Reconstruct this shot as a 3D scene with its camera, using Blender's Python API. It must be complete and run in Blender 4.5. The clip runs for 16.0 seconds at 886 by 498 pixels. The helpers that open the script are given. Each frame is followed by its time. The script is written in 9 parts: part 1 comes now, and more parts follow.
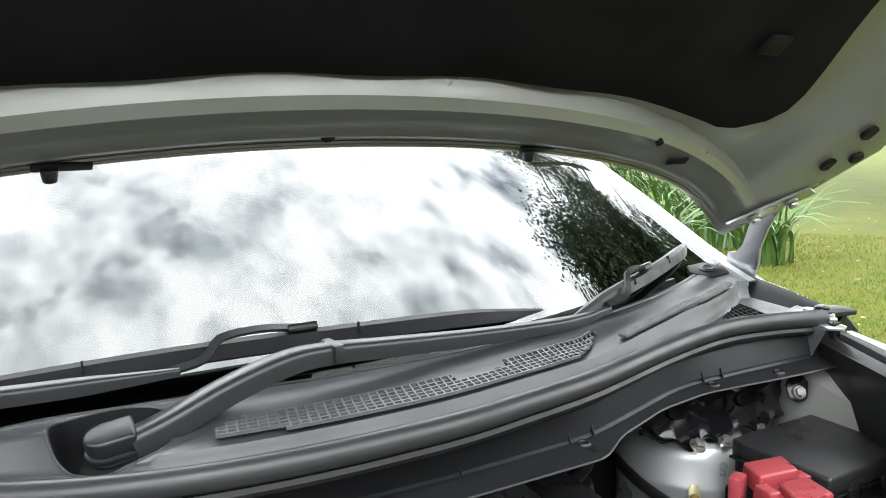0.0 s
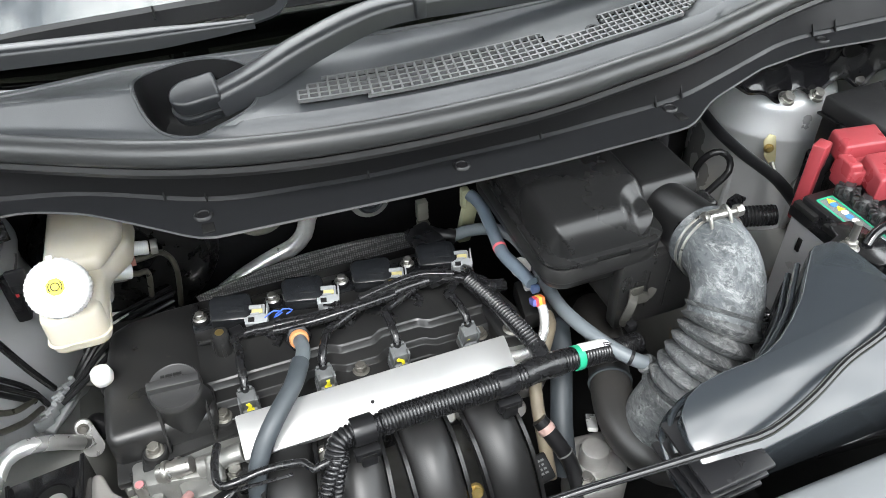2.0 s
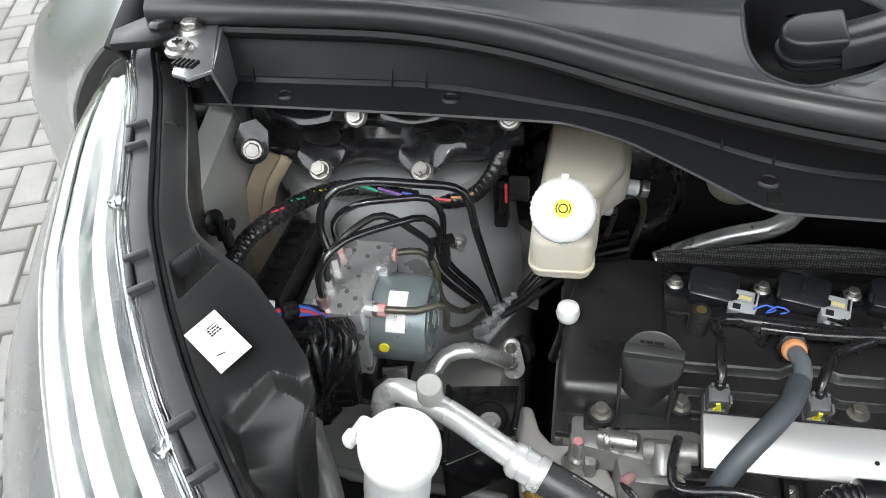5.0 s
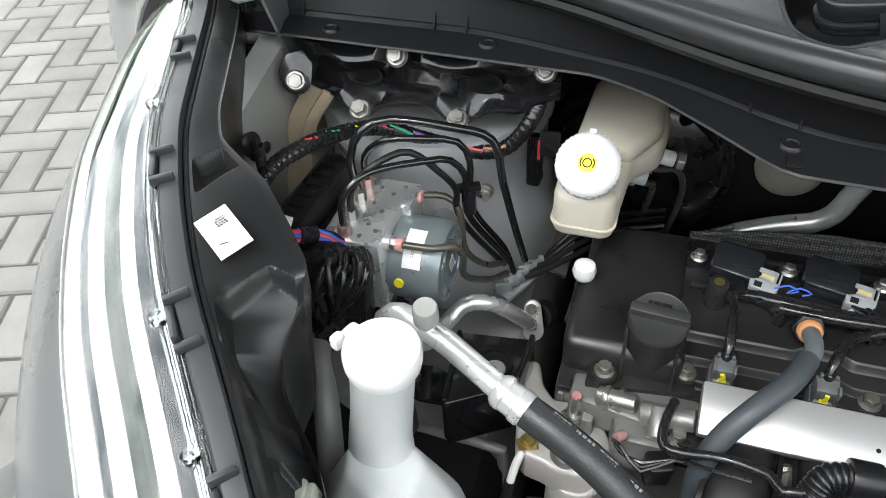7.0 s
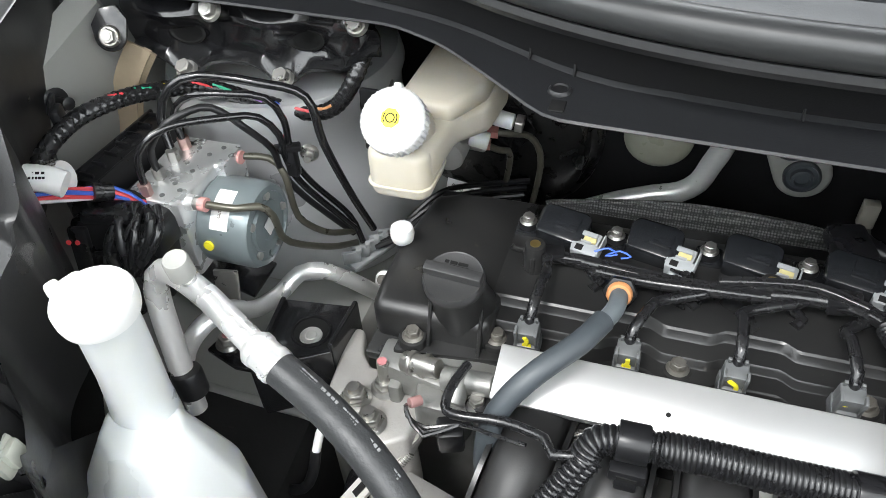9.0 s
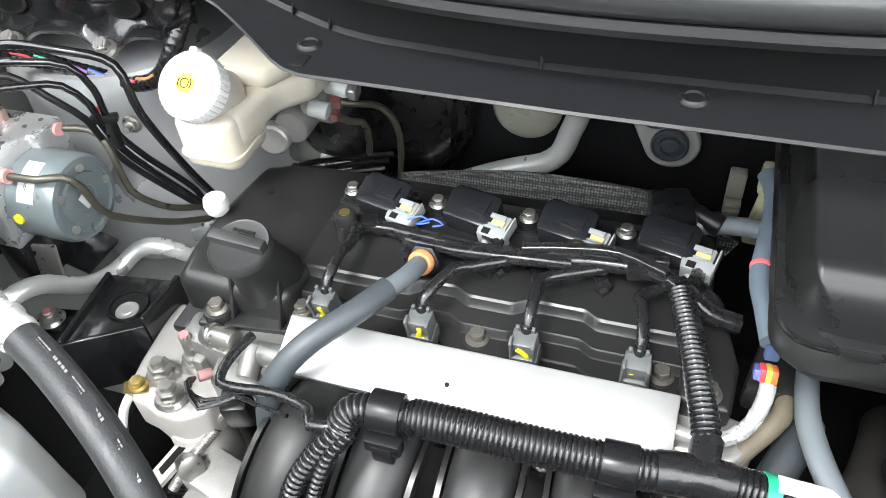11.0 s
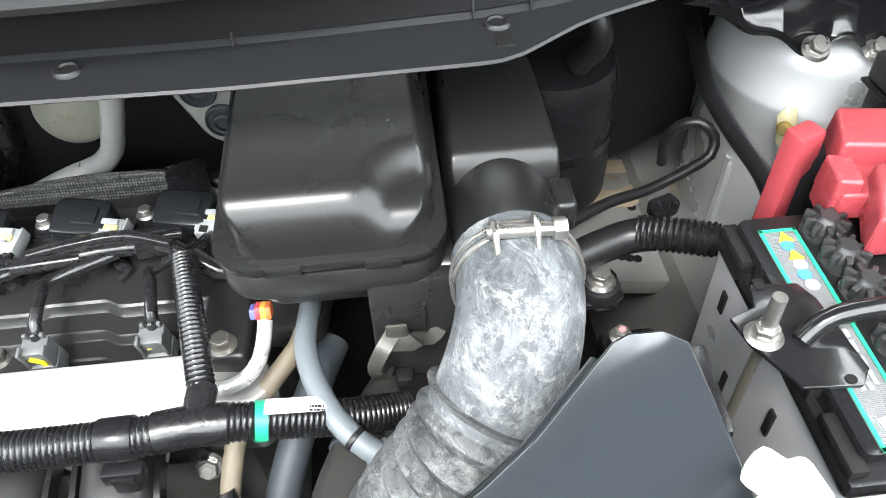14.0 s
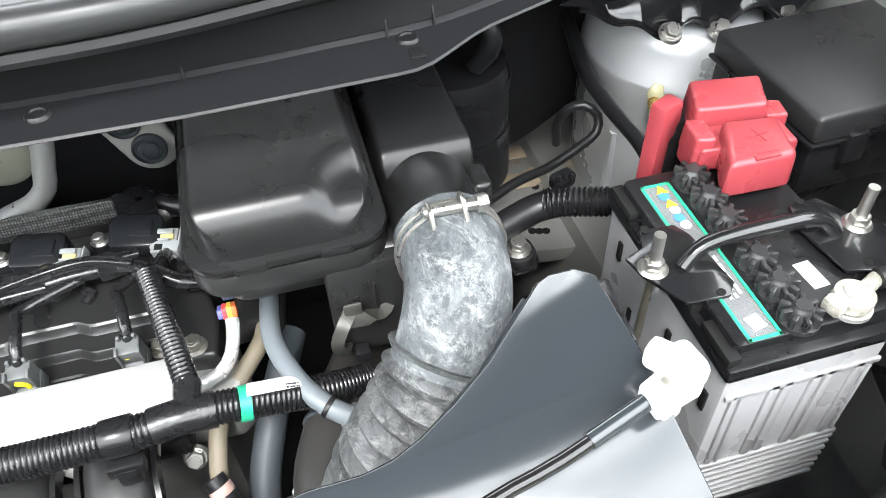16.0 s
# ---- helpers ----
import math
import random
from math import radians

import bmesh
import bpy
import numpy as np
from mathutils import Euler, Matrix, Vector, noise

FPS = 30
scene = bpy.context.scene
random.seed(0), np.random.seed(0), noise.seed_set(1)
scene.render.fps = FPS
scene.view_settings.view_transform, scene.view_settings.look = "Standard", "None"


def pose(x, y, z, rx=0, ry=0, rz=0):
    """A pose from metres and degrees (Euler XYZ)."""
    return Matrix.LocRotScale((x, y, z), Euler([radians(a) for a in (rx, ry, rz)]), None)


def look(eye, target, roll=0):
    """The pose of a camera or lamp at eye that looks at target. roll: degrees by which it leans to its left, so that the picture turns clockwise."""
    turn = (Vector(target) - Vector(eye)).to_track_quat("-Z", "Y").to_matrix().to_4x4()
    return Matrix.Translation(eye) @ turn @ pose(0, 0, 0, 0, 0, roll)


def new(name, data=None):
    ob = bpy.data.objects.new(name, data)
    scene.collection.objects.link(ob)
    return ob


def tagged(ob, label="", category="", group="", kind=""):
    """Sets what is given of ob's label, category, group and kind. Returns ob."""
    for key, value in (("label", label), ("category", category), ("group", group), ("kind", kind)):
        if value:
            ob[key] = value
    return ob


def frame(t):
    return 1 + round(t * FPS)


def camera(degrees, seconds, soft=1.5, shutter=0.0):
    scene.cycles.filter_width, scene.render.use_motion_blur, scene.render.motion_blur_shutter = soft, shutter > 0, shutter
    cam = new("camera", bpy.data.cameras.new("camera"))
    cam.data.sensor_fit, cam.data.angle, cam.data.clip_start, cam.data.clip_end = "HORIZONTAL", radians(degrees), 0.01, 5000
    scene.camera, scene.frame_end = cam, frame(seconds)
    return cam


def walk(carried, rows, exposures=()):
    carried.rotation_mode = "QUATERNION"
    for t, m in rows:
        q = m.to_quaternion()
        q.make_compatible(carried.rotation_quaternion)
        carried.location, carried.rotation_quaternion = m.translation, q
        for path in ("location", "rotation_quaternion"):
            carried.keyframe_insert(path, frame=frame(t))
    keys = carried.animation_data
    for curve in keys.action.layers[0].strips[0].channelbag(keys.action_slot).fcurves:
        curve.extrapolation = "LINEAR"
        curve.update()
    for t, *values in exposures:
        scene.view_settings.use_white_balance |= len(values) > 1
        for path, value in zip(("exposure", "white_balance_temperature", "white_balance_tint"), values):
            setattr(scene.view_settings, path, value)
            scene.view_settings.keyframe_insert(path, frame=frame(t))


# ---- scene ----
cam = camera(60.7, 16.0, 0.6)
PATH = [
    (0, (0.019, 0.04, 1.434), (0.891, 1.812, 1.123), -1.8),
    (0.5, (0.018, 0.061, 1.47), (0.839, 1.787, 0.883), -1.5),
    (1, (0.023, 0.077, 1.491), (0.768, 1.718, 0.623), -0.9),
    (1.5, (0.028, 0.089, 1.495), (0.683, 1.625, 0.395), -1.0),
    (2, (0.028, 0.105, 1.502), (0.551, 1.533, 0.203), -1.4),
    (2.5, (0.013, 0.124, 1.504), (0.419, 1.528, 0.138), -1.7),
    (3, (-0.016, 0.159, 1.487), (0.263, 1.581, 0.109), -2.6),
    (3.5, (-0.05, 0.19, 1.466), (0.067, 1.629, 0.082), -3.6),
    (4, (-0.079, 0.2, 1.456), (-0.14, 1.647, 0.077), -4.6),
    (4.5, (-0.102, 0.208, 1.453), (-0.297, 1.647, 0.078), -4.9),
    (5, (-0.129, 0.217, 1.448), (-0.462, 1.64, 0.082), -5.5),
    (5.2, (-0.137, 0.215, 1.451), (-0.513, 1.63, 0.087), -5.4),
    (7.3, (-0.064, 0.184, 1.406), (-0.573, 1.556, 0.042), -4.0),
    (7.5, (-0.055, 0.191, 1.397), (-0.561, 1.565, 0.034), -3.9),
    (8, (-0.008, 0.209, 1.379), (-0.511, 1.582, 0.015), -3.8),
    (8.5, (0.041, 0.225, 1.37), (-0.469, 1.592, 0.002), -4.1),
    (8.7, (0.06, 0.228, 1.369), (-0.449, 1.597, 0.002), -3.9),
    (10.8, (0.238, 0.288, 1.328), (-0.312, 1.635, -0.044), -5.8),
    (11, (0.254, 0.29, 1.325), (-0.29, 1.634, -0.052), -5.7),
    (11.5, (0.296, 0.298, 1.319), (-0.23, 1.644, -0.063), -5.6),
    (12, (0.328, 0.299, 1.315), (-0.109, 1.669, -0.075), -4.6),
    (12.5, (0.36, 0.297, 1.309), (0.048, 1.691, -0.091), -4.1),
    (13, (0.397, 0.292, 1.307), (0.219, 1.7, -0.101), -4.3),
    (13.5, (0.424, 0.289, 1.309), (0.414, 1.699, -0.11), -3.0),
    (14, (0.439, 0.282, 1.312), (0.536, 1.683, -0.113), -2.5),
    (14.5, (0.451, 0.266, 1.316), (0.621, 1.657, -0.11), -2.1),
    (15, (0.461, 0.247, 1.329), (0.688, 1.63, -0.097), -2.2),
    (15.5, (0.451, 0.23, 1.339), (0.73, 1.603, -0.088), -2.4),
    (16, (0.409, 0.217, 1.36), (0.74, 1.581, -0.064), -2.7),
]
LIGHTS = [(0.0, 0.2), (0.5, 0.15), (1.0, 0.18), (2.0, 0.5), (3.0, 0.75), (3.5, 0.7), (4.0, 0.3), (4.5, 0.0), (5.0, -0.2), (7.5, -0.25), (8.0, -0.08), (8.7, 0.22), (11.0, 0.85), (12.5, 1.27), (13.5, 1.3), (14.5, 1.2), (15.0, 1.2), (16.0, 1.08)]
walk(cam, [(t, look(eye, target, roll)) for t, eye, target, roll in PATH], LIGHTS)

# ---- light ----
SUN_EL, SUN_ROT = 58.0, 200.0
world = bpy.data.worlds.new("sky")
scene.world = world
world.use_nodes = True
wn, wl = world.node_tree.nodes, world.node_tree.links
wn.clear()
w_out = wn.new("ShaderNodeOutputWorld")
w_bg = wn.new("ShaderNodeBackground")
w_sky = wn.new("ShaderNodeTexSky")
w_sky.sky_type, w_sky.sun_disc = "NISHITA", False
w_sky.sun_elevation, w_sky.sun_rotation = radians(SUN_EL), radians(SUN_ROT)
w_co = wn.new("ShaderNodeTexCoord")
w_map = wn.new("ShaderNodeMapping")
w_map.inputs["Scale"].default_value = (1.0, 1.0, 1.6)
w_no = wn.new("ShaderNodeTexNoise")
w_no.inputs["Scale"].default_value, w_no.inputs["Detail"].default_value = 5.2, 9.0
w_no.inputs["Roughness"].default_value = 0.58
w_no2 = wn.new("ShaderNodeTexNoise")
w_no2.inputs["Scale"].default_value, w_no2.inputs["Detail"].default_value = 11.0, 6.0
w_cov = wn.new("ShaderNodeMapRange")
w_cov.inputs["From Min"].default_value, w_cov.inputs["From Max"].default_value = 0.22, 0.44
w_lit = wn.new("ShaderNodeValToRGB")
w_lit.color_ramp.elements[0].position, w_lit.color_ramp.elements[1].position = 0.41, 0.57
w_lit.color_ramp.elements[0].color = (0.43, 0.47, 0.50, 1)
w_lit.color_ramp.elements[1].color = (0.96, 0.99, 1.0, 1)
w_gain = wn.new("ShaderNodeVectorMath")
w_gain.operation = "SCALE"
w_gain.inputs["Scale"].default_value = 56.0
w_mix = wn.new("ShaderNodeMix")
w_mix.data_type = "RGBA"
wl.new(w_co.outputs["Generated"], w_map.inputs["Vector"])
wl.new(w_map.outputs["Vector"], w_no.inputs["Vector"])
wl.new(w_map.outputs["Vector"], w_no2.inputs["Vector"])
wl.new(w_no.outputs["Fac"], w_cov.inputs["Value"])
w_add = wn.new("ShaderNodeMath")
w_add.operation = "MULTIPLY_ADD"
w_add.inputs[1].default_value = 0.45
w_half = wn.new("ShaderNodeMath")
w_half.operation = "MULTIPLY"
w_half.inputs[1].default_value = 0.55
wl.new(w_no.outputs["Fac"], w_half.inputs[0])
wl.new(w_no2.outputs["Fac"], w_add.inputs[0])
wl.new(w_half.outputs[0], w_add.inputs[2])
wl.new(w_add.outputs[0], w_lit.inputs["Fac"])
wl.new(w_lit.outputs["Color"], w_gain.inputs[0])
wl.new(w_cov.outputs["Result"], w_mix.inputs["Factor"])
wl.new(w_sky.outputs["Color"], w_mix.inputs["A"])
wl.new(w_gain.outputs["Vector"], w_mix.inputs["B"])
wl.new(w_mix.outputs["Result"], w_bg.inputs["Color"])
w_bg.inputs["Strength"].default_value = 0.12
wl.new(w_bg.outputs["Background"], w_out.inputs["Surface"])

sun_data = bpy.data.lights.new("sun", "SUN")
sun_data.energy, sun_data.angle, sun_data.color = 2.2, radians(14), (1.0, 0.985, 0.97)
sun = new("sun", sun_data)
sun.rotation_euler = (radians(90 - SUN_EL), 0, radians(180 - SUN_ROT))

# ---- materials ----
def surface(name, col, rough=0.5, metal=0.0, col2=None, scale=30.0, mix=0.5, fine=400.0, bump=0.05, coat=0.0, rvar=0.1, wear=None, spec=0.5, sss=0.0, depth=0.001):
    """A node material: two-scale colour and roughness variation, fine relief, and optional patches of wear (colour, threshold, scale)."""
    m = bpy.data.materials.new(name)
    m.use_nodes = True
    nt = m.node_tree
    n, l = nt.nodes, nt.links
    p = n["Principled BSDF"]
    co = n.new("ShaderNodeTexCoord")
    a = n.new("ShaderNodeTexNoise")
    a.inputs["Scale"].default_value, a.inputs["Detail"].default_value = scale, 5
    b = n.new("ShaderNodeTexNoise")
    b.inputs["Scale"].default_value, b.inputs["Detail"].default_value = fine, 3
    for t in (a, b):
        l.new(co.outputs["Object"], t.inputs["Vector"])
    col2 = col2 or tuple(c * 0.7 for c in col)
    mx = n.new("ShaderNodeMix")
    mx.data_type = "RGBA"
    mx.inputs["A"].default_value, mx.inputs["B"].default_value = (*col, 1), (*col2, 1)
    mr = n.new("ShaderNodeMapRange")
    mr.inputs["From Min"].default_value, mr.inputs["From Max"].default_value = 0.35, 0.7
    mr.inputs["To Max"].default_value = mix
    l.new(a.outputs["Fac"], mr.inputs["Value"])
    l.new(mr.outputs["Result"], mx.inputs["Factor"])
    out = mx.outputs["Result"]
    rr = n.new("ShaderNodeMapRange")
    rr.inputs["From Min"].default_value, rr.inputs["From Max"].default_value = 0.3, 0.7
    rr.inputs["To Min"].default_value, rr.inputs["To Max"].default_value = max(0.02, rough - rvar), min(1, rough + rvar)
    l.new(a.outputs["Fac"], rr.inputs["Value"])
    rough_out = rr.outputs["Result"]
    if wear:
        wc, wt, ws = wear
        c = n.new("ShaderNodeTexNoise")
        c.inputs["Scale"].default_value, c.inputs["Detail"].default_value, c.inputs["Roughness"].default_value = ws, 8, 0.65
        l.new(co.outputs["Object"], c.inputs["Vector"])
        wr = n.new("ShaderNodeMapRange")
        wr.inputs["From Min"].default_value, wr.inputs["From Max"].default_value = wt, wt + 0.1
        l.new(c.outputs["Fac"], wr.inputs["Value"])
        m2 = n.new("ShaderNodeMix")
        m2.data_type = "RGBA"
        m2.inputs["B"].default_value = (*wc, 1)
        l.new(out, m2.inputs["A"])
        l.new(wr.outputs["Result"], m2.inputs["Factor"])
        out = m2.outputs["Result"]
        r2 = n.new("ShaderNodeMix")
        r2.inputs["B"].default_value = 0.85
        l.new(rough_out, r2.inputs["A"])
        l.new(wr.outputs["Result"], r2.inputs["Factor"])
        rough_out = r2.outputs["Result"]
    l.new(out, p.inputs["Base Color"])
    l.new(rough_out, p.inputs["Roughness"])
    p.inputs["Metallic"].default_value = metal
    p.inputs["Specular IOR Level"].default_value = spec
    p.inputs["Coat Weight"].default_value = coat
    p.inputs["Coat Roughness"].default_value = 0.08
    if sss:
        p.inputs["Subsurface Weight"].default_value = sss
        p.inputs["Subsurface Radius"].default_value = (0.02, 0.018, 0.012)
        p.inputs["Subsurface Scale"].default_value = 0.3
    if bump:
        bp = n.new("ShaderNodeBump")
        bp.inputs["Strength"].default_value, bp.inputs["Distance"].default_value = bump, depth
        l.new(b.outputs["Fac"], bp.inputs["Height"])
        l.new(bp.outputs["Normal"], p.inputs["Normal"])
    return m


def flat(name, col, rough=0.5, metal=0.0, spec=0.5):
    return surface(name, col, rough, metal, mix=0.25, bump=0.02, rvar=0.05, spec=spec)


def weave(name, col, gap, scale, rough=0.6, metal=0.0):
    """Two crossed wave textures: a woven or braided band."""
    m = surface(name, col, rough, metal, bump=0)
    n, l = m.node_tree.nodes, m.node_tree.links
    p = n["Principled BSDF"]
    co = n.new("ShaderNodeTexCoord")
    ck = n.new("ShaderNodeTexVoronoi")
    ck.inputs["Scale"].default_value, ck.inputs["Randomness"].default_value = scale, 0.25
    l.new(co.outputs["Object"], ck.inputs["Vector"])
    rp = n.new("ShaderNodeMapRange")
    rp.inputs["From Min"].default_value, rp.inputs["From Max"].default_value = 0.25, 0.55
    l.new(ck.outputs["Distance"], rp.inputs["Value"])
    mx = n.new("ShaderNodeMix")
    mx.data_type = "RGBA"
    mx.inputs["A"].default_value, mx.inputs["B"].default_value = (*col, 1), (*gap, 1)
    l.new(rp.outputs["Result"], mx.inputs["Factor"])
    l.new(mx.outputs["Result"], p.inputs["Base Color"])
    bp = n.new("ShaderNodeBump")
    bp.inputs["Strength"].default_value, bp.inputs["Distance"].default_value = 0.6, -0.002
    l.new(ck.outputs["Distance"], bp.inputs["Height"])
    l.new(bp.outputs["Normal"], p.inputs["Normal"])
    return m


def clear(name, tint, rough=0.0, ior=1.5):
    m = bpy.data.materials.new(name)
    m.use_nodes = True
    p = m.node_tree.nodes["Principled BSDF"]
    p.inputs["Base Color"].default_value = (*tint, 1)
    p.inputs["Transmission Weight"].default_value = 1
    p.inputs["Roughness"].default_value, p.inputs["IOR"].default_value = rough, ior
    return m


def chalk(name, bare, film, bloom, cover):
    """Old rubber under a streaky chalk film: bare rubber, thin film and thick bloom, blended by stretched noise."""
    m = surface(name, film, 0.62, bump=0.25, fine=240)
    n, l = m.node_tree.nodes, m.node_tree.links
    p = n["Principled BSDF"]
    co = n.new("ShaderNodeTexCoord")
    mp = n.new("ShaderNodeMapping")
    mp.inputs["Rotation"].default_value = (0.6, 0.3, 0.4)
    mp.inputs["Scale"].default_value = (1.0, 0.7, 1.3)
    l.new(co.outputs["Object"], mp.inputs["Vector"])
    out = None
    for k, (scale, rough, dist, lo, hi, col) in enumerate(((28, 0.80, 0.8, cover - 0.20, cover + 0.02, film), (52, 0.86, 0.7, cover - 0.09, cover + 0.11, bloom), (110, 0.75, 0.4, 0.535, 0.60, bare))):
        t = n.new("ShaderNodeTexNoise")
        t.inputs["Scale"].default_value, t.inputs["Detail"].default_value = scale, 12
        t.inputs["Roughness"].default_value, t.inputs["Distortion"].default_value = rough, dist
        l.new(mp.outputs["Vector"], t.inputs["Vector"])
        r = n.new("ShaderNodeMapRange")
        r.interpolation_type = "SMOOTHSTEP"
        r.inputs["From Min"].default_value, r.inputs["From Max"].default_value = lo, hi
        r.inputs["To Max"].default_value = (1.0, 0.9, 0.75)[k]
        l.new(t.outputs["Fac"], r.inputs["Value"])
        x = n.new("ShaderNodeMix")
        x.data_type = "RGBA"
        x.inputs["A"].default_value, x.inputs["B"].default_value = (*bare, 1), (*col, 1)
        if out is not None:
            l.new(out, x.inputs["A"])
        l.new(r.outputs["Result"], x.inputs["Factor"])
        out = x.outputs["Result"]
    l.new(out, p.inputs["Base Color"])
    return m


# shade on the cowl's wall and flange is put into these two darker tones
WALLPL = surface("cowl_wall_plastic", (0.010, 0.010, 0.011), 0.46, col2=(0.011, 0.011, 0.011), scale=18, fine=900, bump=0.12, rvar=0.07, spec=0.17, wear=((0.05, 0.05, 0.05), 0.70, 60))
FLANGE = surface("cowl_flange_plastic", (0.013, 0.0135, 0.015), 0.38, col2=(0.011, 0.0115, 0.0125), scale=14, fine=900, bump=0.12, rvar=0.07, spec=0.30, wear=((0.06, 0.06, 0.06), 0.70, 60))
WIPER = surface("wiper_black_paint", (0.022, 0.0235, 0.026), 0.33, spec=0.5, scale=20, fine=900, bump=0.06, rvar=0.05)
SEALR = surface("seal_rubber", (0.028, 0.029, 0.030), 0.40, col2=(0.017, 0.017, 0.018), scale=16, fine=500, bump=0.08, wear=((0.11, 0.11, 0.11), 0.68, 30))
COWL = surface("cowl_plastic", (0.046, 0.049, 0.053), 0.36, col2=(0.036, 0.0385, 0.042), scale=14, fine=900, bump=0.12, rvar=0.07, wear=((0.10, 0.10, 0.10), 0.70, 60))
# near-black tone that stands for the shade inside the grille cells
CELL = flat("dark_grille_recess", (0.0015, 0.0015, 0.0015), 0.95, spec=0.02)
# grille bars, paler than the deck plastic around them
BARS = surface("dusty_grille_plastic", (0.085, 0.087, 0.089), 0.5, col2=(0.062, 0.064, 0.066), scale=40, fine=900, bump=0.1)
HOUSING = surface("lamp_housing_plastic", (0.013, 0.013, 0.0135), 0.34, spec=0.46, scale=16, fine=700, bump=0.1, rvar=0.09, wear=((0.06, 0.06, 0.06), 0.70, 50))
BLACK = surface("black_plastic", (0.010, 0.010, 0.011), 0.30, spec=0.34, scale=22, fine=800, bump=0.08, rvar=0.1, wear=((0.09, 0.085, 0.08), 0.70, 45))
SATIN = surface("satin_black_plastic", (0.0125, 0.0125, 0.0128), 0.28, scale=12, fine=1100, bump=0.06, rvar=0.03, spec=0.37)
RUNNER = surface("dull_runner_plastic", (0.014, 0.014, 0.0145), 0.40, spec=0.45, scale=14, fine=800, bump=0.1, col2=(0.024, 0.023, 0.022), wear=((0.06, 0.055, 0.05), 0.68, 30))
DUSTY = surface("dusty_black_plastic", (0.014, 0.014, 0.0142), 0.35, spec=0.46, col2=(0.024, 0.0235, 0.0225), scale=18, fine=700, bump=0.1, wear=((0.07, 0.065, 0.055), 0.66, 40))
RUBBER = surface("black_rubber", (0.011, 0.011, 0.012), 0.38, spec=0.36, scale=25, fine=600, bump=0.1, wear=((0.08, 0.08, 0.08), 0.70, 50))
FELT = surface("hood_liner_felt", (0.010, 0.010, 0.0105), 0.95, scale=9, fine=700, bump=0.35, spec=0.15, wear=((0.010, 0.010, 0.010), 0.68, 7))
PAINT = surface("silver_paint", (0.34, 0.35, 0.36), 0.30, 0.75, col2=(0.36, 0.37, 0.38), scale=8, fine=2500, bump=0.02, coat=1.0, rvar=0.05)
PRIMER = surface("thin_silver_paint", (0.31, 0.312, 0.295), 0.40, 0.2, col2=(0.26, 0.262, 0.245), scale=7, fine=900, bump=0.06, coat=0.2, wear=((0.30, 0.27, 0.22), 0.70, 12))
DIRTPANEL = surface("stained_grey_paint", (0.20, 0.20, 0.19), 0.42, 0.2, col2=(0.14, 0.14, 0.13), scale=10, fine=600, bump=0.1, coat=0.15, wear=((0.30, 0.23, 0.13), 0.58, 11))
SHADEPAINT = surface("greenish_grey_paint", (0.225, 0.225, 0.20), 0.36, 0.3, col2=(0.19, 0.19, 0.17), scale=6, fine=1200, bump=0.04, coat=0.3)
SEALER = surface("beige_seam_sealer", (0.33, 0.265, 0.185), 0.6, col2=(0.23, 0.185, 0.13), scale=40, fine=200, bump=0.3)
STEELBLK = surface("black_painted_steel", (0.010, 0.010, 0.011), 0.20, spec=0.36, scale=10, fine=500, bump=0.08, coat=0.5, wear=((0.10, 0.10, 0.10), 0.71, 60))
CAST = surface("cast_aluminium", (0.44, 0.435, 0.42), 0.48, 0.6, col2=(0.24, 0.23, 0.21), scale=25, fine=500, bump=0.25, rvar=0.12, wear=((0.30, 0.25, 0.19), 0.68, 30))
BLOCKAL = surface("machined_grey_aluminium", (0.60, 0.61, 0.61), 0.30, 0.7, col2=(0.48, 0.49, 0.49), scale=45, fine=700, bump=0.12)
ALU = surface("bright_aluminium", (0.82, 0.82, 0.81), 0.30, 0.65, col2=(0.74, 0.74, 0.73), scale=30, fine=900, bump=0.05, rvar=0.06)
RAIL = surface("brushed_rail_metal", (0.47, 0.47, 0.465), 0.34, 0.6, col2=(0.42, 0.42, 0.415), scale=12, fine=1200, bump=0.04, rvar=0.05, wear=((0.55, 0.54, 0.52), 0.74, 40))
HEADCAST = surface("stained_grey_casting", (0.28, 0.28, 0.27), 0.42, 0.6, col2=(0.18, 0.175, 0.16), scale=25, fine=500, bump=0.25, rvar=0.12, wear=((0.24, 0.20, 0.15), 0.66, 30))
DULL = surface("dull_stained_steel", (0.25, 0.24, 0.22), 0.42, 0.75, col2=(0.17, 0.15, 0.12), scale=60, fine=500, bump=0.15)
CLIPMETAL = surface("tarnished_clip_steel", (0.12, 0.118, 0.108), 0.45, 0.7, col2=(0.08, 0.075, 0.065), scale=60, fine=500, bump=0.1)
ZINC = surface("zinc_bolt", (0.42, 0.41, 0.39), 0.34, 0.9, col2=(0.34, 0.33, 0.30), scale=120, fine=800, bump=0.08)
BRASSY = surface("yellow_zinc", (0.48, 0.36, 0.14), 0.38, 0.9, scale=80, fine=600, bump=0.08)
OLIVE = surface("olive_coated_steel", (0.10, 0.095, 0.075), 0.35, 0.4, scale=60, fine=700, bump=0.06)
WHITE = surface("white_plastic", (0.66, 0.66, 0.65), 0.40, col2=(0.60, 0.60, 0.59), scale=20, fine=600, bump=0.05, sss=0.2)
MILK = surface("milky_plastic", (0.56, 0.58, 0.575), 0.36, col2=(0.50, 0.52, 0.515), scale=9, fine=500, bump=0.04, sss=0.4)
AGED = surface("yellowed_plastic", (0.50, 0.475, 0.41), 0.38, col2=(0.43, 0.37, 0.26), scale=14, fine=500, bump=0.06, sss=0.4, wear=((0.45, 0.38, 0.25), 0.72, 30))
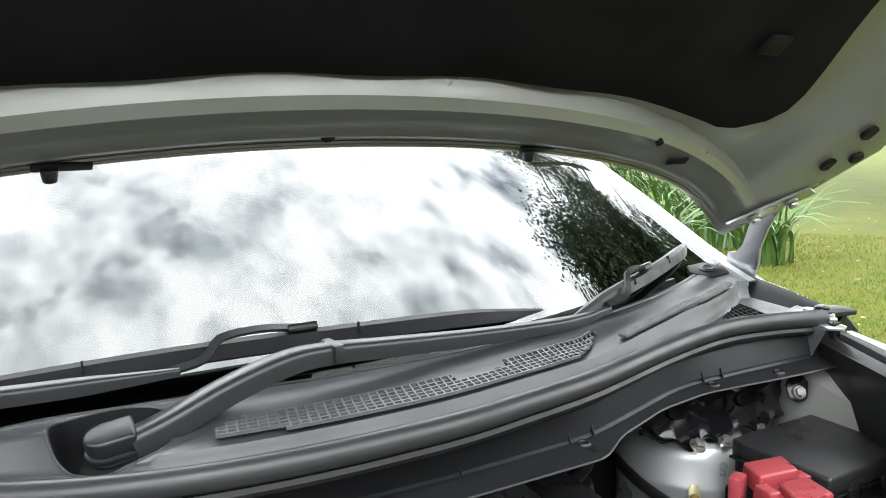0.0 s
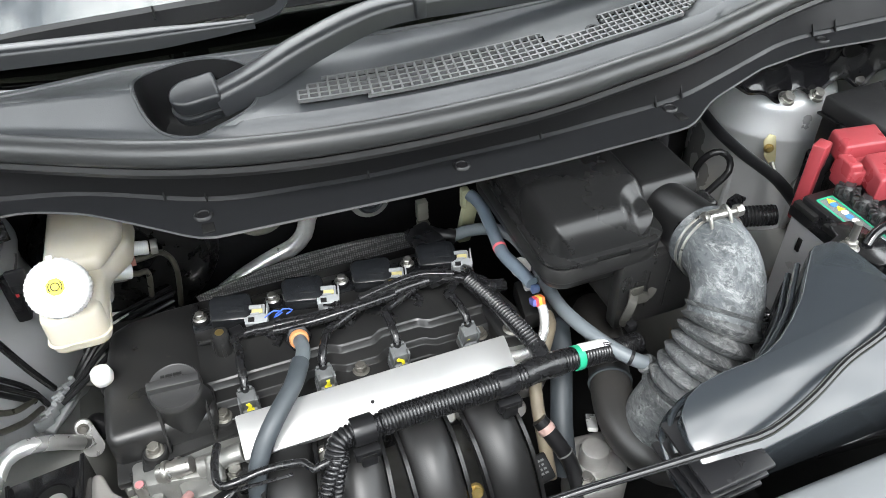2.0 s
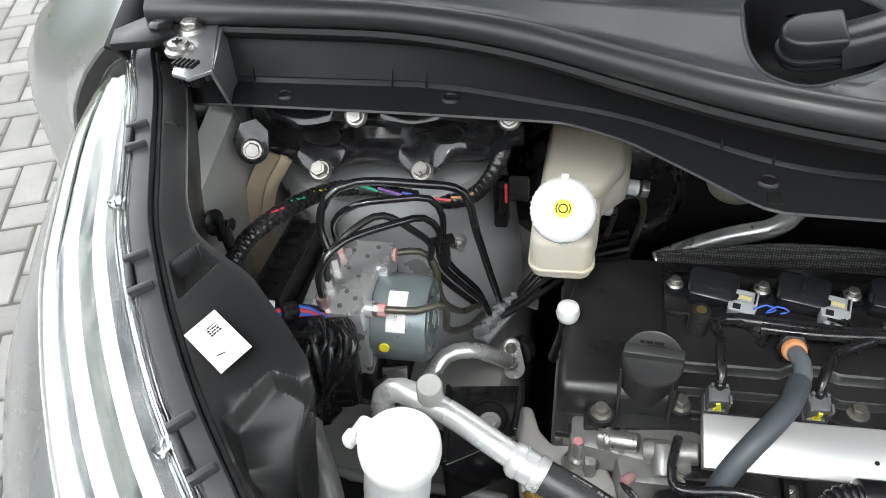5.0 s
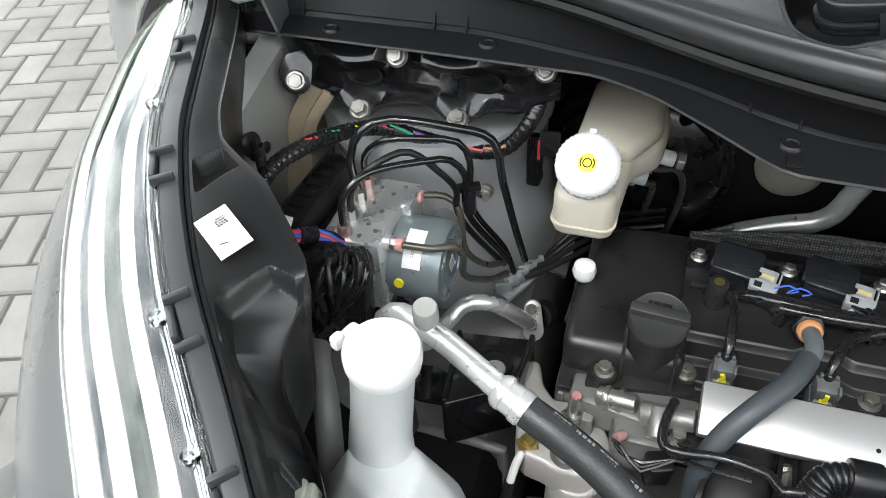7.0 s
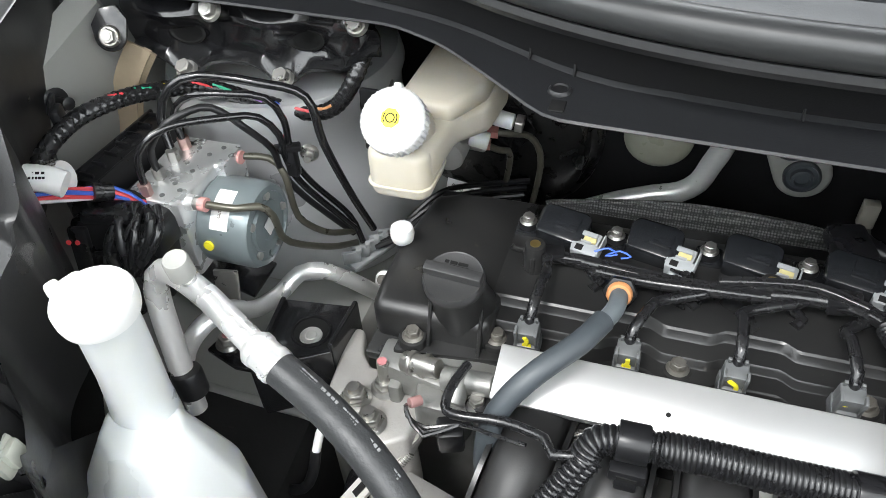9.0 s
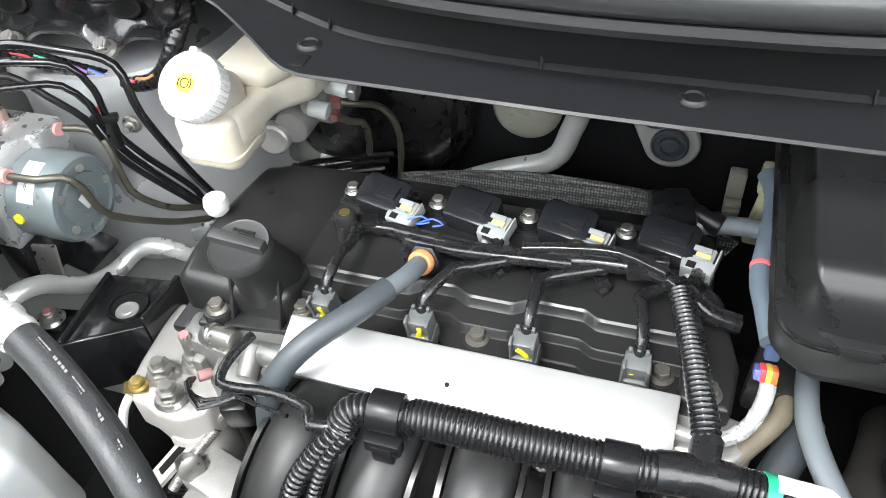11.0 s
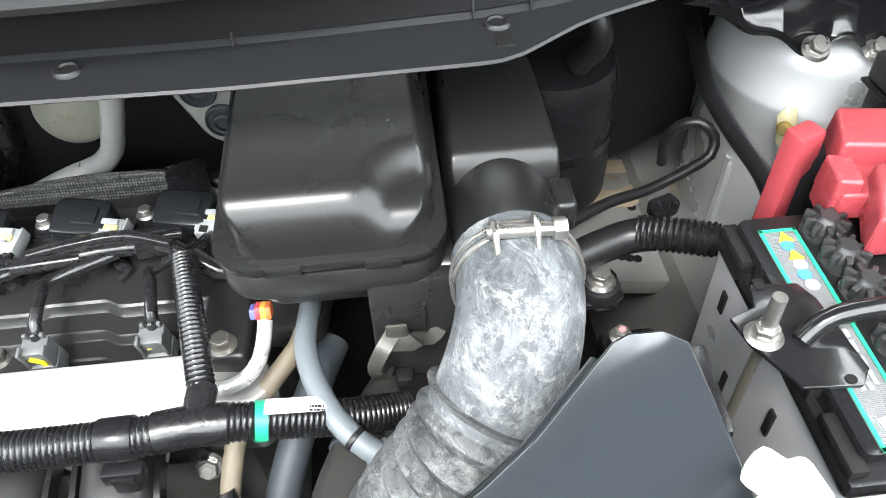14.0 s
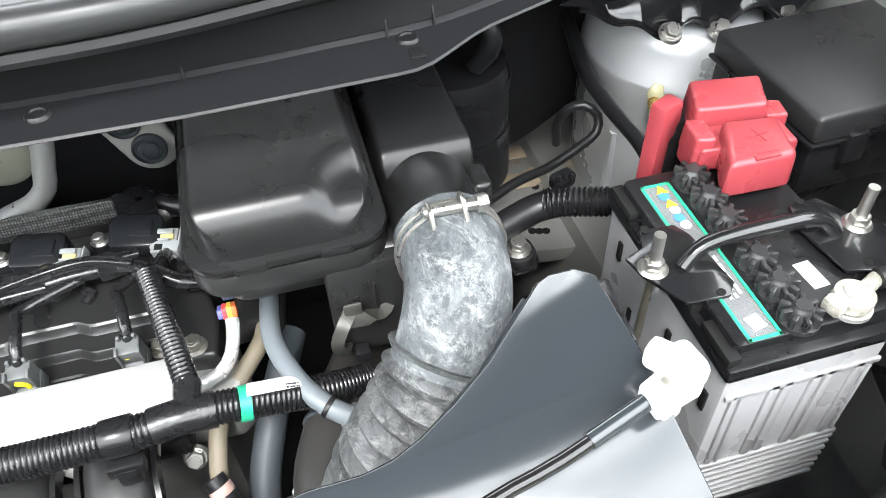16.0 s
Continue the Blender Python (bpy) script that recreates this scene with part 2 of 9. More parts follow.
GREYPL = surface("grey_connector_plastic", (0.095, 0.099, 0.10), 0.45, scale=60, fine=600, bump=0.06)
PALEPL = surface("pale_grey_connector", (0.27, 0.28, 0.285), 0.45, scale=60, fine=600, bump=0.06)
RED = surface("red_plastic", (0.265, 0.038, 0.046), 0.32, col2=(0.23, 0.032, 0.040), scale=25, fine=900, bump=0.08, wear=((0.55, 0.30, 0.30), 0.76, 120))
DUCT = surface("dark_grey_gloss_plastic", (0.024, 0.028, 0.032), 0.14, col2=(0.021, 0.024, 0.028), scale=8, fine=900, bump=0.02, rvar=0.04, spec=0.75, wear=((0.2, 0.2, 0.2), 0.78, 130))
PANEL = surface("silver_grey_panel", (0.16, 0.168, 0.175), 0.34, 0.3, col2=(0.13, 0.137, 0.145), scale=8, fine=900, bump=0.01, rvar=0.05, coat=0.3)
GREYCASE = surface("grey_battery_case", (0.29, 0.29, 0.295), 0.30, col2=(0.24, 0.24, 0.245), scale=14, fine=700, bump=0.05)
ELBOW = chalk("chalky_rubber", (0.036, 0.041, 0.045), (0.100, 0.110, 0.117), (0.33, 0.338, 0.338), 0.565)
BELLOW = chalk("dusted_rubber", (0.032, 0.034, 0.036), (0.105, 0.110, 0.113), (0.30, 0.306, 0.305), 0.56)
HOSE = surface("grey_black_rubber_hose", (0.042, 0.050, 0.057), 0.55, col2=(0.033, 0.039, 0.045), scale=30, fine=900, bump=0.15)
HOSEGREY = surface("grey_rubber_hose", (0.13, 0.148, 0.16), 0.5, col2=(0.10, 0.115, 0.125), scale=30, fine=900, bump=0.12)
HOSETAN = surface("dusty_tan_hose", (0.20, 0.17, 0.12), 0.6, col2=(0.12, 0.10, 0.08), scale=40, fine=500, bump=0.2)
LOOM = surface("corrugated_loom_plastic", (0.010, 0.010, 0.011), 0.26, scale=40, fine=600, bump=0.05)
TAPE = surface("black_wrap_tape", (0.012, 0.012, 0.013), 0.26, scale=90, fine=70, bump=0.35, depth=0.002, spec=0.55)
ORANGE = flat("orange_rubber", (0.56, 0.25, 0.10), 0.5)
YELLOW = flat("yellow_mark", (0.80, 0.70, 0.03), 0.5)
GREEN = flat("green_print", (0.02, 0.36, 0.20), 0.4)
BLUE = flat("blue_wire", (0.03, 0.10, 0.50), 0.4)
REDW = flat("red_mark", (0.60, 0.05, 0.06), 0.4)
CREAM = surface("cream_tab", (0.50, 0.44, 0.20), 0.5)
PINKM = flat("pink_paint_mark", (0.50, 0.20, 0.21), 0.5)
PAPER = surface("white_sticker", (0.76, 0.76, 0.75), 0.5, col2=(0.70, 0.70, 0.69), scale=30, bump=0.02)
INK = flat("black_print", (0.012, 0.012, 0.012), 0.6, spec=0.1)
PALEINK = flat("pale_print", (0.12, 0.123, 0.123), 0.6)
COILPL = surface("glossy_black_plastic", (0.013, 0.014, 0.016), 0.20, spec=0.5, scale=40, fine=900, bump=0.05, rvar=0.06)
BRAID = weave("woven_heat_sleeve", (0.17, 0.17, 0.165), (0.03, 0.03, 0.03), 330, 0.4)
REFL = surface("white_reflector", (0.90, 0.91, 0.92), 0.22, 0.35, col2=(0.84, 0.86, 0.88), scale=10, bump=0.0)
RIMPL = surface("dark_grey_rim_plastic", (0.032, 0.033, 0.035), 0.38, col2=(0.025, 0.026, 0.027), scale=12, fine=900, bump=0.08)
CHROME = surface("chrome", (0.86, 0.87, 0.88), 0.06, 1.0, scale=6, mix=0.1, bump=0.0, rvar=0.03)
LENS = clear("clear_lens", (0.97, 0.99, 0.98))
GLASS = clear("tinted_windscreen", (0.10, 0.12, 0.11), 0.0, 1.95)
DARK = surface("dark_underbody", (0.010, 0.010, 0.010), 0.6, spec=0.25, scale=12, fine=300, bump=0.2, wear=((0.05, 0.045, 0.04), 0.66, 20))
INSUL = surface("black_firewall_mat", (0.009, 0.009, 0.010), 0.5, spec=0.25, scale=15, fine=500, bump=0.15, wear=((0.05, 0.05, 0.05), 0.72, 50))
TOWER = surface("strut_tower_silver", (0.58, 0.59, 0.60), 0.33, 0.45, col2=(0.50, 0.51, 0.52), scale=9, fine=900, bump=0.05, coat=0.15)


# ---- shape helpers ----
def merge(bm, tmp):
    me = bpy.data.meshes.new("tmp")
    tmp.to_mesh(me)
    tmp.free()
    bm.from_mesh(me)
    bpy.data.meshes.remove(me)
    return bm


def B():
    return bmesh.new()


def bevel(t, w, seg=2, angle=30):
    if w <= 0:
        return
    t.normal_update()
    es = [e for e in t.edges if len(e.link_faces) == 2 and e.calc_face_angle(0) > radians(angle)]
    bmesh.ops.bevel(t, geom=es, offset=w, segments=seg, affect="EDGES", profile=0.5, clamp_overlap=True)


def box(bm, c, s, bev=0.002, rot=(0, 0, 0), seg=2, taper=(1, 1), shift=(0, 0)):
    """A bevelled box; taper and shift act on its top."""
    t = bmesh.new()
    bmesh.ops.create_cube(t, size=1)
    for v in t.verts:
        if v.co.z > 0:
            v.co.x, v.co.y = v.co.x * taper[0] + shift[0] / s[0], v.co.y * taper[1] + shift[1] / s[1]
        v.co = Vector((v.co.x * s[0], v.co.y * s[1], v.co.z * s[2]))
    bevel(t, bev, seg)
    t.transform(pose(*c, *rot))
    return merge(bm, t)


def cyl(bm, p0, p1, r0, r1=None, seg=24, bev=0.0):
    p0, p1 = Vector(p0), Vector(p1)
    d = p1 - p0
    t = bmesh.new()
    bmesh.ops.create_cone(t, cap_ends=True, segments=seg, radius1=r0, radius2=r0 if r1 is None else r1, depth=d.length)
    bevel(t, bev, 2, 50)
    t.transform(Matrix.Translation((p0 + p1) / 2) @ d.to_track_quat("Z", "Y").to_matrix().to_4x4())
    return merge(bm, t)


def lathe(bm, origin, axis, prof, seg=28):
    """Turn a profile of (radius, height) round an axis."""
    q = Vector(axis).to_track_quat("Z", "Y").to_matrix().to_4x4()
    m = Matrix.Translation(origin) @ q
    t = bmesh.new()
    rings = []
    for r, h in prof:
        rings.append([t.verts.new((r * math.cos(2 * math.pi * i / seg), r * math.sin(2 * math.pi * i / seg), h)) for i in range(seg)])
    for a, b in zip(rings, rings[1:]):
        for i in range(seg):
            t.faces.new((a[i], a[(i + 1) % seg], b[(i + 1) % seg], b[i]))
    t.faces.new(rings[0][::-1])
    t.faces.new(rings[-1])
    bmesh.ops.recalc_face_normals(t, faces=t.faces)
    t.transform(m)
    return merge(bm, t)


def smooth(pts, step):
    """Catmull-Rom curve through the points, sampled about every step metres."""
    P = [Vector(p) for p in pts]
    P = [2 * P[0] - P[1]] + P + [2 * P[-1] - P[-2]]
    out = []
    for i in range(1, len(P) - 2):
        a, b, c, d = P[i - 1 : i + 3]
        k = max(2, int((c - b).length / step))
        for j in range(k):
            u = j / k
            out.append(0.5 * ((2 * b) + (c - a) * u + (2 * a - 5 * b + 4 * c - d) * u * u + (3 * b - a - 3 * c + d) * u**3))
    out.append(P[-2].copy())
    return out


def tube(bm, pts, r, seg=12, step=0.01, corr=None, curve=True, ends=True):
    """A hose along the points. r: one radius or (start, end). corr: (pitch, depth) of its ribs."""
    if corr:
        step = corr[0] / 4
    c = smooth(pts, step) if curve else [Vector(p) for p in pts]
    if corr:
        even, acc = [c[0]], 0.0
        for a, b in zip(c, c[1:]):
            n, pos = (b - a).length, 0.0
            while acc + n - pos >= step:
                pos += step - acc
                acc = 0.0
                even.append(a.lerp(b, pos / n))
            acc += n - pos
        c = even
    t = bmesh.new()
    up = None
    rings = []
    for i, p in enumerate(c):
        d = (c[min(i + 1, len(c) - 1)] - c[max(i - 1, 0)]).normalized()
        if up is None:
            up = d.orthogonal().normalized()
        up = (up - d * up.dot(d)).normalized()
        side = d.cross(up)
        u = i / max(1, len(c) - 1)
        rad = r if not isinstance(r, tuple) else r[0] + (r[1] - r[0]) * u
        if corr:
            rad -= corr[1] * (0, 0.25, 1, 0.25)[i % 4]
        rings.append([t.verts.new(p + rad * (math.cos(2 * math.pi * k / seg) * up + math.sin(2 * math.pi * k / seg) * side)) for k in range(seg)])
    for a, b in zip(rings, rings[1:]):
        for k in range(seg):
            t.faces.new((a[k], a[(k + 1) % seg], b[(k + 1) % seg], b[k]))
    if ends:
        t.faces.new(rings[0][::-1])
        t.faces.new(rings[-1])
    bmesh.ops.recalc_face_normals(t, faces=t.faces)
    return merge(bm, t)


def prism(bm, poly, h0, h1, bev=0.002, m=None, seg=2):
    """A polygon in the xy plane drawn up from h0 to h1, then moved by m."""
    t = bmesh.new()
    a = [t.verts.new((x, y, h0)) for x, y in poly]
    b = [t.verts.new((x, y, h1)) for x, y in poly]
    t.faces.new(a[::-1])
    t.faces.new(b)
    for i in range(len(a)):
        j = (i + 1) % len(a)
        t.faces.new((a[i], a[j], b[j], b[i]))
    bmesh.ops.recalc_face_normals(t, faces=t.faces)
    bevel(t, bev, seg, 20)
    if m is not None:
        t.transform(m)
    return merge(bm, t)


def sheet(bm, rows, thick=0.003):
    """A skin over a grid of points (rows of equal length), given thickness."""
    t = bmesh.new()
    g = [[t.verts.new(p) for p in row] for row in rows]
    for a, b in zip(g, g[1:]):
        for i in range(len(a) - 1):
            t.faces.new((a[i], a[i + 1], b[i + 1], b[i]))
    bmesh.ops.recalc_face_normals(t, faces=t.faces)
    if thick:
        bmesh.ops.solidify(t, geom=list(t.faces), thickness=thick)
        bmesh.ops.recalc_face_normals(t, faces=t.faces)
    return merge(bm, t)


def strip(bm, pts, width, thick, up=(0, 0, 1), step=0.01):
    """A flat band along the points, lying square to up."""
    c = smooth(pts, step)
    upv = Vector(up).normalized()
    t = bmesh.new()
    rings = []
    for i, p in enumerate(c):
        d = (c[min(i + 1, len(c) - 1)] - c[max(i - 1, 0)]).normalized()
        s = d.cross(upv).normalized()
        n = s.cross(d)
        rings.append([t.verts.new(p + s * a * width / 2 + n * b * thick / 2) for a, b in ((-1, -1), (1, -1), (1, 1), (-1, 1))])
    for a, b in zip(rings, rings[1:]):
        for k in range(4):
            t.faces.new((a[k], a[(k + 1) % 4], b[(k + 1) % 4], b[k]))
    t.faces.new(rings[0][::-1])
    t.faces.new(rings[-1])
    bmesh.ops.recalc_face_normals(t, faces=t.faces)
    return merge(bm, t)


def ramp(a, b, v):
    v = max(0.0, min(1.0, (v - a) / (b - a)))
    return v * v * (3 - 2 * v)


def lerp_table(table, x):
    """Smooth value at x from (x, value...) rows."""
    if x <= table[0][0]:
        return table[0][1:]
    for a, b in zip(table, table[1:]):
        if x <= b[0]:
            u = (x - a[0]) / (b[0] - a[0])
            return tuple(p + (q - p) * u for p, q in zip(a[1:], b[1:]))
    return table[-1][1:]


def soft_table(table, x, w=0.03):
    k = [lerp_table(table, x + d * w) for d in (-1, -0.5, 0, 0.5, 1)]
    return tuple(sum(v) / 5 for v in zip(*k))


def thing(name, at, label, category, group="", kind=""):
    """A top-level thing: an Empty at its base."""
    ob = new(name)
    ob.location = at
    ob.empty_display_size = 0.02
    return tagged(ob, label, category, group, kind)


def part(name, bm, material, parent=None, label="", angle=38):
    """Link a bmesh (in world metres) as one mesh under a thing or a part."""
    me = bpy.data.meshes.new(name)
    root = parent
    while root is not None and root.parent is not None:
        root = root.parent
    if root is not None:
        bm.transform(Matrix.Translation(-root.location))
    bm.to_mesh(me)
    bm.free()
    me.polygons.foreach_set("use_smooth", [True] * len(me.polygons))
    me.set_sharp_from_angle(angle=radians(angle))
    for m in material if isinstance(material, (list, tuple)) else (material,):
        me.materials.append(m)
    ob = new(name, me)
    if parent is not None:
        ob.parent = parent
    if label:
        tagged(ob, label)
    return ob


def solo(name, bm, material, at, label, category, group="", kind="", angle=38):
    """A thing of one mesh, with its origin at its base."""
    bm.transform(Matrix.Translation(-Vector(at)))
    me = bpy.data.meshes.new(name)
    bm.to_mesh(me)
    bm.free()
    me.polygons.foreach_set("use_smooth", [True] * len(me.polygons))
    me.set_sharp_from_angle(angle=radians(angle))
    me.materials.append(material)
    ob = new(name, me)
    ob.location = at
    return tagged(ob, label, category, group, kind)


def hexbolt(parent, at, r=0.008, axis=(0, 0, 1), mat=None, name="bolt", stud=0.0, mark=None, label=""):
    """A flanged hex bolt seated at a point; stud: thread showing past the nut."""
    q = Vector(axis).normalized().to_track_quat("Z", "Y").to_matrix().to_4x4()
    m = Matrix.Translation(at) @ q
    b = B()
    t = bmesh.new()
    bmesh.ops.create_cone(t, cap_ends=True, segments=20, radius1=r * 1.35, radius2=r * 1.1, depth=r * 0.35)
    t.transform(m @ Matrix.Translation((0, 0, r * 0.17)))
    merge(b, t)
    t = bmesh.new()
    bmesh.ops.create_cone(t, cap_ends=True, segments=6, radius1=r * 0.95, radius2=r * 0.92, depth=r * 0.8)
    bevel(t, r * 0.08, 1, 50)
    t.transform(m @ Matrix.Translation((0, 0, r * 0.7)))
    merge(b, t)
    t = bmesh.new()
    bmesh.ops.create_cone(t, cap_ends=True, segments=14, radius1=r * 0.55, radius2=r * 0.5, depth=0.12 * r + stud)
    t.transform(m @ Matrix.Translation((0, 0, r * 1.1 + stud / 2)))
    merge(b, t)
    ob = part(name, b, mat or ZINC, parent, label)
    if mark:
        k = B()
        t = bmesh.new()
        bmesh.ops.create_cone(t, cap_ends=True, segments=10, radius1=r * 0.42, radius2=r * 0.4, depth=r * 0.1)
        t.transform(m @ Matrix.Translation((0, 0, r * 1.2 + stud)))
        merge(k, t)
        part("paint_mark", k, mark, ob)
    return ob


def print_bars(parent, m, w, h, rows, mat, lift=0.0004):
    """Unreadable print: short bars in rows on a label, in the plane of m."""
    b = B()
    rng = random.Random(rows * 7 + int(w * 1e4))
    for i in range(rows):
        y = h * (0.5 - (i + 0.5) / rows)
        x = -w / 2
        while x < w / 2 - w * 0.06:
            k = w * rng.uniform(0.05, 0.22)
            k = min(k, w / 2 - x)
            box(b, (x + k / 2, y, lift), (k, h / rows * 0.5, 0.0004), 0)
            x += k + w * rng.uniform(0.03, 0.10)
    b.transform(m)
    return part("print", b, mat, parent)


def lettering(parent, text, m, size, mat, name="lettering"):
    """Readable characters in the built-in font, as a thin mesh."""
    cu = bpy.data.curves.new("text", "FONT")
    cu.body, cu.size, cu.extrude = text, size, 0.0003
    cu.align_x, cu.align_y = "CENTER", "CENTER"
    tmp = bpy.data.objects.new("text", cu)
    scene.collection.objects.link(tmp)
    bpy.context.view_layer.update()
    me = bpy.data.meshes.new_from_object(tmp.evaluated_get(bpy.context.evaluated_depsgraph_get()))
    bpy.data.objects.remove(tmp)
    b = B()
    b.from_mesh(me)
    bpy.data.meshes.remove(me)
    b.transform(m)
    return part(name, b, mat, parent)

# ---- the setting ----
MID = 0.258  # the car's middle line


def mirror(x):
    return 2 * MID - x


GROUND = 0.12

grass_mat = surface("lawn", (0.06, 0.082, 0.010), 0.9, col2=(0.12, 0.115, 0.028), scale=2.2, mix=0.8, fine=60, bump=0.5, spec=0.2, depth=0.02)
b = B()
box(b, (0, 0, GROUND - 0.16), (900, 900, 0.3), 0)
solo("ground", b, grass_mat, (0, 0, GROUND - 0.31), "lawn reaching to the horizon", "ground", kind="structure")

# the engine bay's own shell
bay = thing("engine_bay", (MID, 0.7, 0.40), "silver painted engine bay of a car with its bonnet open", "engine bay", kind="structure")

b = B()
box(b, (MID, 1.06, 0.76), (1.42, 0.05, 0.80), 0.01)
part("firewall", b, INSUL, bay, "black mat covered firewall")
b = B()
box(b, (MID, 0.62, 0.43), (1.36, 1.1, 0.04), 0.01)
part("undertray", b, DARK, bay, "dark undertray")
b = B()
box(b, (MID, 0.16, 0.66), (1.0, 0.03, 0.50), 0.01)
part("radiator_support", b, DARK, bay, "black radiator support")


def apron(side):
    f = (lambda x: x) if side < 0 else mirror
    prof = [(-0.475, 1.075), (-0.458, 1.060), (-0.455, 1.00), (-0.462, 0.92), (-0.445, 0.83), (-0.340, 0.745), (-0.200, 0.735), (-0.180, 0.70), (-0.180, 0.45)]
    rows = []
    for x, z in prof:
        rows.append([Vector((f(x + 0.10 * max(0, 0.55 - y)), y, z - (0.22 * max(0, 0.80 - y) if z > 0.99 else 0))) for y in (0.22, 0.35, 0.48, 0.6, 0.7, 0.8, 0.9, 1.035)])
    k = B()
    sheet(k, rows[:5], 0.004)
    part("inner_wing", k, PRIMER, bay, "thinly painted grey inner wing panel")
    k = B()
    sheet(k, [r[3:] for r in rows[4:]], 0.004)
    part("chassis_rail", k, PRIMER if side < 0 else DIRTPANEL, bay, "grey painted chassis rail below the inner wing")
    k = B()
    tube(k, [r[3] + Vector((0, 0, 0.002)) for r in rows[4:]], 0.006, 10)
    part("rail_lip", k, PRIMER, bay)
    k = B()
    sheet(k, [r[:4] for r in rows[4:]], 0.004)
    return part("splash_liner", k, DARK, bay, "dark splash liner below the wing panel")


apron(-1)
apron(1)


def strut_tower(side):
    f = (lambda x: x) if side < 0 else mirror
    cx, cy = (-0.335, 0.905) if side < 0 else (0.847, 0.895)
    k = B()
    lathe(k, (cx, cy, 0.60), (0, 0, 1), ([(0.148, 0), (0.146, 0.16), (0.140, 0.24)] + [(max(r, 0.128), h) for r, h in ((0.106, 0.30), (0.124, 0.328), (0.134, 0.345), (0.132, 0.354), (0.122, 0.366))] if side < 0 else [(0.108, 0), (0.108, 0.30), (0.1095, 0.303), (0.1095, 0.309), (0.107, 0.313), (0.104, 0.345), (0.098, 0.360)]) + [(0.09, 0.366), (0.05, 0.368)], 48)
    if side > 0:
        k.transform(Matrix.Translation((cx, 0, 0)) @ Matrix.Diagonal((0.87, 1, 1, 1)) @ Matrix.Translation((-cx, 0, 0)))
    tw = part("strut_tower", k, TOWER, bay, "silver painted strut tower")
    k = B()
    tube(k, [(cx + (0.093 + 0.020 * u * u) * math.cos(a), cy + (0.093 + 0.020 * u * u) * math.sin(a), 0.66 + 0.28 * u) for u, a in [(i / 6, radians((205 if side < 0 else 335) + (12 if side < 0 else -12) * i / 6)) for i in range(7)]], (0.010, 0.006), 8)
    part("seam_sealer", k, SEALER, tw, "beige seam sealer")
    return cx, cy


# brushed sealer over the seam between inner wing and tower
SEALPATH = [(-0.420, 0.786, 1.016), (-0.440, 0.778, 0.985), (-0.449, 0.770, 0.955), (-0.452, 0.763, 0.925), (-0.444, 0.748, 0.897), (-0.430, 0.738, 0.870)]
for dx, w, z in ((0.0, 0.030, 0.0), (-0.006, 0.012, 0.0016), (0.008, 0.008, 0.0018)):
    k = B()
    strip(k, [(x + dx, y - dx * 0.3, zz) for x, y, zz in SEALPATH], w, 0.003 + z, (0.45, -0.85, 0.25), 0.006)
    part("seam_sealer", k, SEALER, bay, "beige brushed seam sealer")
strut_tower(-1)
TR = strut_tower(1)


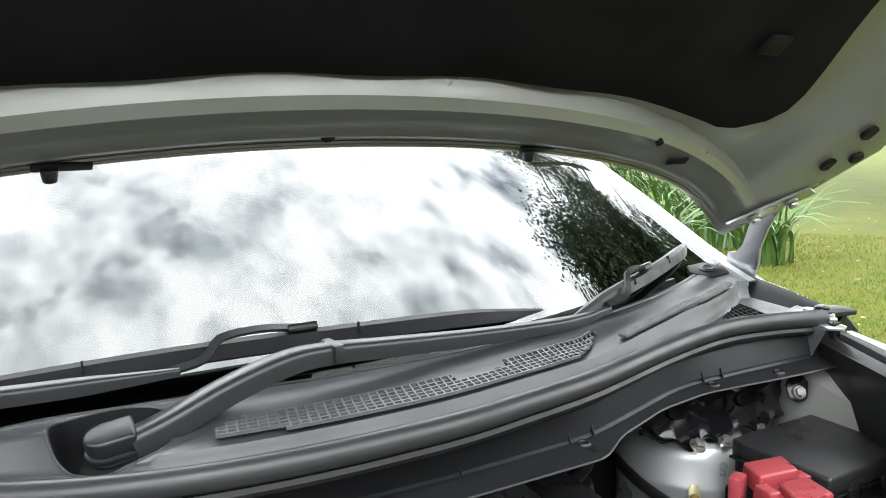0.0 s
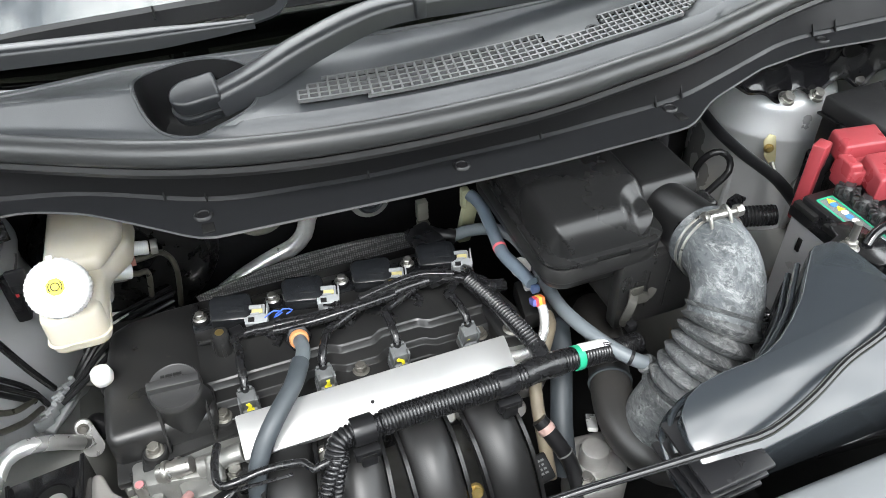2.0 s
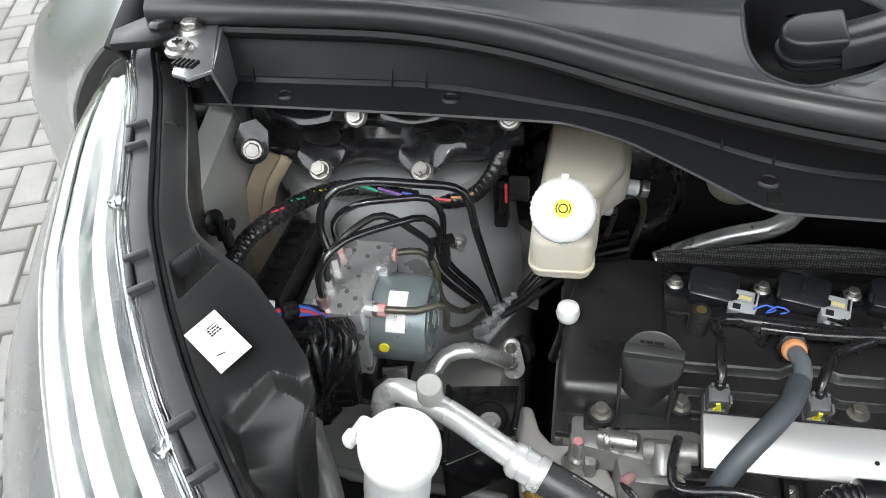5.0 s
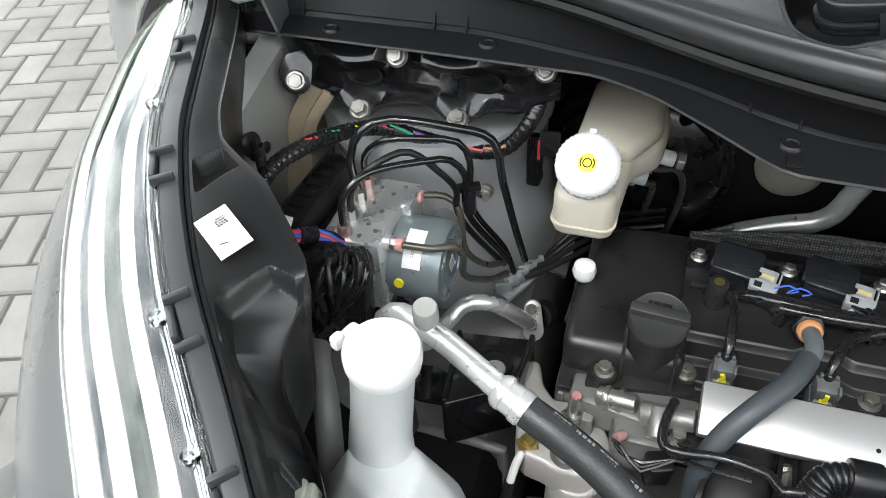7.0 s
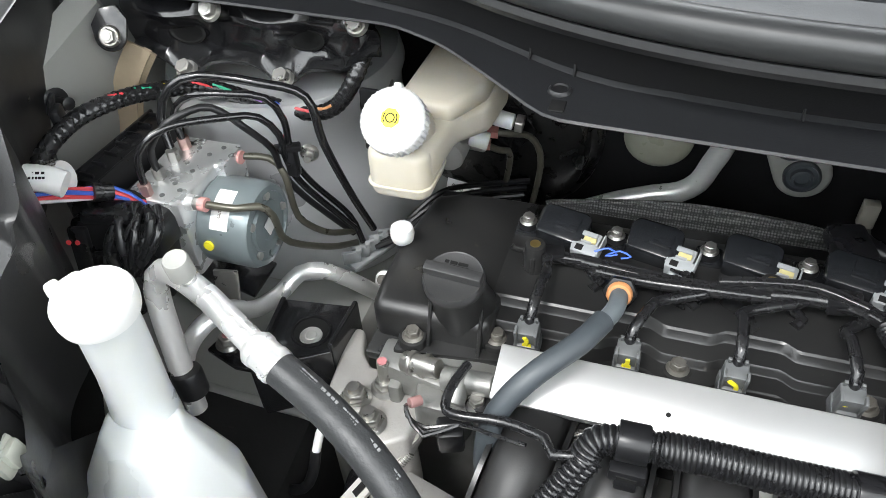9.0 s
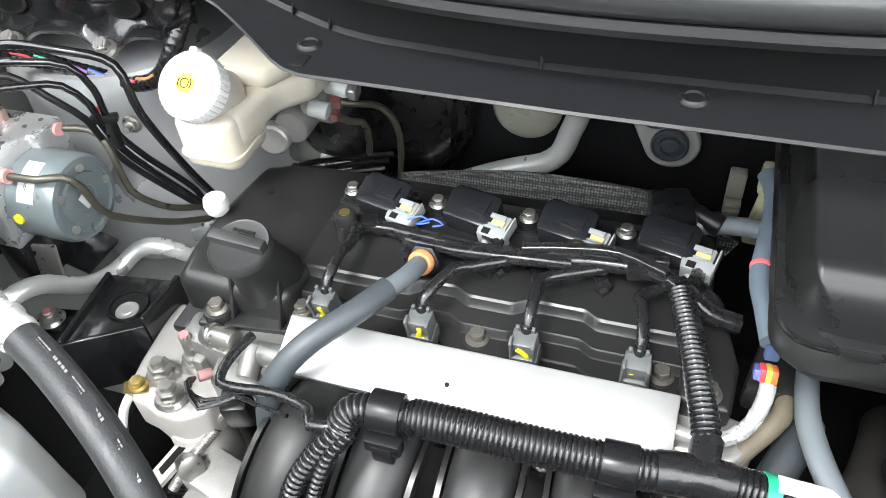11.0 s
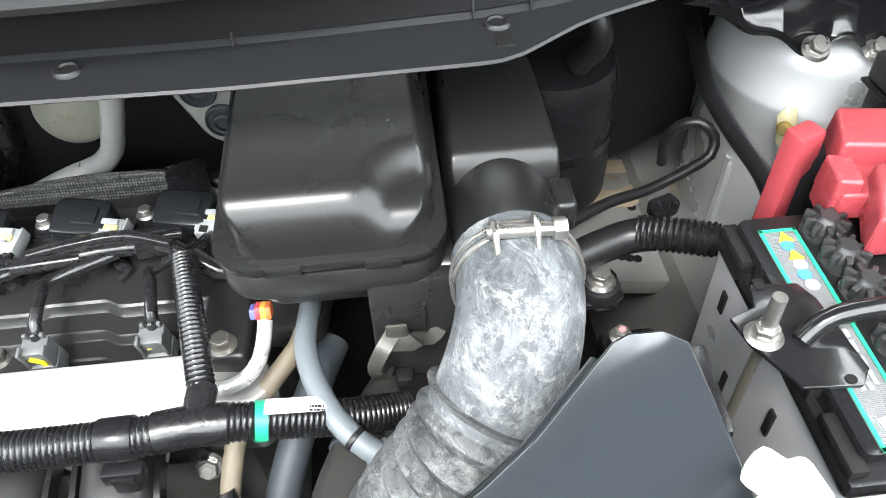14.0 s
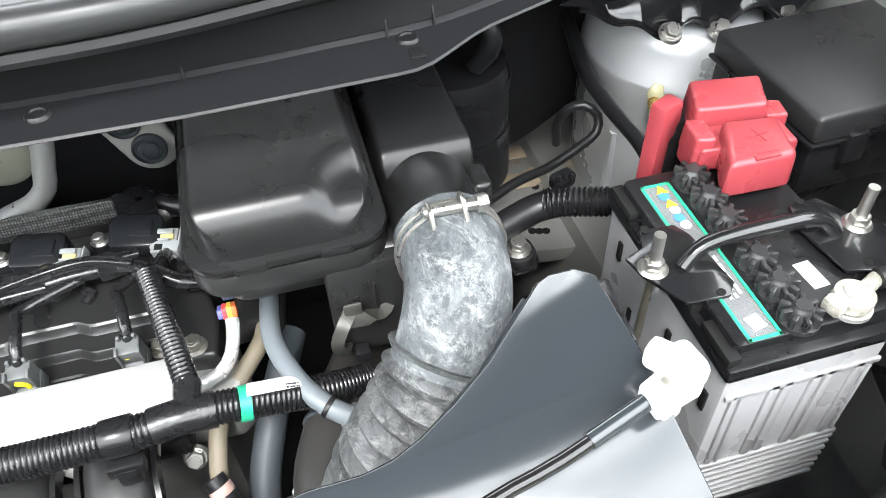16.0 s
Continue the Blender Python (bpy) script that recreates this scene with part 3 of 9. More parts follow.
def tower_brace(side):
    """The pressed black bracket over a strut tower."""
    f = (lambda x: x) if side < 0 else mirror
    base = thing("strut_tower_bracket", (f(-0.335), 0.86, 0.97), "glossy black pressed steel bracket bolted over the strut tower", "bracket", "strut tower brackets")
    tabs = ((-0.384, 0.797, 0.990), (-0.281, 0.806, 0.988)) if side < 0 else ((-0.269, 0.797, 0.979), (-0.325, 0.800, 0.971), (-0.398, 0.805, 0.975))
    low = 0.0 if side < 0 else 0.012
    rows = []
    n = 67
    for i in range(n):
        u = i / (n - 1)
        x = -0.445 + 0.265 * u
        tab = sum(math.exp(-(((x - t[0]) / 0.020) ** 2)) for t in tabs)
        back = 0.016 * ramp(0.0, 1.0, u)
        ze = 1.004 - low - 0.020 * min(1, tab) - 0.003 * u + 0.022 * ramp(-0.225, -0.180, x)
        yf = 0.800 + back - 0.004 * min(1, tab)
        dent = 0.006 * math.exp(-(((x + 0.381) / 0.030) ** 2)) + 0.006 * math.exp(-(((x + 0.258) / 0.034) ** 2))
        wave = 0.004 * math.cos(u * 5 * math.pi)
        prof = [(yf - 0.001, ze - 0.004), (yf - 0.003, ze), (yf + 0.001, ze + 0.003), (yf + 0.008, max(ze + 0.006, 1.006)), (yf + 0.007 + dent, 1.014), (yf + 0.004 + dent * 2, 1.024), (yf + 0.006 + dent, 1.034), (yf + 0.003 + wave * 0.4, 1.042), (yf - 0.001 + wave, 1.048), (yf + 0.004 + wave * 0.5, 1.058), (yf + 0.02, 1.066), (yf + 0.06, 1.072), (1.02, 1.078)]
        rows.append([Vector((f(x), py, pz)) for py, pz in prof])
    k = B()
    sheet(k, rows, 0.003)
    part("pressing", k, STEELBLK, base)
    for x, y, z in tabs:
        hexbolt(base, (f(x), y, z), 0.0090, (0, -0.55, 0.83))
    for x, y, z in ((-0.336, 0.804, 1.059), (-0.192, 0.812, 1.056)):
        hexbolt(base, (f(x), y - 0.008, z), 0.0085, (0, -0.8, 0.6))
    for x, y in ((-0.381, 0.811), (-0.258, 0.822)):
        k = B()
        lathe(k, (0, 0, 0), (0, -0.9, 0.35), [(0.001, 0.0), (0.0085, 0.0), (0.0098, 0.0012), (0.0110, 0.0)], 24)
        k.transform(Matrix.Translation((f(x), y, 1.024)) @ Matrix.Diagonal((1.9, 1, 1, 1)))
        part("access_hole", k, INK, base)
    k = B()
    ear = Matrix.Translation((f(-0.433), 0.765, 1.038)) @ Vector((0.35 * -side, -0.8, 0.45)).normalized().to_track_quat("Z", "Y").to_matrix().to_4x4()
    prism(k, [(0.0150 * math.cos(radians(a)), 0.0150 * math.sin(radians(a))) for a in range(190, 351, 20)] + [(0.018, 0.014), (0.010, 0.028), (-0.006, 0.026), (-0.016, 0.012)], -0.004, 0.0, 0.001, ear)
    part("tab", k, STEELBLK, base)
    hexbolt(base, (f(-0.433), 0.764, 1.038), 0.0080, (0.35 * -side, -0.8, 0.45))


tower_brace(-1)
tower_brace(1)


def fender(side):
    """Outer wing: a rounded shoulder that falls away outwards."""
    f = (lambda x: x) if side < 0 else mirror
    base = thing("front_wing", (f(-0.60), 0.6, 0.30), "silver painted front wing panel", "car wing", "front wings")
    tab = [(0.10, -0.10, 0.93), (0.30, -0.36, 1.03), (0.45, -0.475, 1.075), (0.60, -0.53, 1.105), (0.76, -0.555, 1.13), (0.90, -0.585, 1.145), (1.05, -0.615, 1.155), (1.2, -0.625, 1.165), (1.6, -0.63, 1.17)]
    rows = []
    for i in range(44):
        y = 0.785 + 0.815 * (i / 43) ** 1.3
        x, z = soft_table(tab, y, 0.05)
        w = 0.30 + 0.70 * ramp(0.76, 1.02, y)
        inner = [(x + dx, z + dz) for dx, dz in ((0.070, -0.10), (0.045, -0.055), (0.018, -0.010), (0.010, -0.002), (0, 0))]
        outer = [(x + dx * w, z + dz * (0.55 + 0.45 * w)) for dx, dz in ((-0.012, -0.003), (-0.05, -0.018), (-0.10, -0.04), (-0.15, -0.068), (-0.195, -0.10), (-0.232, -0.145), (-0.256, -0.21), (-0.268, -0.30), (-0.272, -0.45), (-0.25, -0.7))]
        rows.append([Vector((f(px), y, pz)) for px, pz in inner + outer])
    k = B()
    sheet(k, [r[4:] for r in rows], 0.003)
    part("skin", k, PAINT, base)
    k = B()
    sheet(k, [r[:5] for r in rows], 0.003)
    part("inner_flange", k, WALLPL, base, "black inner flange")
    return base


fender(-1)
fender(1)

# ---- windscreen, pillars, dashboard ----
def glass_base(x):
    d = x - MID
    return 0.805 + 0.30 * d * d + 0.14 * d**4


SLOPE = math.tan(radians(31))


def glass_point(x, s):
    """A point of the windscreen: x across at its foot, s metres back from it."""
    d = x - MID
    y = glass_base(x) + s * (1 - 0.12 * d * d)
    # foot bent flatter so that the strip above the deck reflects bright sky
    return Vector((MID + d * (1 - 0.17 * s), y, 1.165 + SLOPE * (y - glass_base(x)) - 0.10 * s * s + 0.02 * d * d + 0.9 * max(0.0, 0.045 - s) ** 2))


ws = thing("windscreen", (MID, 0.9, 1.16), "tinted laminated windscreen reflecting clouds and a tree", "windscreen", kind="structure")
k = B()
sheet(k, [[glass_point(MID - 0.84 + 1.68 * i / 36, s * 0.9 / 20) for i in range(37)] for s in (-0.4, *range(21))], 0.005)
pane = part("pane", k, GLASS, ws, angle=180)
pane.visible_shadow = False
k = B()
sheet(k, [[glass_point(MID + sgn * (0.84 - 0.035 * j), s * 0.9 / 20) - Vector((0, 0, 0.009)) for j in range(2)] for s in range(21) for sgn in (1,)], 0.002)
part("black_border", k, INK, ws)
k = B()
box(k, (MID, 1.62, 0.90), (1.44, 1.1, 0.4), 0.05)
solo("dashboard", k, DARK, (MID, 1.62, 0.70), "dark dashboard behind the windscreen", "dashboard")
k = B()
box(k, (MID, 3.1, 1.05), (1.5, 1.9, 1.2), 0.1)
solo("cabin", k, DARK, (MID, 3.1, 0.45), "dark car interior behind the glass", "car interior", kind="structure")


def pillar(side):
    f = (lambda x: x) if side > 0 else mirror
    base = thing("windscreen_pillar", (f(1.06), 1.05, 1.15), "silver painted windscreen pillar", "pillar", "windscreen pillars", "structure")
    rows = []
    for i in range(24):
        s = -0.10 + 1.0 * i / 23
        g = glass_point(MID + 0.84, max(s, 0))
        g = g + Vector((0, min(s, 0), min(s, 0) * 0.35))
        w = 1 + 0.5 * max(0, 0.12 - s)
        rows.append([g + Vector(o) * w for o in ((-0.012, 0.0, -0.012), (-0.006, 0, 0.004), (0.008, 0, 0.005), (0.014, 0, -0.004), (0.020, 0.004, -0.013), (0.030, 0.010, -0.018), (0.042, 0.016, -0.013), (0.049, 0.020, -0.004), (0.056, 0.024, -0.005), (0.066, 0.04, -0.05), (0.070, 0.05, -0.12))])
    rows = [[Vector((f(p.x), p.y, p.z)) for p in r] for r in rows]
    k = B()
    sheet(k, rows, 0.003)
    part("skin", k, PAINT, base)


pillar(1)
pillar(-1)

# ---- cowl ----
EDGE = [(-0.53, 0.772), (-0.43, 0.771), (-0.29, 0.767), (-0.14, 0.760), (-0.09, 0.737), (-0.04, 0.697), (0.008, 0.656), (0.2, 0.648), (0.35, 0.645), (0.508, 0.650), (0.56, 0.688), (0.657, 0.727), (0.744, 0.741), (0.90, 0.729), (1.05, 0.725)]
CREASE = [(-0.53, 0.812), (-0.255, 0.810), (-0.09, 0.770), (-0.04, 0.742), (0.03, 0.706), (0.166, 0.691), (0.35, 0.690), (0.526, 0.702), (0.62, 0.735), (0.725, 0.772), (0.9, 0.773), (1.05, 0.770)]
SEAL = [(-0.53, 0.83), (-0.42, 0.825), (-0.29, 0.818), (-0.18, 0.785), (-0.09, 0.735), (0.0, 0.688), (0.09, 0.662), (0.2, 0.651), (0.34, 0.653), (0.51, 0.687), (0.69, 0.752), (0.82, 0.787), (0.93, 0.784), (1.05, 0.755)]
RIDGE = [(0.60, 0.752), (0.725, 0.787), (0.823, 0.822), (0.90, 0.862), (0.95, 0.892), (1.0, 0.93)]  # right end of the deck
FLZ = 1.083
SEZ = [(-0.53, 1.146), (0.0, 1.153), (0.4, 1.155), (0.8, 1.150), (1.05, 1.140)]

cowl = thing("cowl_panel", (MID, 0.70, FLZ - 0.01), "black textured plastic cowl panel below the windscreen", "cowl panel")
rows = []
N = 120
for i in range(N + 1):
    x = -0.53 + 1.53 * i / N
    e = soft_table(EDGE, x, 0.012)[0]
    c = soft_table(CREASE, x, 0.03)[0]
    s = soft_table(SEAL, x, 0.04)[0]
    z = soft_table(SEZ, x, 0.05)[0]
    rows.append([Vector((x, e, FLZ - 0.0015)), Vector((x, e + 0.0015, FLZ)), Vector((x, c - 0.004, FLZ + 0.002)), Vector((x, c + 0.001, FLZ + 0.006)), Vector((x, (c + s) / 2 + 0.012, FLZ + 0.035)), Vector((x, s + 0.006, z - 0.012)), Vector((x, s + 0.012, z - 0.002))])
# flange and wall are one moulding; the wall's darker tone holds its shade
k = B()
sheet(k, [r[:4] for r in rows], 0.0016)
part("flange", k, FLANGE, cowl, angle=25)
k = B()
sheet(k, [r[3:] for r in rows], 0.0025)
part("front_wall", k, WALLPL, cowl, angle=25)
# deck behind the seal: gutter, hump left of the wiper, well round its pivot, raised ledge under the grille
HUMP = [(-0.53, 0.872, 1.165), (-0.30, 0.850, 1.166), (-0.18, 0.811, 1.170), (-0.126, 0.790, 1.176), (-0.072, 0.768, 1.182), (-0.019, 0.752, 1.187), (0.10, 0.748, 1.187)]
FOOT = [(-0.53, 0.851), (-0.30, 0.838), (-0.193, 0.804), (-0.137, 0.783), (-0.081, 0.758), (-0.003, 0.719), (0.05, 0.700)]
LEDGE = [(0.03, 0.690), (0.052, 0.693), (0.082, 0.708), (0.117, 0.728), (0.151, 0.735), (0.20, 0.733)]
BACK = [(-0.53, 0.952), (-0.30, 0.880), (-0.191, 0.842), (-0.10, 0.825), (0.0, 0.815), (0.103, 0.805)]
PIVOT = Vector((0.035, 0.757, 0))
WELL = 0.0535


def deck_edge(x):
    """Front edge of the deck and its height over the seal's middle."""
    s = soft_table(SEAL, x, 0.04)[0]
    y = s + 0.026
    if x > 0.56:
        y += (max(lerp_table(RIDGE, x)[0], y) - y) * ramp(0.56, 0.66, x)
    return y, 0.011 + 0.017 * ramp(0.56, 0.80, x)


def deck_back(x):
    g = max(glass_base(x) - 0.010, soft_table(SEAL, x, 0.04)[0] + 0.06)
    return g if x > 0.25 else g + (soft_table(BACK, x, 0.03)[0] - g) * (1 - ramp(0.10, 0.25, x))


def ledge_back(x):
    """Rear edge of the raised ledge that carries the grille."""
    e = deck_edge(x)[0]
    return soft_table(LEDGE, x, 0.01)[0] if x < 0.17 else e + 0.052 - 0.045 * ramp(0.54, 0.60, x) + (soft_table(LEDGE, 0.17, 0.01)[0] - deck_edge(0.17)[0] - 0.052) * (1 - ramp(0.17, 0.24, x))


def deck_z(x, y):
    s, zs, g = soft_table(SEAL, x, 0.04)[0], soft_table(SEZ, x, 0.05)[0], deck_back(x)
    e, h = deck_edge(x)
    z = zs + h * ramp(e - 0.006, e + 0.002, y) - 0.006 * (1 - ramp(s + 0.012, s + 0.02, y))
    z += (1.177 + 0.012 * (x - MID) ** 2 - zs - h) * ramp(e + 0.03, g - 0.02, y)
    if x > 0.03:
        z += 0.0035 * ramp(0.03, 0.07, x) * (1 - ramp(0.50, 0.58, x)) * (1 - max(0.0, min(1.0, (y - ledge_back(x)) / 0.0025))) * ramp(e - 0.006, e + 0.002, y)
    if x < 0.09:
        f, (t, ht) = lerp_table(FOOT, x)[0], soft_table(HUMP, x, 0.02)
        high = 1.158 + (ht - 1.158) * max(0.0, min(1.0, (y - f) / (t - f) if t > f + 0.004 else (y - t + 0.004) / 0.004))
        if y > t:
            high = ht - 0.010 * ramp(t, g, y)
        if y < f:
            high = zs + (1.158 - zs) * max(0.0, min(1.0, (y - s - 0.012) / max(0.002, f - s - 0.012)))
        z += (high - z) * (1 - ramp(-0.005, 0.088, x))
    return z


xs = [-0.53 + 0.0125 * i for i in range(37)] + [-0.0675 + 0.003 * i for i in range(68)] + [0.1365 + 0.0125 * i for i in range(72)]
k = B()
t = bmesh.new()
cols = []
for x in xs:
    s, g = soft_table(SEAL, x, 0.04)[0], deck_back(x)
    e, h = deck_edge(x)
    if x < 0.04:
        f, b = lerp_table(FOOT, x)[0], soft_table(HUMP, x, 0.02)[0]
        f = min(f, b - 0.005)
        ys = [s + 0.012, s + 0.6 * (f - s) + 0.005, f - 0.0012, f + 0.0012] + [f + 0.0012 + (b - 0.001 - f - 0.0012) * j / 10 for j in range(1, 11)] + [b + 0.001]
    else:
        b = max(ledge_back(x), e + 0.003)
        ys = [s + 0.012, max(s + 0.016, e - 0.007), e - 0.004, e - 0.001] + [e + 0.002 + (b - e - 0.002) * j / 10 for j in range(0, 10)] + [b]
        b += 0.0015
    ys += [b + 0.0012 + (g - 0.005 - b - 0.0012) * j / 26 for j in range(0, 27)]
    col = []
    for y in ys:
        q = Vector((x, y, 0)) - PIVOT
        if WELL - 0.0026 < q.length < WELL + 0.0022:
            q = q.normalized() * WELL
        q += PIVOT
        col.append(t.verts.new((q.x, q.y, deck_z(q.x, q.y))))
    z = deck_z(x, g - 0.005)
    col += [t.verts.new((x, y, w)) for y, w in ((g - 0.0035, z - 0.004), (g - 0.001, z), (g + 0.004, z + 0.0005), (g + 0.006, z - 0.006), (g + 0.007, z - 0.035))]
    cols.append(col)
for a, b in zip(cols, cols[1:]):
    for j in range(len(a) - 1):
        q = (a[j], b[j], b[j + 1], a[j + 1])
        if min((Vector((v.co.x, v.co.y, 0)) - PIVOT).length for v in q) > WELL - 0.0004:
            t.faces.new(q)
bmesh.ops.delete(t, geom=[v for v in t.verts if not v.link_faces], context="VERTS")
merge(k, t)
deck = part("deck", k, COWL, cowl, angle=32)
ring = [PIVOT + WELL * Vector((math.cos(2 * math.pi * i / 72), math.sin(2 * math.pi * i / 72), 0)) for i in range(73)]
k = B()
tube(k, [(p.x, p.y, deck_z(p.x, p.y) - 0.0006) for p in ring], 0.0016, 8, 0.004, ends=False)
part("well_rim", k, COWL, deck)
k = B()
sheet(k, [[Vector((PIVOT.x + (p.x - PIVOT.x) * u, PIVOT.y + (p.y - PIVOT.y) * u, max(1.128, deck_z(p.x, p.y) * (1 - v) + 1.138 * v))) for p in ring] for u, v in ((1.0, 0.02), (0.975, 0.25), (0.93, 0.55), (0.86, 0.85), (0.76, 1.0), (0.70, 1.1), (0.30, 1.4), (0.05, 1.4))], 0.002)
part("well", k, WALLPL, deck, "dark round well for the wiper pivot")
k = B()
pts = [(x, soft_table(SEAL, x, 0.04)[0], soft_table(SEZ, x, 0.05)[0]) for x in [-0.53 + 1.53 * i / 60 for i in range(61)]]
tube(k, pts, 0.0125, 14, 0.02)
seal = part("rubber_seal", k, SEALR, cowl, "black rubber bonnet seal")
k = B()
tube(k, [(x, y - 0.001, z - 0.017) for x, y, z in pts], 0.0065, 8, 0.02)
part("seal_lip", k, RUBBER, seal)
# unseen panels added to keep sky light out of the bay below the glass
k = B()
box(k, (MID, 0.965, 1.068), (1.46, 0.30, 0.012), 0.003)
sheet(k, [[glass_point(MID - 0.80 + 1.60 * i / 30, s) - Vector((0, 0, 0.030 + 0.05 * s)) for i in range(31)] for s in (0.0, 0.1, 0.25, 0.5, 0.8)], 0.006)
part("scuttle", k, DARK, cowl, "dark unseen panels below the glass, added to block the sky")
# upright ribs, clip rings and slots along the flange
for x in (-0.30, -0.268, -0.435, -0.018, 0.018, 0.168, 0.350, 0.492, 0.528, 0.765, 0.80):
    c = soft_table(CREASE, x, 0.03)[0]
    k = B()
    prism(k, [(0, 0), (0.009, 0), (0.002, 0.015)], -0.0008, 0.0008, 0.0003, Matrix.Translation((x, c + 0.003, FLZ + 0.002)) @ pose(0, 0, 0, 90, 0, -90))
    part("rib", k, WALLPL, cowl)
for x, y in ((-0.398, 0.788), (-0.243, 0.790), (0.012, 0.690), (0.258, 0.674), (0.505, 0.689), (0.770, 0.757), (0.885, 0.748)):
    k = B()
    lathe(k, (x, y, FLZ), (0, 0, 1), [(0.001, 0.0022), (0.0050, 0.0022), (0.0056, 0.0036), (0.0072, 0.0036), (0.0086, 0.002), (0.0090, 0.0)], 24)
    part("clip", k, RUBBER, cowl, "round push clip")
for x in (0.012, 0.505):
    k = B()
    box(k, (x + 0.002, 0.6705, FLZ + 0.0008), (0.011, 0.014, 0.002), 0.001)
    part("slot", k, INK, cowl)


def grille_cells(x0, x1, f1, cols, bars, inside, slope=0.0):
    """Crossed bars over a near-black sheet that paints the cells' shade; f1: depth back from the deck's front edge;
    inside(x, v) cuts its outline.
    """
    def pt(u, v, lift):
        x = x0 + (x1 - x0) * u + slope * v
        y = deck_edge(x)[0] + 0.004 + f1 * v
        return Vector((x, y, deck_z(x, y) + lift))
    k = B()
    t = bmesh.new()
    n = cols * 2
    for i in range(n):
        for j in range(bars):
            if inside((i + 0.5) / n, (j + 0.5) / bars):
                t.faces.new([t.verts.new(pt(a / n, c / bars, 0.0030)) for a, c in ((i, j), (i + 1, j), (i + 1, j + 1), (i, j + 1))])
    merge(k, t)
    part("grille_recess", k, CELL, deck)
    k = B()
    for j in range(bars + 1):
        run = []
        for i in range(n + 1):
            u = (i + 0.5) / n
            if inside(u, (j - 0.5) / bars) or inside(u, (j + 0.5) / bars):
                run.append(pt(i / n, j / bars, 0.0056))
            elif run:
                if len(run) > 1:
                    strip(k, run, 0.0024, 0.0034, step=0.05)
                run = []
        if len(run) > 1:
            strip(k, run, 0.0024, 0.0034, step=0.05)
    for i in range(cols + 1):
        vs = [j for j in range(bars) if inside(i / cols - 0.3 / n, (j + 0.5) / bars) or inside(i / cols + 0.3 / n, (j + 0.5) / bars)]
        if vs:
            strip(k, [pt(i / cols, vs[0] / bars, 0.0056), pt(i / cols, (vs[0] + vs[-1] + 1) / 2 / bars, 0.0056), pt(i / cols, (vs[-1] + 1) / bars, 0.0056)], 0.0020, 0.0034, step=0.05)
    part("grille", k, BARS, deck)


def main_outline(u, v):
    if not 0 < u < 1 or not 0 < v < 1:
        return False
    if v > 0.5 and 0.505 < u < 0.648:
        return False
    return u > 0.055 * max(0.0, v - 0.55) / 0.45 and u > (0.0 if v > 0.17 else 0.125) and u < 1 - 0.16 * (1 - v)


grille_cells(0.114, 0.600, 0.042, 53, 5, main_outline, 0.006)
grille_cells(0.625, 0.950, 0.013, 62, 3, lambda u, v: 0 < u < 1 and 0 < v < 1)
# filler plug and dimple in the grille's notch
for x, r in ((0.385, 0.0065), (0.425, 0.0085)):
    y = deck_edge(x)[0] + 0.034
    z = deck_z(x, y)
    k = B()
    lathe(k, (x, y, z), (0, -0.1, 1), [(0.001, 0.001), (r * 0.6, 0.001), (r * 0.7, 0.003), (r, 0.003), (r * 1.1, 0)], 20)
    part("plug", k, WALLPL, deck)
# cowl end: drain grid, corner tab with its clip
for i in range(8):
    u = i / 7
    k = B()
    strip(k, [(0.835 + 0.075 * u, 0.800 - 0.006 * u, 1.153), (0.842 + 0.075 * u, 0.808 + 0.016 * u, 1.154), (0.848 + 0.075 * u, 0.815 + 0.040 * u, 1.155)], 0.0028, 0.004, step=0.05)
    part("drain_slat", k, WALLPL, cowl)
for j in range(5):
    v = j / 4
    k = B()
    strip(k, [(0.835 + 0.012 * v + 0.05 * v, 0.799 + 0.055 * v - 0.01, 1.1535), (0.88 + 0.02 * v, 0.797 + 0.055 * v - 0.005, 1.1535), (0.912 + 0.014 * v, 0.795 + 0.060 * v, 1.1535)], 0.0028, 0.004, step=0.05)
    part("drain_bar", k, WALLPL, cowl)
k = B()
prism(k, [(-0.03, -0.028), (0.010, -0.036), (0.030, -0.012), (0.026, 0.026), (-0.010, 0.034), (-0.034, 0.010)], 0, 0.004, 0.0015, pose(0.975, 0.972, 1.184, 6, -6, 10))
tab = part("corner_tab", k, WALLPL, cowl)
k = B()
lathe(k, (0.972, 0.968, 1.188), (-0.1, -0.2, 0.95), [(0.014, 0.0), (0.014, 0.002), (0.009, 0.004), (0.006, 0.003), (0.001, 0.003)], 20)
part("clip", k, RUBBER, cowl)
k = B()
box(k, (1.030, 0.93, 1.075), (0.13, 0.26, 0.012), 0.003)
sheet(k, [[Vector((1.085 + 0.020 * v, y, 1.08 + 0.050 * v)) for v in (0, 0.5, 1)] for y in (0.82, 0.90, 1.0, 1.06)], 0.003)
box(k, (1.070, 0.895, 1.100), (0.04, 0.004, 0.04), 0.001)
part("hinge_well", k, WALLPL, cowl)


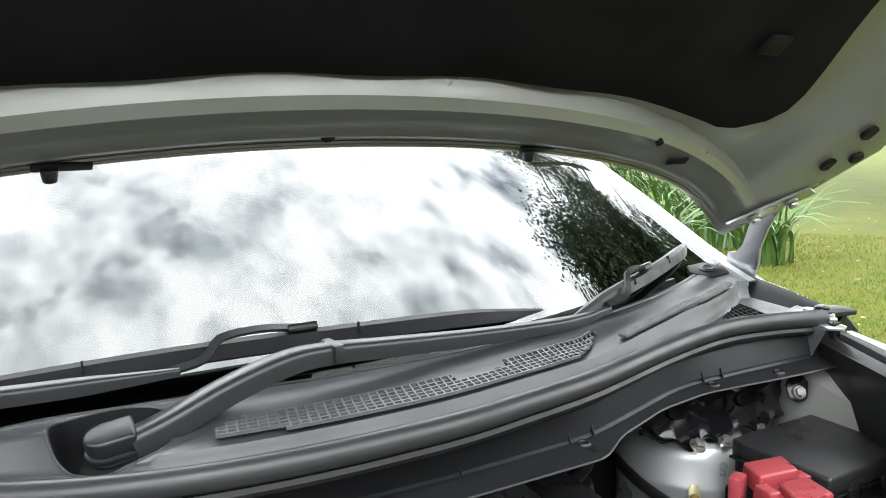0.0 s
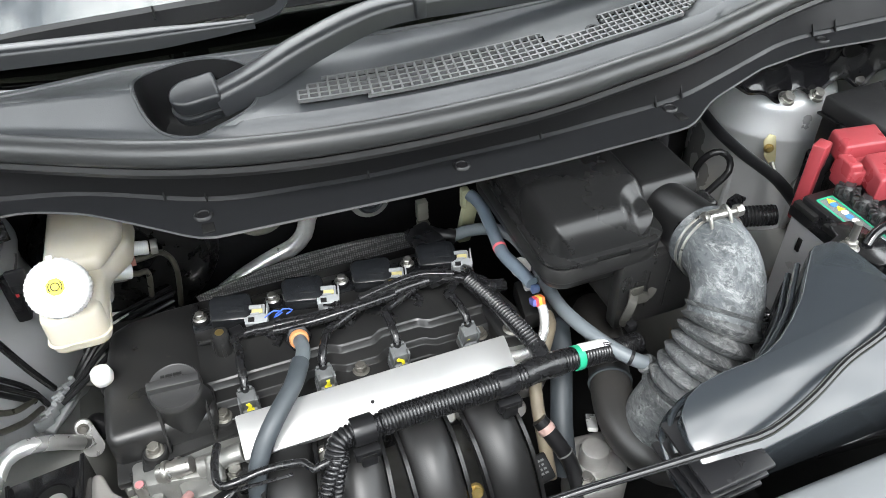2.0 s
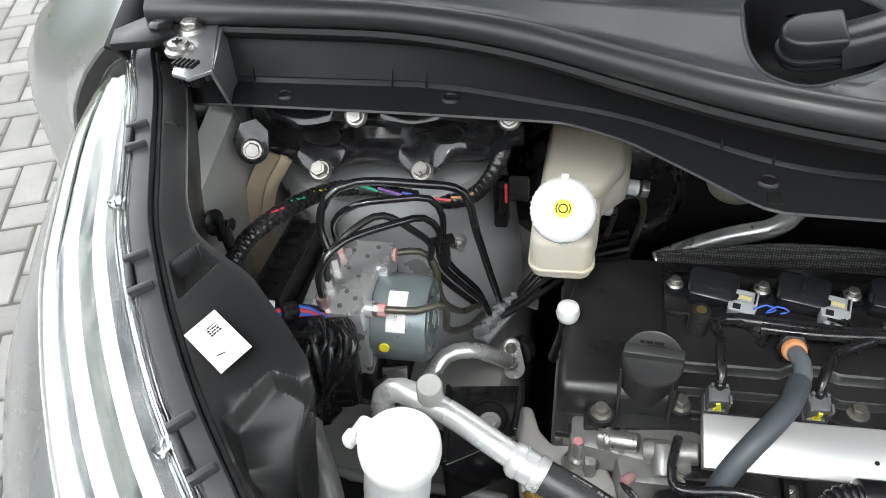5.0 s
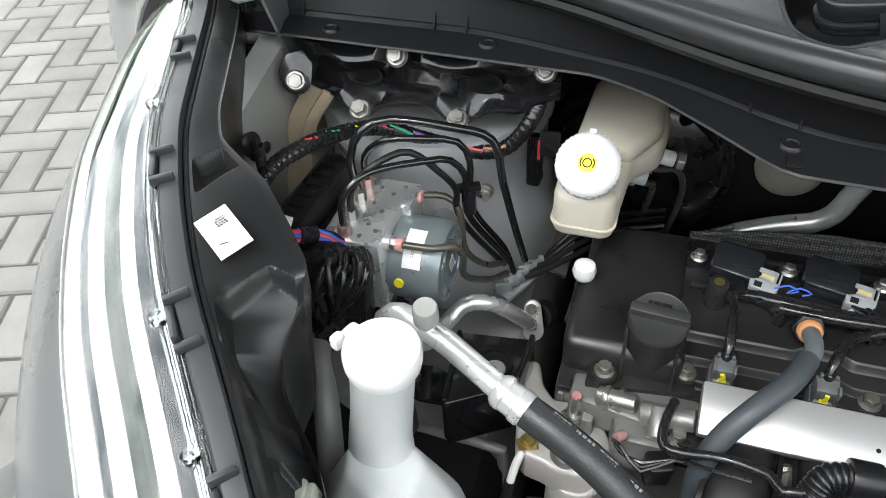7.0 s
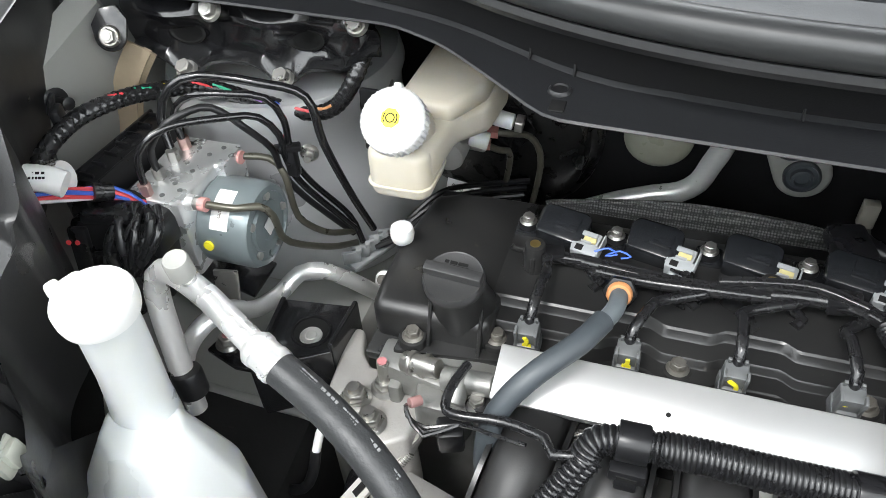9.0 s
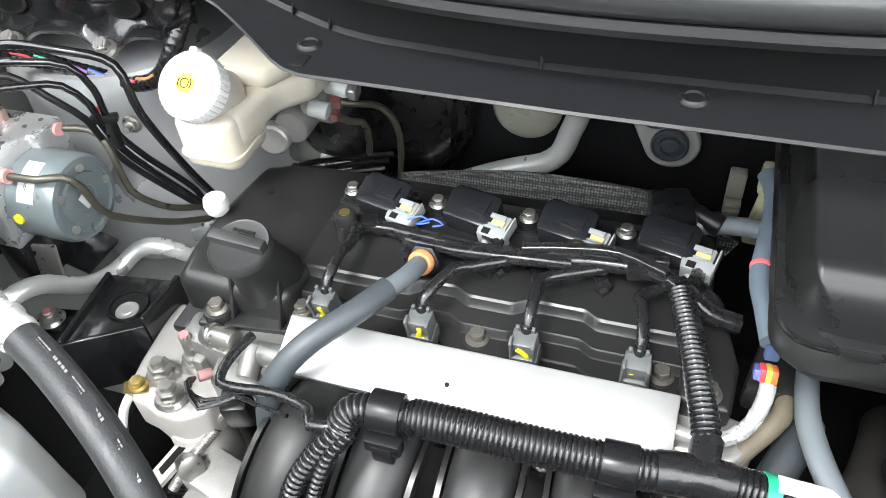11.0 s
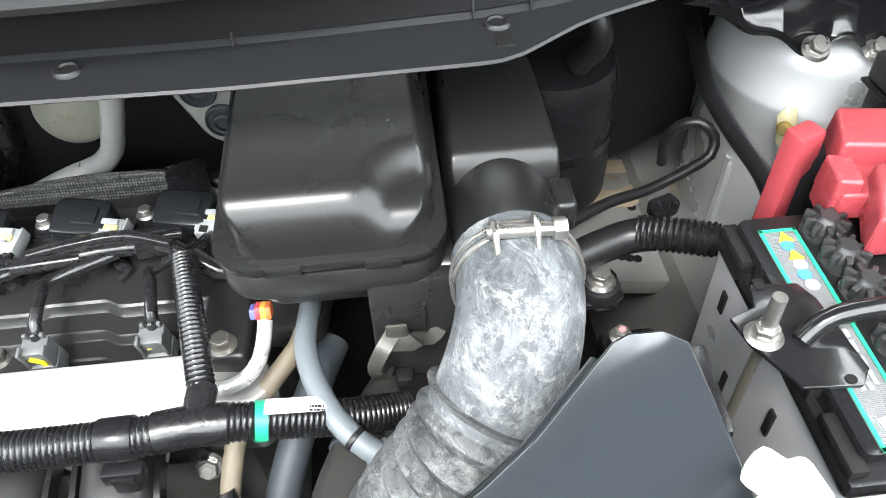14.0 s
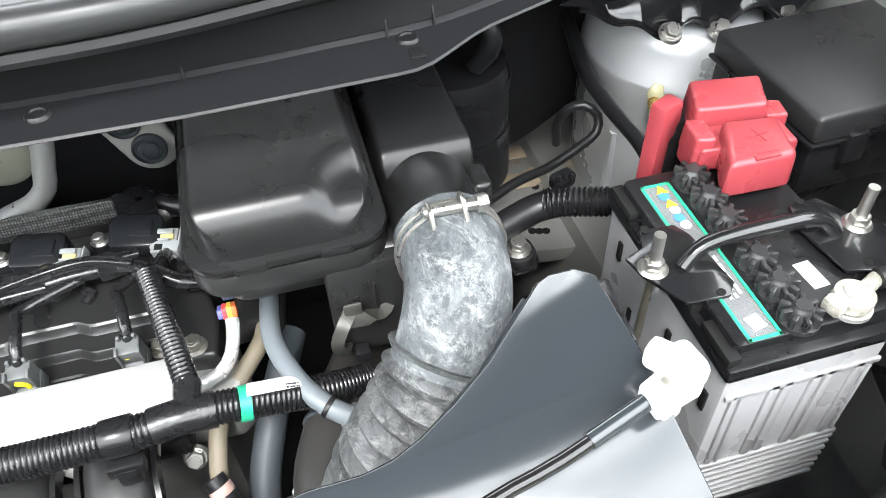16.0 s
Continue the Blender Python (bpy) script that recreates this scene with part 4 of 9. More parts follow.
# ---- wipers ----
def wiper(name_at, label, path, hook, blade):
    base = thing("windscreen_wiper", name_at, label, "wiper", "windscreen wipers")
    k = B()
    p = Vector(path[0])
    d = (Vector(path[1]) - p).normalized()
    ang = math.degrees(math.atan2(d.y, d.x))
    cm = Matrix.Translation(p + Vector((0, 0, 0.009))) @ pose(0, 0, 0, 0, -8, ang) @ pose(0, 0, 0, 18, 0, 0) @ Matrix.Diagonal((0.98, 0.98, 0.9, 1))
    half = [(-0.008 + 0.0185 * math.cos(radians(a)), 0.0165 * math.sin(radians(a))) for a in range(90, 271, 15)]
    prism(k, half + [(0.018, -0.0165), (0.018, 0.0165)], -0.006, 0.013, 0.004, cm, 3)
    cap_ = part("pivot_cap", k, WIPER, base)
    for dz, gr in ((-0.0065, 0.0016), (-0.013, 0.0008)):
        k = B()
        prism(k, [(x * (1 + gr / 0.018), y * (1 + gr / 0.018)) for x, y in half + [(0.018, -0.0165), (0.018, 0.0165)]], dz - 0.006, dz, 0.0015, cm, 2)
        part("skirt", k, WIPER, cap_)
    k = B()
    c = smooth(path, 0.012)[1:]
    t = bmesh.new()
    rings = []
    for i, q in enumerate(c):
        dd = (c[min(i + 1, len(c) - 1)] - c[max(i - 1, 0)]).normalized()
        s = dd.cross(Vector((0, 0, 1))).normalized()
        n = s.cross(dd)
        u = i / (len(c) - 1)
        w, h = (0.0165 - 0.0060 * min(1, u * 1.7)) * (1 - 0.55 * ramp(0.80, 1.0, u)), 0.012 - 0.005 * u - 0.003 * ramp(0.85, 1.0, u)
        rings.append([t.verts.new(q + s * w * a + n * h * e) for a, e in ((-1, -1), (-1, 0.30), (-0.93, 0.62), (-0.74, 0.86), (-0.4, 0.97), (0, 1.0), (0.4, 0.97), (0.74, 0.86), (0.93, 0.62), (1, 0.30), (1, -1))])
    for a, e in zip(rings, rings[1:]):
        for j in range(11):
            t.faces.new((a[j], a[(j + 1) % 11], e[(j + 1) % 11], e[j]))
    t.faces.new(rings[0][::-1])
    t.faces.new(rings[-1])
    bmesh.ops.recalc_face_normals(t, faces=t.faces)
    merge(k, t)
    part("arm", k, WIPER, base)
    k = B()
    strip(k, hook, 0.0085, 0.004, (0.3, -0.5, 0.8))
    part("hook", k, WIPER, base)
    k = B()
    c = smooth(blade, 0.02)
    t = bmesh.new()
    rings = []
    for i, q in enumerate(c):
        dd = (c[min(i + 1, len(c) - 1)] - c[max(i - 1, 0)]).normalized()
        n = Vector((0, -0.52, 0.85))
        s = dd.cross(n).normalized()
        u = i / (len(c) - 1)
        taper = min(1, 6 * u, 6 * (1 - u)) * 0.5 + 0.5
        w, h = 0.013 * taper, 0.016 * taper
        rings.append([t.verts.new(q + s * w * a + n * h * e) for a, e in ((-0.8, 0.0), (-1, 0.3), (-0.35, 1.0), (0.2, 1.05), (1, 0.3), (0.8, 0.0), (0.12, -0.1), (0.05, -0.7), (-0.05, -0.7), (-0.12, -0.1))])
    for a, e in zip(rings, rings[1:]):
        for j in range(10):
            t.faces.new((a[j], a[(j + 1) % 10], e[(j + 1) % 10], e[j]))
    t.faces.new(rings[0][::-1])
    t.faces.new(rings[-1])
    bmesh.ops.recalc_face_normals(t, faces=t.faces)
    merge(k, t)
    bl = part("blade", k, RUBBER, base)
    for u in (0.34, 0.66):
        q = c[int(u * (len(c) - 1))]
        k = B()
        box(k, q + Vector((0, -0.004, 0.008)), (0.002, 0.020, 0.013), 0.0005, (-30, 0, 0))
        part("joint", k, INK, bl)
    q = Vector(hook[-1])
    k = B()
    box(k, q, (0.034, 0.014, 0.010), 0.003, (-25, 0, math.degrees(math.atan2(*(lambda v: (v.y, v.x))(Vector(blade[-1]) - Vector(blade[0]))))))
    part("clip", k, BLACK, base)
    return base


w1 = wiper((0.012, 0.752, 1.14), "black windscreen wiper parked along the glass foot", [(0.036, 0.750, 1.160), (0.08, 0.750, 1.174), (0.14, 0.755, 1.197), (0.20, 0.764, 1.211), (0.25, 0.774, 1.210), (0.32, 0.781, 1.204), (0.45, 0.797, 1.193), (0.58, 0.815, 1.186), (0.66, 0.838, 1.188)], [(0.655, 0.836, 1.194), (0.70, 0.850, 1.200), (0.715, 0.868, 1.222), (0.74, 0.886, 1.226), (0.78, 0.905, 1.222)], [(0.587, 0.823, 1.182), (0.70, 0.872, 1.196), (0.82, 0.935, 1.202), (0.95, 1.02, 1.204), (1.03, 1.085, 1.206)])
k = B()
box(k, (0.249, 0.774, 1.211), (0.012, 0.036, 0.020), 0.003, (0, 0, 8))
part("arm_joint", k, WIPER, w1)
wiper((-0.56, 0.97, 1.14), "black windscreen wiper with a long blade on the glass", [(-0.56, 0.955, 1.168), (-0.48, 0.92, 1.19), (-0.36, 0.87, 1.204), (-0.22, 0.832, 1.208), (-0.08, 0.812, 1.208), (0.04, 0.800, 1.208), (0.10, 0.798, 1.208)], [(0.095, 0.798, 1.210), (0.125, 0.806, 1.214), (0.145, 0.825, 1.228), (0.19, 0.833, 1.230), (0.235, 0.836, 1.224)], [(-0.24, 0.892, 1.186), (-0.14, 0.872, 1.192), (-0.04, 0.858, 1.200), (0.12, 0.846, 1.206), (0.30, 0.843, 1.204), (0.45, 0.857, 1.196), (0.597, 0.884, 1.180)])

# ---- bonnet ----
HA = radians(40)


def hood_rear(x):
    d = abs(x - MID) / 0.88
    return Vector((x, 0.872 + 0.15 * d**2.5, 1.418 - 0.1144 * d * d - 0.067 * d**6))


def hood_point(x, s, drop=0.0):
    """s metres forward of the rear edge along the raised bonnet; drop: below its skin."""
    d = (x - MID) / 0.88
    r = hood_rear(x)
    crown = -0.03 * (s / 0.9) ** 2
    xx = MID + (x - MID) * (1 - 0.16 * (s / 0.95) ** 2) * (0.905 + 0.095 * min(1.0, s / 0.15))
    n = Vector((0, -math.sin(HA), -math.cos(HA)))
    drop += 0.055 * (max(0.0, abs(d) - 0.55) / 0.45) ** 2 * min(1.0, s / 0.22)
    return Vector((xx, r.y - s * math.cos(HA) * (1 - 0.10 * abs(d)), r.z + (s + crown) * math.sin(HA))) + n * drop


hood = thing("bonnet", (MID, 0.95, 1.25), "raised silver bonnet with a black felt liner below", "car bonnet")
xs = [MID - 0.88 + 1.76 * i / 48 for i in range(49)]
k = B()
sheet(k, [[hood_point(x, 0.95 * j / 24, -0.035) for x in xs] for j in range(25)], 0.004)
part("outer_skin", k, PAINT, hood)
# inner frame: rear lip, band that swells down, and the step up to the liner
prof = [(0.0, -0.034), (0.002, -0.006), (0.008, 0.0), (0.012, -0.004), (0.018, -0.004), (0.023, 0.004), (0.038, 0.012), (0.056, 0.011), (0.072, 0.014), (0.086, 0.017), (0.098, 0.011), (0.104, -0.004), (0.110, -0.012), (0.30, -0.012), (0.55, -0.012), (0.80, -0.012), (0.86, 0.01), (0.95, 0.0)]
rows = []
for s, dr in prof:
    row = []
    for x in xs:
        d = abs(x - MID) / 0.88
        side = max(0.0, min(1.0, (d - 0.86) / 0.08))
        base_drop = dr * (1 - side) + side * 0.016 * (1 - max(0, (d - 0.95) / 0.05) ** 2)
        row.append(hood_point(x, s * (1 - 0.35 * d * d) if s < 0.12 else s, base_drop))
    rows.append(row)
k = B()
sheet(k, rows, 0.003)
inner = part("inner_frame", k, SHADEPAINT, hood, "grey-green painted inner frame")


rows = []
for j in range(20):
    s = 0.116 + 0.70 * j / 19
    half = 0.70 if j > 2 else (0.655, 0.685, 0.698)[j]
    rows.append([hood_point(MID + half * u, s + (0.012 if abs(u) > 0.95 else 0), 0.004 + 0.004 * math.sin(u * 17) * math.sin(s * 21) - (0.010 if abs(u) > 0.97 or j in (0, 19) else 0)) for u in [-1 + 2 * i / 40 for i in range(41)]])
k = B()
sheet(k, rows, 0.004)
part("liner", k, FELT, hood, "black felt heat liner with pressed pads")
# pads pressed into the felt
for x, s, w, h in ((0.50, 0.30, 0.07, 0.05), (0.98 - 0.15, 0.27, 0.05, 0.03)):
    c = hood_point(x, s, 0.012)
    k = B()
    box(k, c, (w, h, 0.008), 0.003, (-math.degrees(HA), 0, 12))
    part("pad", k, INK, hood)


def hood_disc(x, s, r, name, mat, lift=0.02):
    k = B()
    lathe(k, hood_point(x, s, lift), (0, -math.sin(HA), -math.cos(HA)), [(0.001, 0.0), (r, 0.0), (r * 1.15, -0.002), (r * 1.15, -0.006)], 20)
    return part(name, k, mat, hood)


hood_disc(0.279, 0.034, 0.0075, "access_hole", INK, 0.0140)
hood_disc(1.075, 0.20, 0.012, "access_hole", INK, 0.0215)
hood_disc(1.085, 0.29, 0.012, "access_hole", INK, 0.0215)
hood_disc(1.10, 0.25, 0.010, "access_hole", INK, 0.0215)
hood_disc(0.775, 0.075, 0.005, "access_hole", INK, 0.0235)
k = B()
box(k, hood_point(0.845, 0.055, 0.0215), (0.035, 0.014, 0.004), 0.002, (-40, 0, -8))
part("slot", k, INK, hood)
for x in (-0.02, 0.585):
    c = hood_point(x, 0.012, 0.008)
    k = B()
    cyl(k, c, c + Vector((0, 0.003, -0.013)), 0.0085, 0.0065, bev=0.0015)
    stop = part("bump_stop", k, RUBBER, hood, "black rubber bump stop")
    k = B()
    box(k, c + Vector((0.012, 0, 0.002)), (0.055, 0.011, 0.005), 0.002, (-40, 0, 4))
    part("stop_base", k, RUBBER, stop)
for i in range(2):
    k = B()
    tube(k, [hood_point(x, 0.008 + 0.006 * i, 0.003) for x in xs[3:-3:2]], 0.0028, 6, 0.03)
    part("rear_hem", k, SHADEPAINT, hood)


def hinge(side):
    f = (lambda x: x) if side > 0 else mirror
    m = Matrix.Translation((f(1.115), 0.0, 0.0)) @ Matrix(((0, 0, 1, 0), (1, 0, 0, 0), (0, 1, 0, 0), (0, 0, 0, 1)))
    poly = [(1.015, 1.140), (0.994, 1.154), (0.986, 1.180), (0.984, 1.207), (0.968, 1.245), (0.945, 1.281), (0.908, 1.322), (0.872, 1.37), (0.868, 1.392), (0.918, 1.392), (0.947, 1.328), (0.985, 1.285), (1.010, 1.245), (1.022, 1.210), (1.038, 1.195), (1.056, 1.192), (1.062, 1.168), (1.042, 1.146)]
    k = B()
    prism(k, poly, -0.003, 0.003, 0.001, m)
    base = part("hinge_arm", k, PAINT, hood, "silver painted steel hinge arm with two bolts")
    k = B()
    c0, c1 = hood_point(f(1.10), 0.02, 0.02), hood_point(f(1.10), 0.15, 0.02)
    strip(k, [c0, (c0 + c1) / 2, c1], 0.035, 0.004, (0, math.sin(HA), math.cos(HA)))
    part("mounting_leaf", k, PAINT, base)
    for u in (0.3, 0.75):
        hexbolt(base, c0.lerp(c1, u) + Vector((0, 0, -0.004)), 0.009, (0, -math.sin(HA), -math.cos(HA)))


hinge(1)
hinge(-1)

# ---- engine ----
COILX = [-0.023 + 0.083 * i for i in range(4)]
INJX = [0.006 + 0.0820 * i for i in range(4)]

eng = thing("engine", (0.08, 0.73, 0.47), "four-cylinder petrol engine with a black plastic valve cover", "engine")
k = B()
box(k, (0.085, 0.725, 0.64), (0.43, 0.21, 0.36), 0.012)
box(k, (0.085, 0.728, 0.812), (0.425, 0.215, 0.05), 0.006)
for i in range(6):
    box(k, (-0.10 + 0.075 * i, 0.603, 0.805), (0.012, 0.03, 0.06), 0.004)
box(k, (-0.122, 0.735, 0.69), (0.03, 0.22, 0.25), 0.01)
part("cylinder_head", k, HEADCAST, eng, "grey cast aluminium cylinder head")

yz = Matrix(((0, 0, 1, 0), (1, 0, 0, 0), (0, 1, 0, 0), (0, 0, 0, 1)))  # a drawing in (y, z), drawn out along x
def jog(x):
    """How far the steps swing back between the spark plug wells."""
    return 0.007 * (ramp(0.062, 0.076, x) - ramp(0.100, 0.116, x) + ramp(0.150, 0.164, x) - ramp(0.205, 0.220, x)) - 0.003


STEPS = [(0.622, 0.836), (0.622, 0.848), (0.6235, 0.850), (0.638, 0.852), (0.6395, 0.8535), (0.641, 0.859), (0.6425, 0.8605), (0.657, 0.862), (0.6585, 0.8635), (0.660, 0.868), (0.6615, 0.8695), (0.677, 0.871), (0.6785, 0.8725), (0.681, 0.878), (0.683, 0.8795), (0.699, 0.881), (0.735, 0.881), (0.785, 0.876), (0.805, 0.866), (0.832, 0.846), (0.838, 0.836)]
rows = []
for i in range(89):
    x = -0.034 + 0.334 * i / 88
    rows.append([Vector((x, y + (jog(x) if 0.63 < y < 0.69 else 0), 0.836 + (z - 0.836) * (0.35 + 0.65 * math.sqrt(max(0.0, 1 - max(0.0, (x - 0.286) / 0.014) ** 2))))) for y, z in STEPS])
k = B()
sheet(k, rows, 0.003)
t = bmesh.new()
prism(t, [(-0.134, 0.634), (-0.134, 0.664), (-0.132, 0.700), (-0.128, 0.740), (-0.122, 0.778), (-0.106, 0.806), (-0.070, 0.834), (-0.026, 0.840), (-0.026, 0.634)], 0.836, 0.894, 0.011, None, 4)
for v in t.verts:
    if v.co.z > 0.85:
        u = (v.co.z - 0.85) / 0.044
        v.co.z -= u * (0.26 * max(0.0, 0.680 - v.co.y) + 0.75 * max(0.0, v.co.y - 0.785))
merge(k, t)
box(k, (0.084, 0.729, 0.842), (0.436, 0.236, 0.010), 0.003)
cover = part("valve_cover", k, DUSTY, eng, "black plastic valve cover with a dusty satin skin", angle=28)
# low walls round the coil row and a lip on the left block
for x0, x1, y in ((-0.030, 0.055, 0.735), (0.068, 0.135, 0.733), (0.150, 0.222, 0.733)):
    k = B()
    tube(k, [(x0, y + 0.004, 0.883), (x0 + 0.004, y, 0.884), ((x0 + x1) / 2, y - 0.001, 0.884), (x1 - 0.004, y, 0.884), (x1, y + 0.004, 0.883)], 0.0028, 8)
    for u in (0.15, 0.5, 0.85):
        box(k, (x0 + (x1 - x0) * u, y - 0.003, 0.878), (0.003, 0.008, 0.016), 0.001)
    part("rib", k, DUSTY, cover)
for x, y, z in ((-0.093, 0.628, 0.866), (-0.022, 0.646, 0.864), (0.129, 0.652, 0.866), (0.270, 0.652, 0.866)):
    k = B()
    cyl(k, (x, y, 0.838), (x, y, z - 0.004), 0.0145, 0.0125, bev=0.002)
    part("bolt_boss", k, DUSTY, cover)
    hexbolt(eng, (x, y, z - 0.004), 0.0072, mat=DULL)
# oil filler
k = B()
lathe(k, (-0.056, 0.672, 0.846), Vector((-0.055, 0.640, 0.928)) - Vector((-0.056, 0.672, 0.846)), [(0.034, 0.0), (0.033, 0.012), (0.029, 0.030), (0.0255, 0.050), (0.0232, 0.070), (0.0222, 0.088)], 40)
for gx in (-0.079, -0.034):
    prism(k, [(0.622, 0.846), (0.660, 0.846), (0.652, 0.905), (0.644, 0.905)], gx - 0.0015, gx + 0.0015, 0.0006, yz)
prism(k, [(-0.108, 0.614), (-0.012, 0.626), (-0.012, 0.648), (-0.030, 0.652), (-0.090, 0.642), (-0.108, 0.636)], 0.838, 0.854, 0.003)
part("oil_filler_neck", k, DUSTY, eng)
AXC = Vector((0, -0.20, 0.98)).normalized()
k = B()
lathe(k, (-0.055, 0.638, 0.926), AXC, [(0.020, 0), (0.0248, 0.001), (0.0255, 0.003), (0.0255, 0.009), (0.0240, 0.0115), (0.0225, 0.0108), (0.001, 0.0108)], 44)
CAPPL = surface("worn_cap_plastic", (0.024, 0.024, 0.0245), 0.42, spec=0.5, col2=(0.032, 0.0315, 0.031), scale=40, fine=700, bump=0.1, wear=((0.08, 0.078, 0.075), 0.68, 60))
cap = part("oil_cap", k, CAPPL, eng, "round black oil filler cap with a grip bar")
k = B()
prism(k, [(-0.0245, -0.004), (0.0245, -0.004), (0.0245, 0.0055), (-0.0245, 0.0055)], 0.006, 0.0190, 0.0012, Matrix.Translation((-0.055, 0.638, 0.926)) @ pose(0, 0, 0, 11.5, 0, -4))
part("grip", k, CAPPL, cap)
k = B()
for x, w in ((-0.010, 0.0035), (-0.004, 0.006), (0.004, 0.008)):
    box(k, (x, 0.0125, 0.0112), (w, 0.0028, 0.0006), 0)
box(k, (0.002, 0.0095, 0.0112), (0.016, 0.0010, 0.0006), 0)
k.transform(Matrix.Translation((-0.055, 0.638, 0.926)) @ pose(0, 0, 0, 11.5, 0, -4))
part("oil_can_mark", k, INK, cap)
# dipstick
k = B()
lathe(k, (-0.128, 0.708, 0.893), (0, 0, 1), [(0.006, 0), (0.010, 0.004), (0.0115, 0.011), (0.010, 0.018), (0.004, 0.0225), (0.001, 0.023)], 20)
solo("dipstick", k, WHITE, (-0.128, 0.708, 0.893), "white plastic dipstick knob on a thin tube", "dipstick")
k = B()
tube(k, [(-0.140, 0.735, 0.80), (-0.134, 0.722, 0.84), (-0.128, 0.708, 0.895)], 0.0065, 10)
part("dipstick_tube", k, BLACK, eng)

# ---- ignition coils ----
def coil(i, x):
    base = thing("ignition_coil", (x, 0.77, 0.886), "black ignition coil with a pale grey plug", "ignition coil", "ignition coils")
    k = B()
    prism(k, [(0.008, -0.017), (0.050, -0.021), (0.055, -0.014), (0.055, 0.010), (0.050, 0.016), (0.012, 0.018), (0.006, 0.010)], -0.012, 0.012, 0.004, pose(x + 0.004, 0.770, 0.891, 14, 0, -8))
    prism(k, [(0.026, -0.008), (0.046, -0.010), (0.047, 0.006), (0.028, 0.009)], 0.0115, 0.0145, 0.0008, pose(x + 0.004, 0.770, 0.891, 14, 0, -8))
    prism(k, [(-0.012, -0.012), (0.012, -0.012), (0.012, 0.012), (-0.012, 0.012)], -0.012, 0.001, 0.003, pose(x, 0.772, 0.882))
    part("body", k, COILPL, base)
    k = B()
    cyl(k, (x - 0.001, 0.772, 0.872), (x - 0.001, 0.772, 0.887), 0.0105, 0.0095, bev=0.001)
    part("bolt_boss", k, BLACK, base)
    hexbolt(base, (x - 0.001, 0.772, 0.888), 0.0063)
    k = B()
    CP = pose(x + 0.059, 0.747, 0.889, 14, 0, -14)
    t = B()
    box(t, (0, 0.004, 0), (0.021, 0.018, 0.016), 0.0015)
    box(t, (0.001, -0.007, 0), (0.0245, 0.012, 0.020), 0.0015)
    for q in (-0.011, 0.013):
        box(t, (q, 0.002, 0.004), (0.0016, 0.022, 0.012), 0.0005)
    box(t, (0.0, -0.0015, 0.0105), (0.010, 0.0016, 0.005), 0.0005)
    box(t, (0.0, 0.008, 0.0098), (0.014, 0.005, 0.003), 0.0006)
    cyl(t, (0.006, -0.012, 0.001), (0.009, -0.019, -0.001), 0.0042, bev=0.0008)
    cyl(t, (-0.004, -0.012, 0.001), (-0.003, -0.016, -0.001), 0.0032, bev=0.0008)
    t.transform(CP)
    merge(k, t)
    plug = part("plug", k, PALEPL, base, "pale grey electrical plug")
    k = B()
    tube(k, [CP @ Vector((0.008, -0.017, -0.001)), CP @ Vector((0.018, -0.026, 0.002)), CP @ Vector((0.026, -0.030, 0.001)), CP @ Vector((0.022, -0.040, 0.002))], 0.0048, 8)
    part("plug_lead", k, TAPE, base)
    k = B()
    box(k, (-0.004, -0.008, 0.0100), (0.007, 0.006, 0.0012), 0.0003)
    box(k, (0.001, -0.0132, -0.002), (0.012, 0.0012, 0.006), 0.0003)
    k.transform(CP)
    part("latch", k, INK, plug)
    k = B()
    box(k, (0.002, 0.003, 0.0088), (0.012, 0.005, 0.003), 0.0006)
    k.transform(CP)
    part("lock_tab", k, CREAM, plug)


for i, x in enumerate(COILX):
    coil(i, x)
for x, y in ((-0.006, 0.718), (0.191, 0.723)):
    k = B()
    cyl(k, (x, y, 0.870), (x, y, 0.910), 0.0100, 0.0090, bev=0.001)
    for a in range(4):
        box(k, (x + 0.009 * math.cos(a * 1.57), y + 0.009 * math.sin(a * 1.57), 0.885), (0.003, 0.004, 0.03), 0.001, (0, 0, 90 * a))
    post = part("cover_post", k, DUSTY, cover)
    k = B()
    cyl(k, (x, y, 0.9095), (x, y, 0.9106), 0.0048)
    part("brass_insert", k, BRASSY, post)

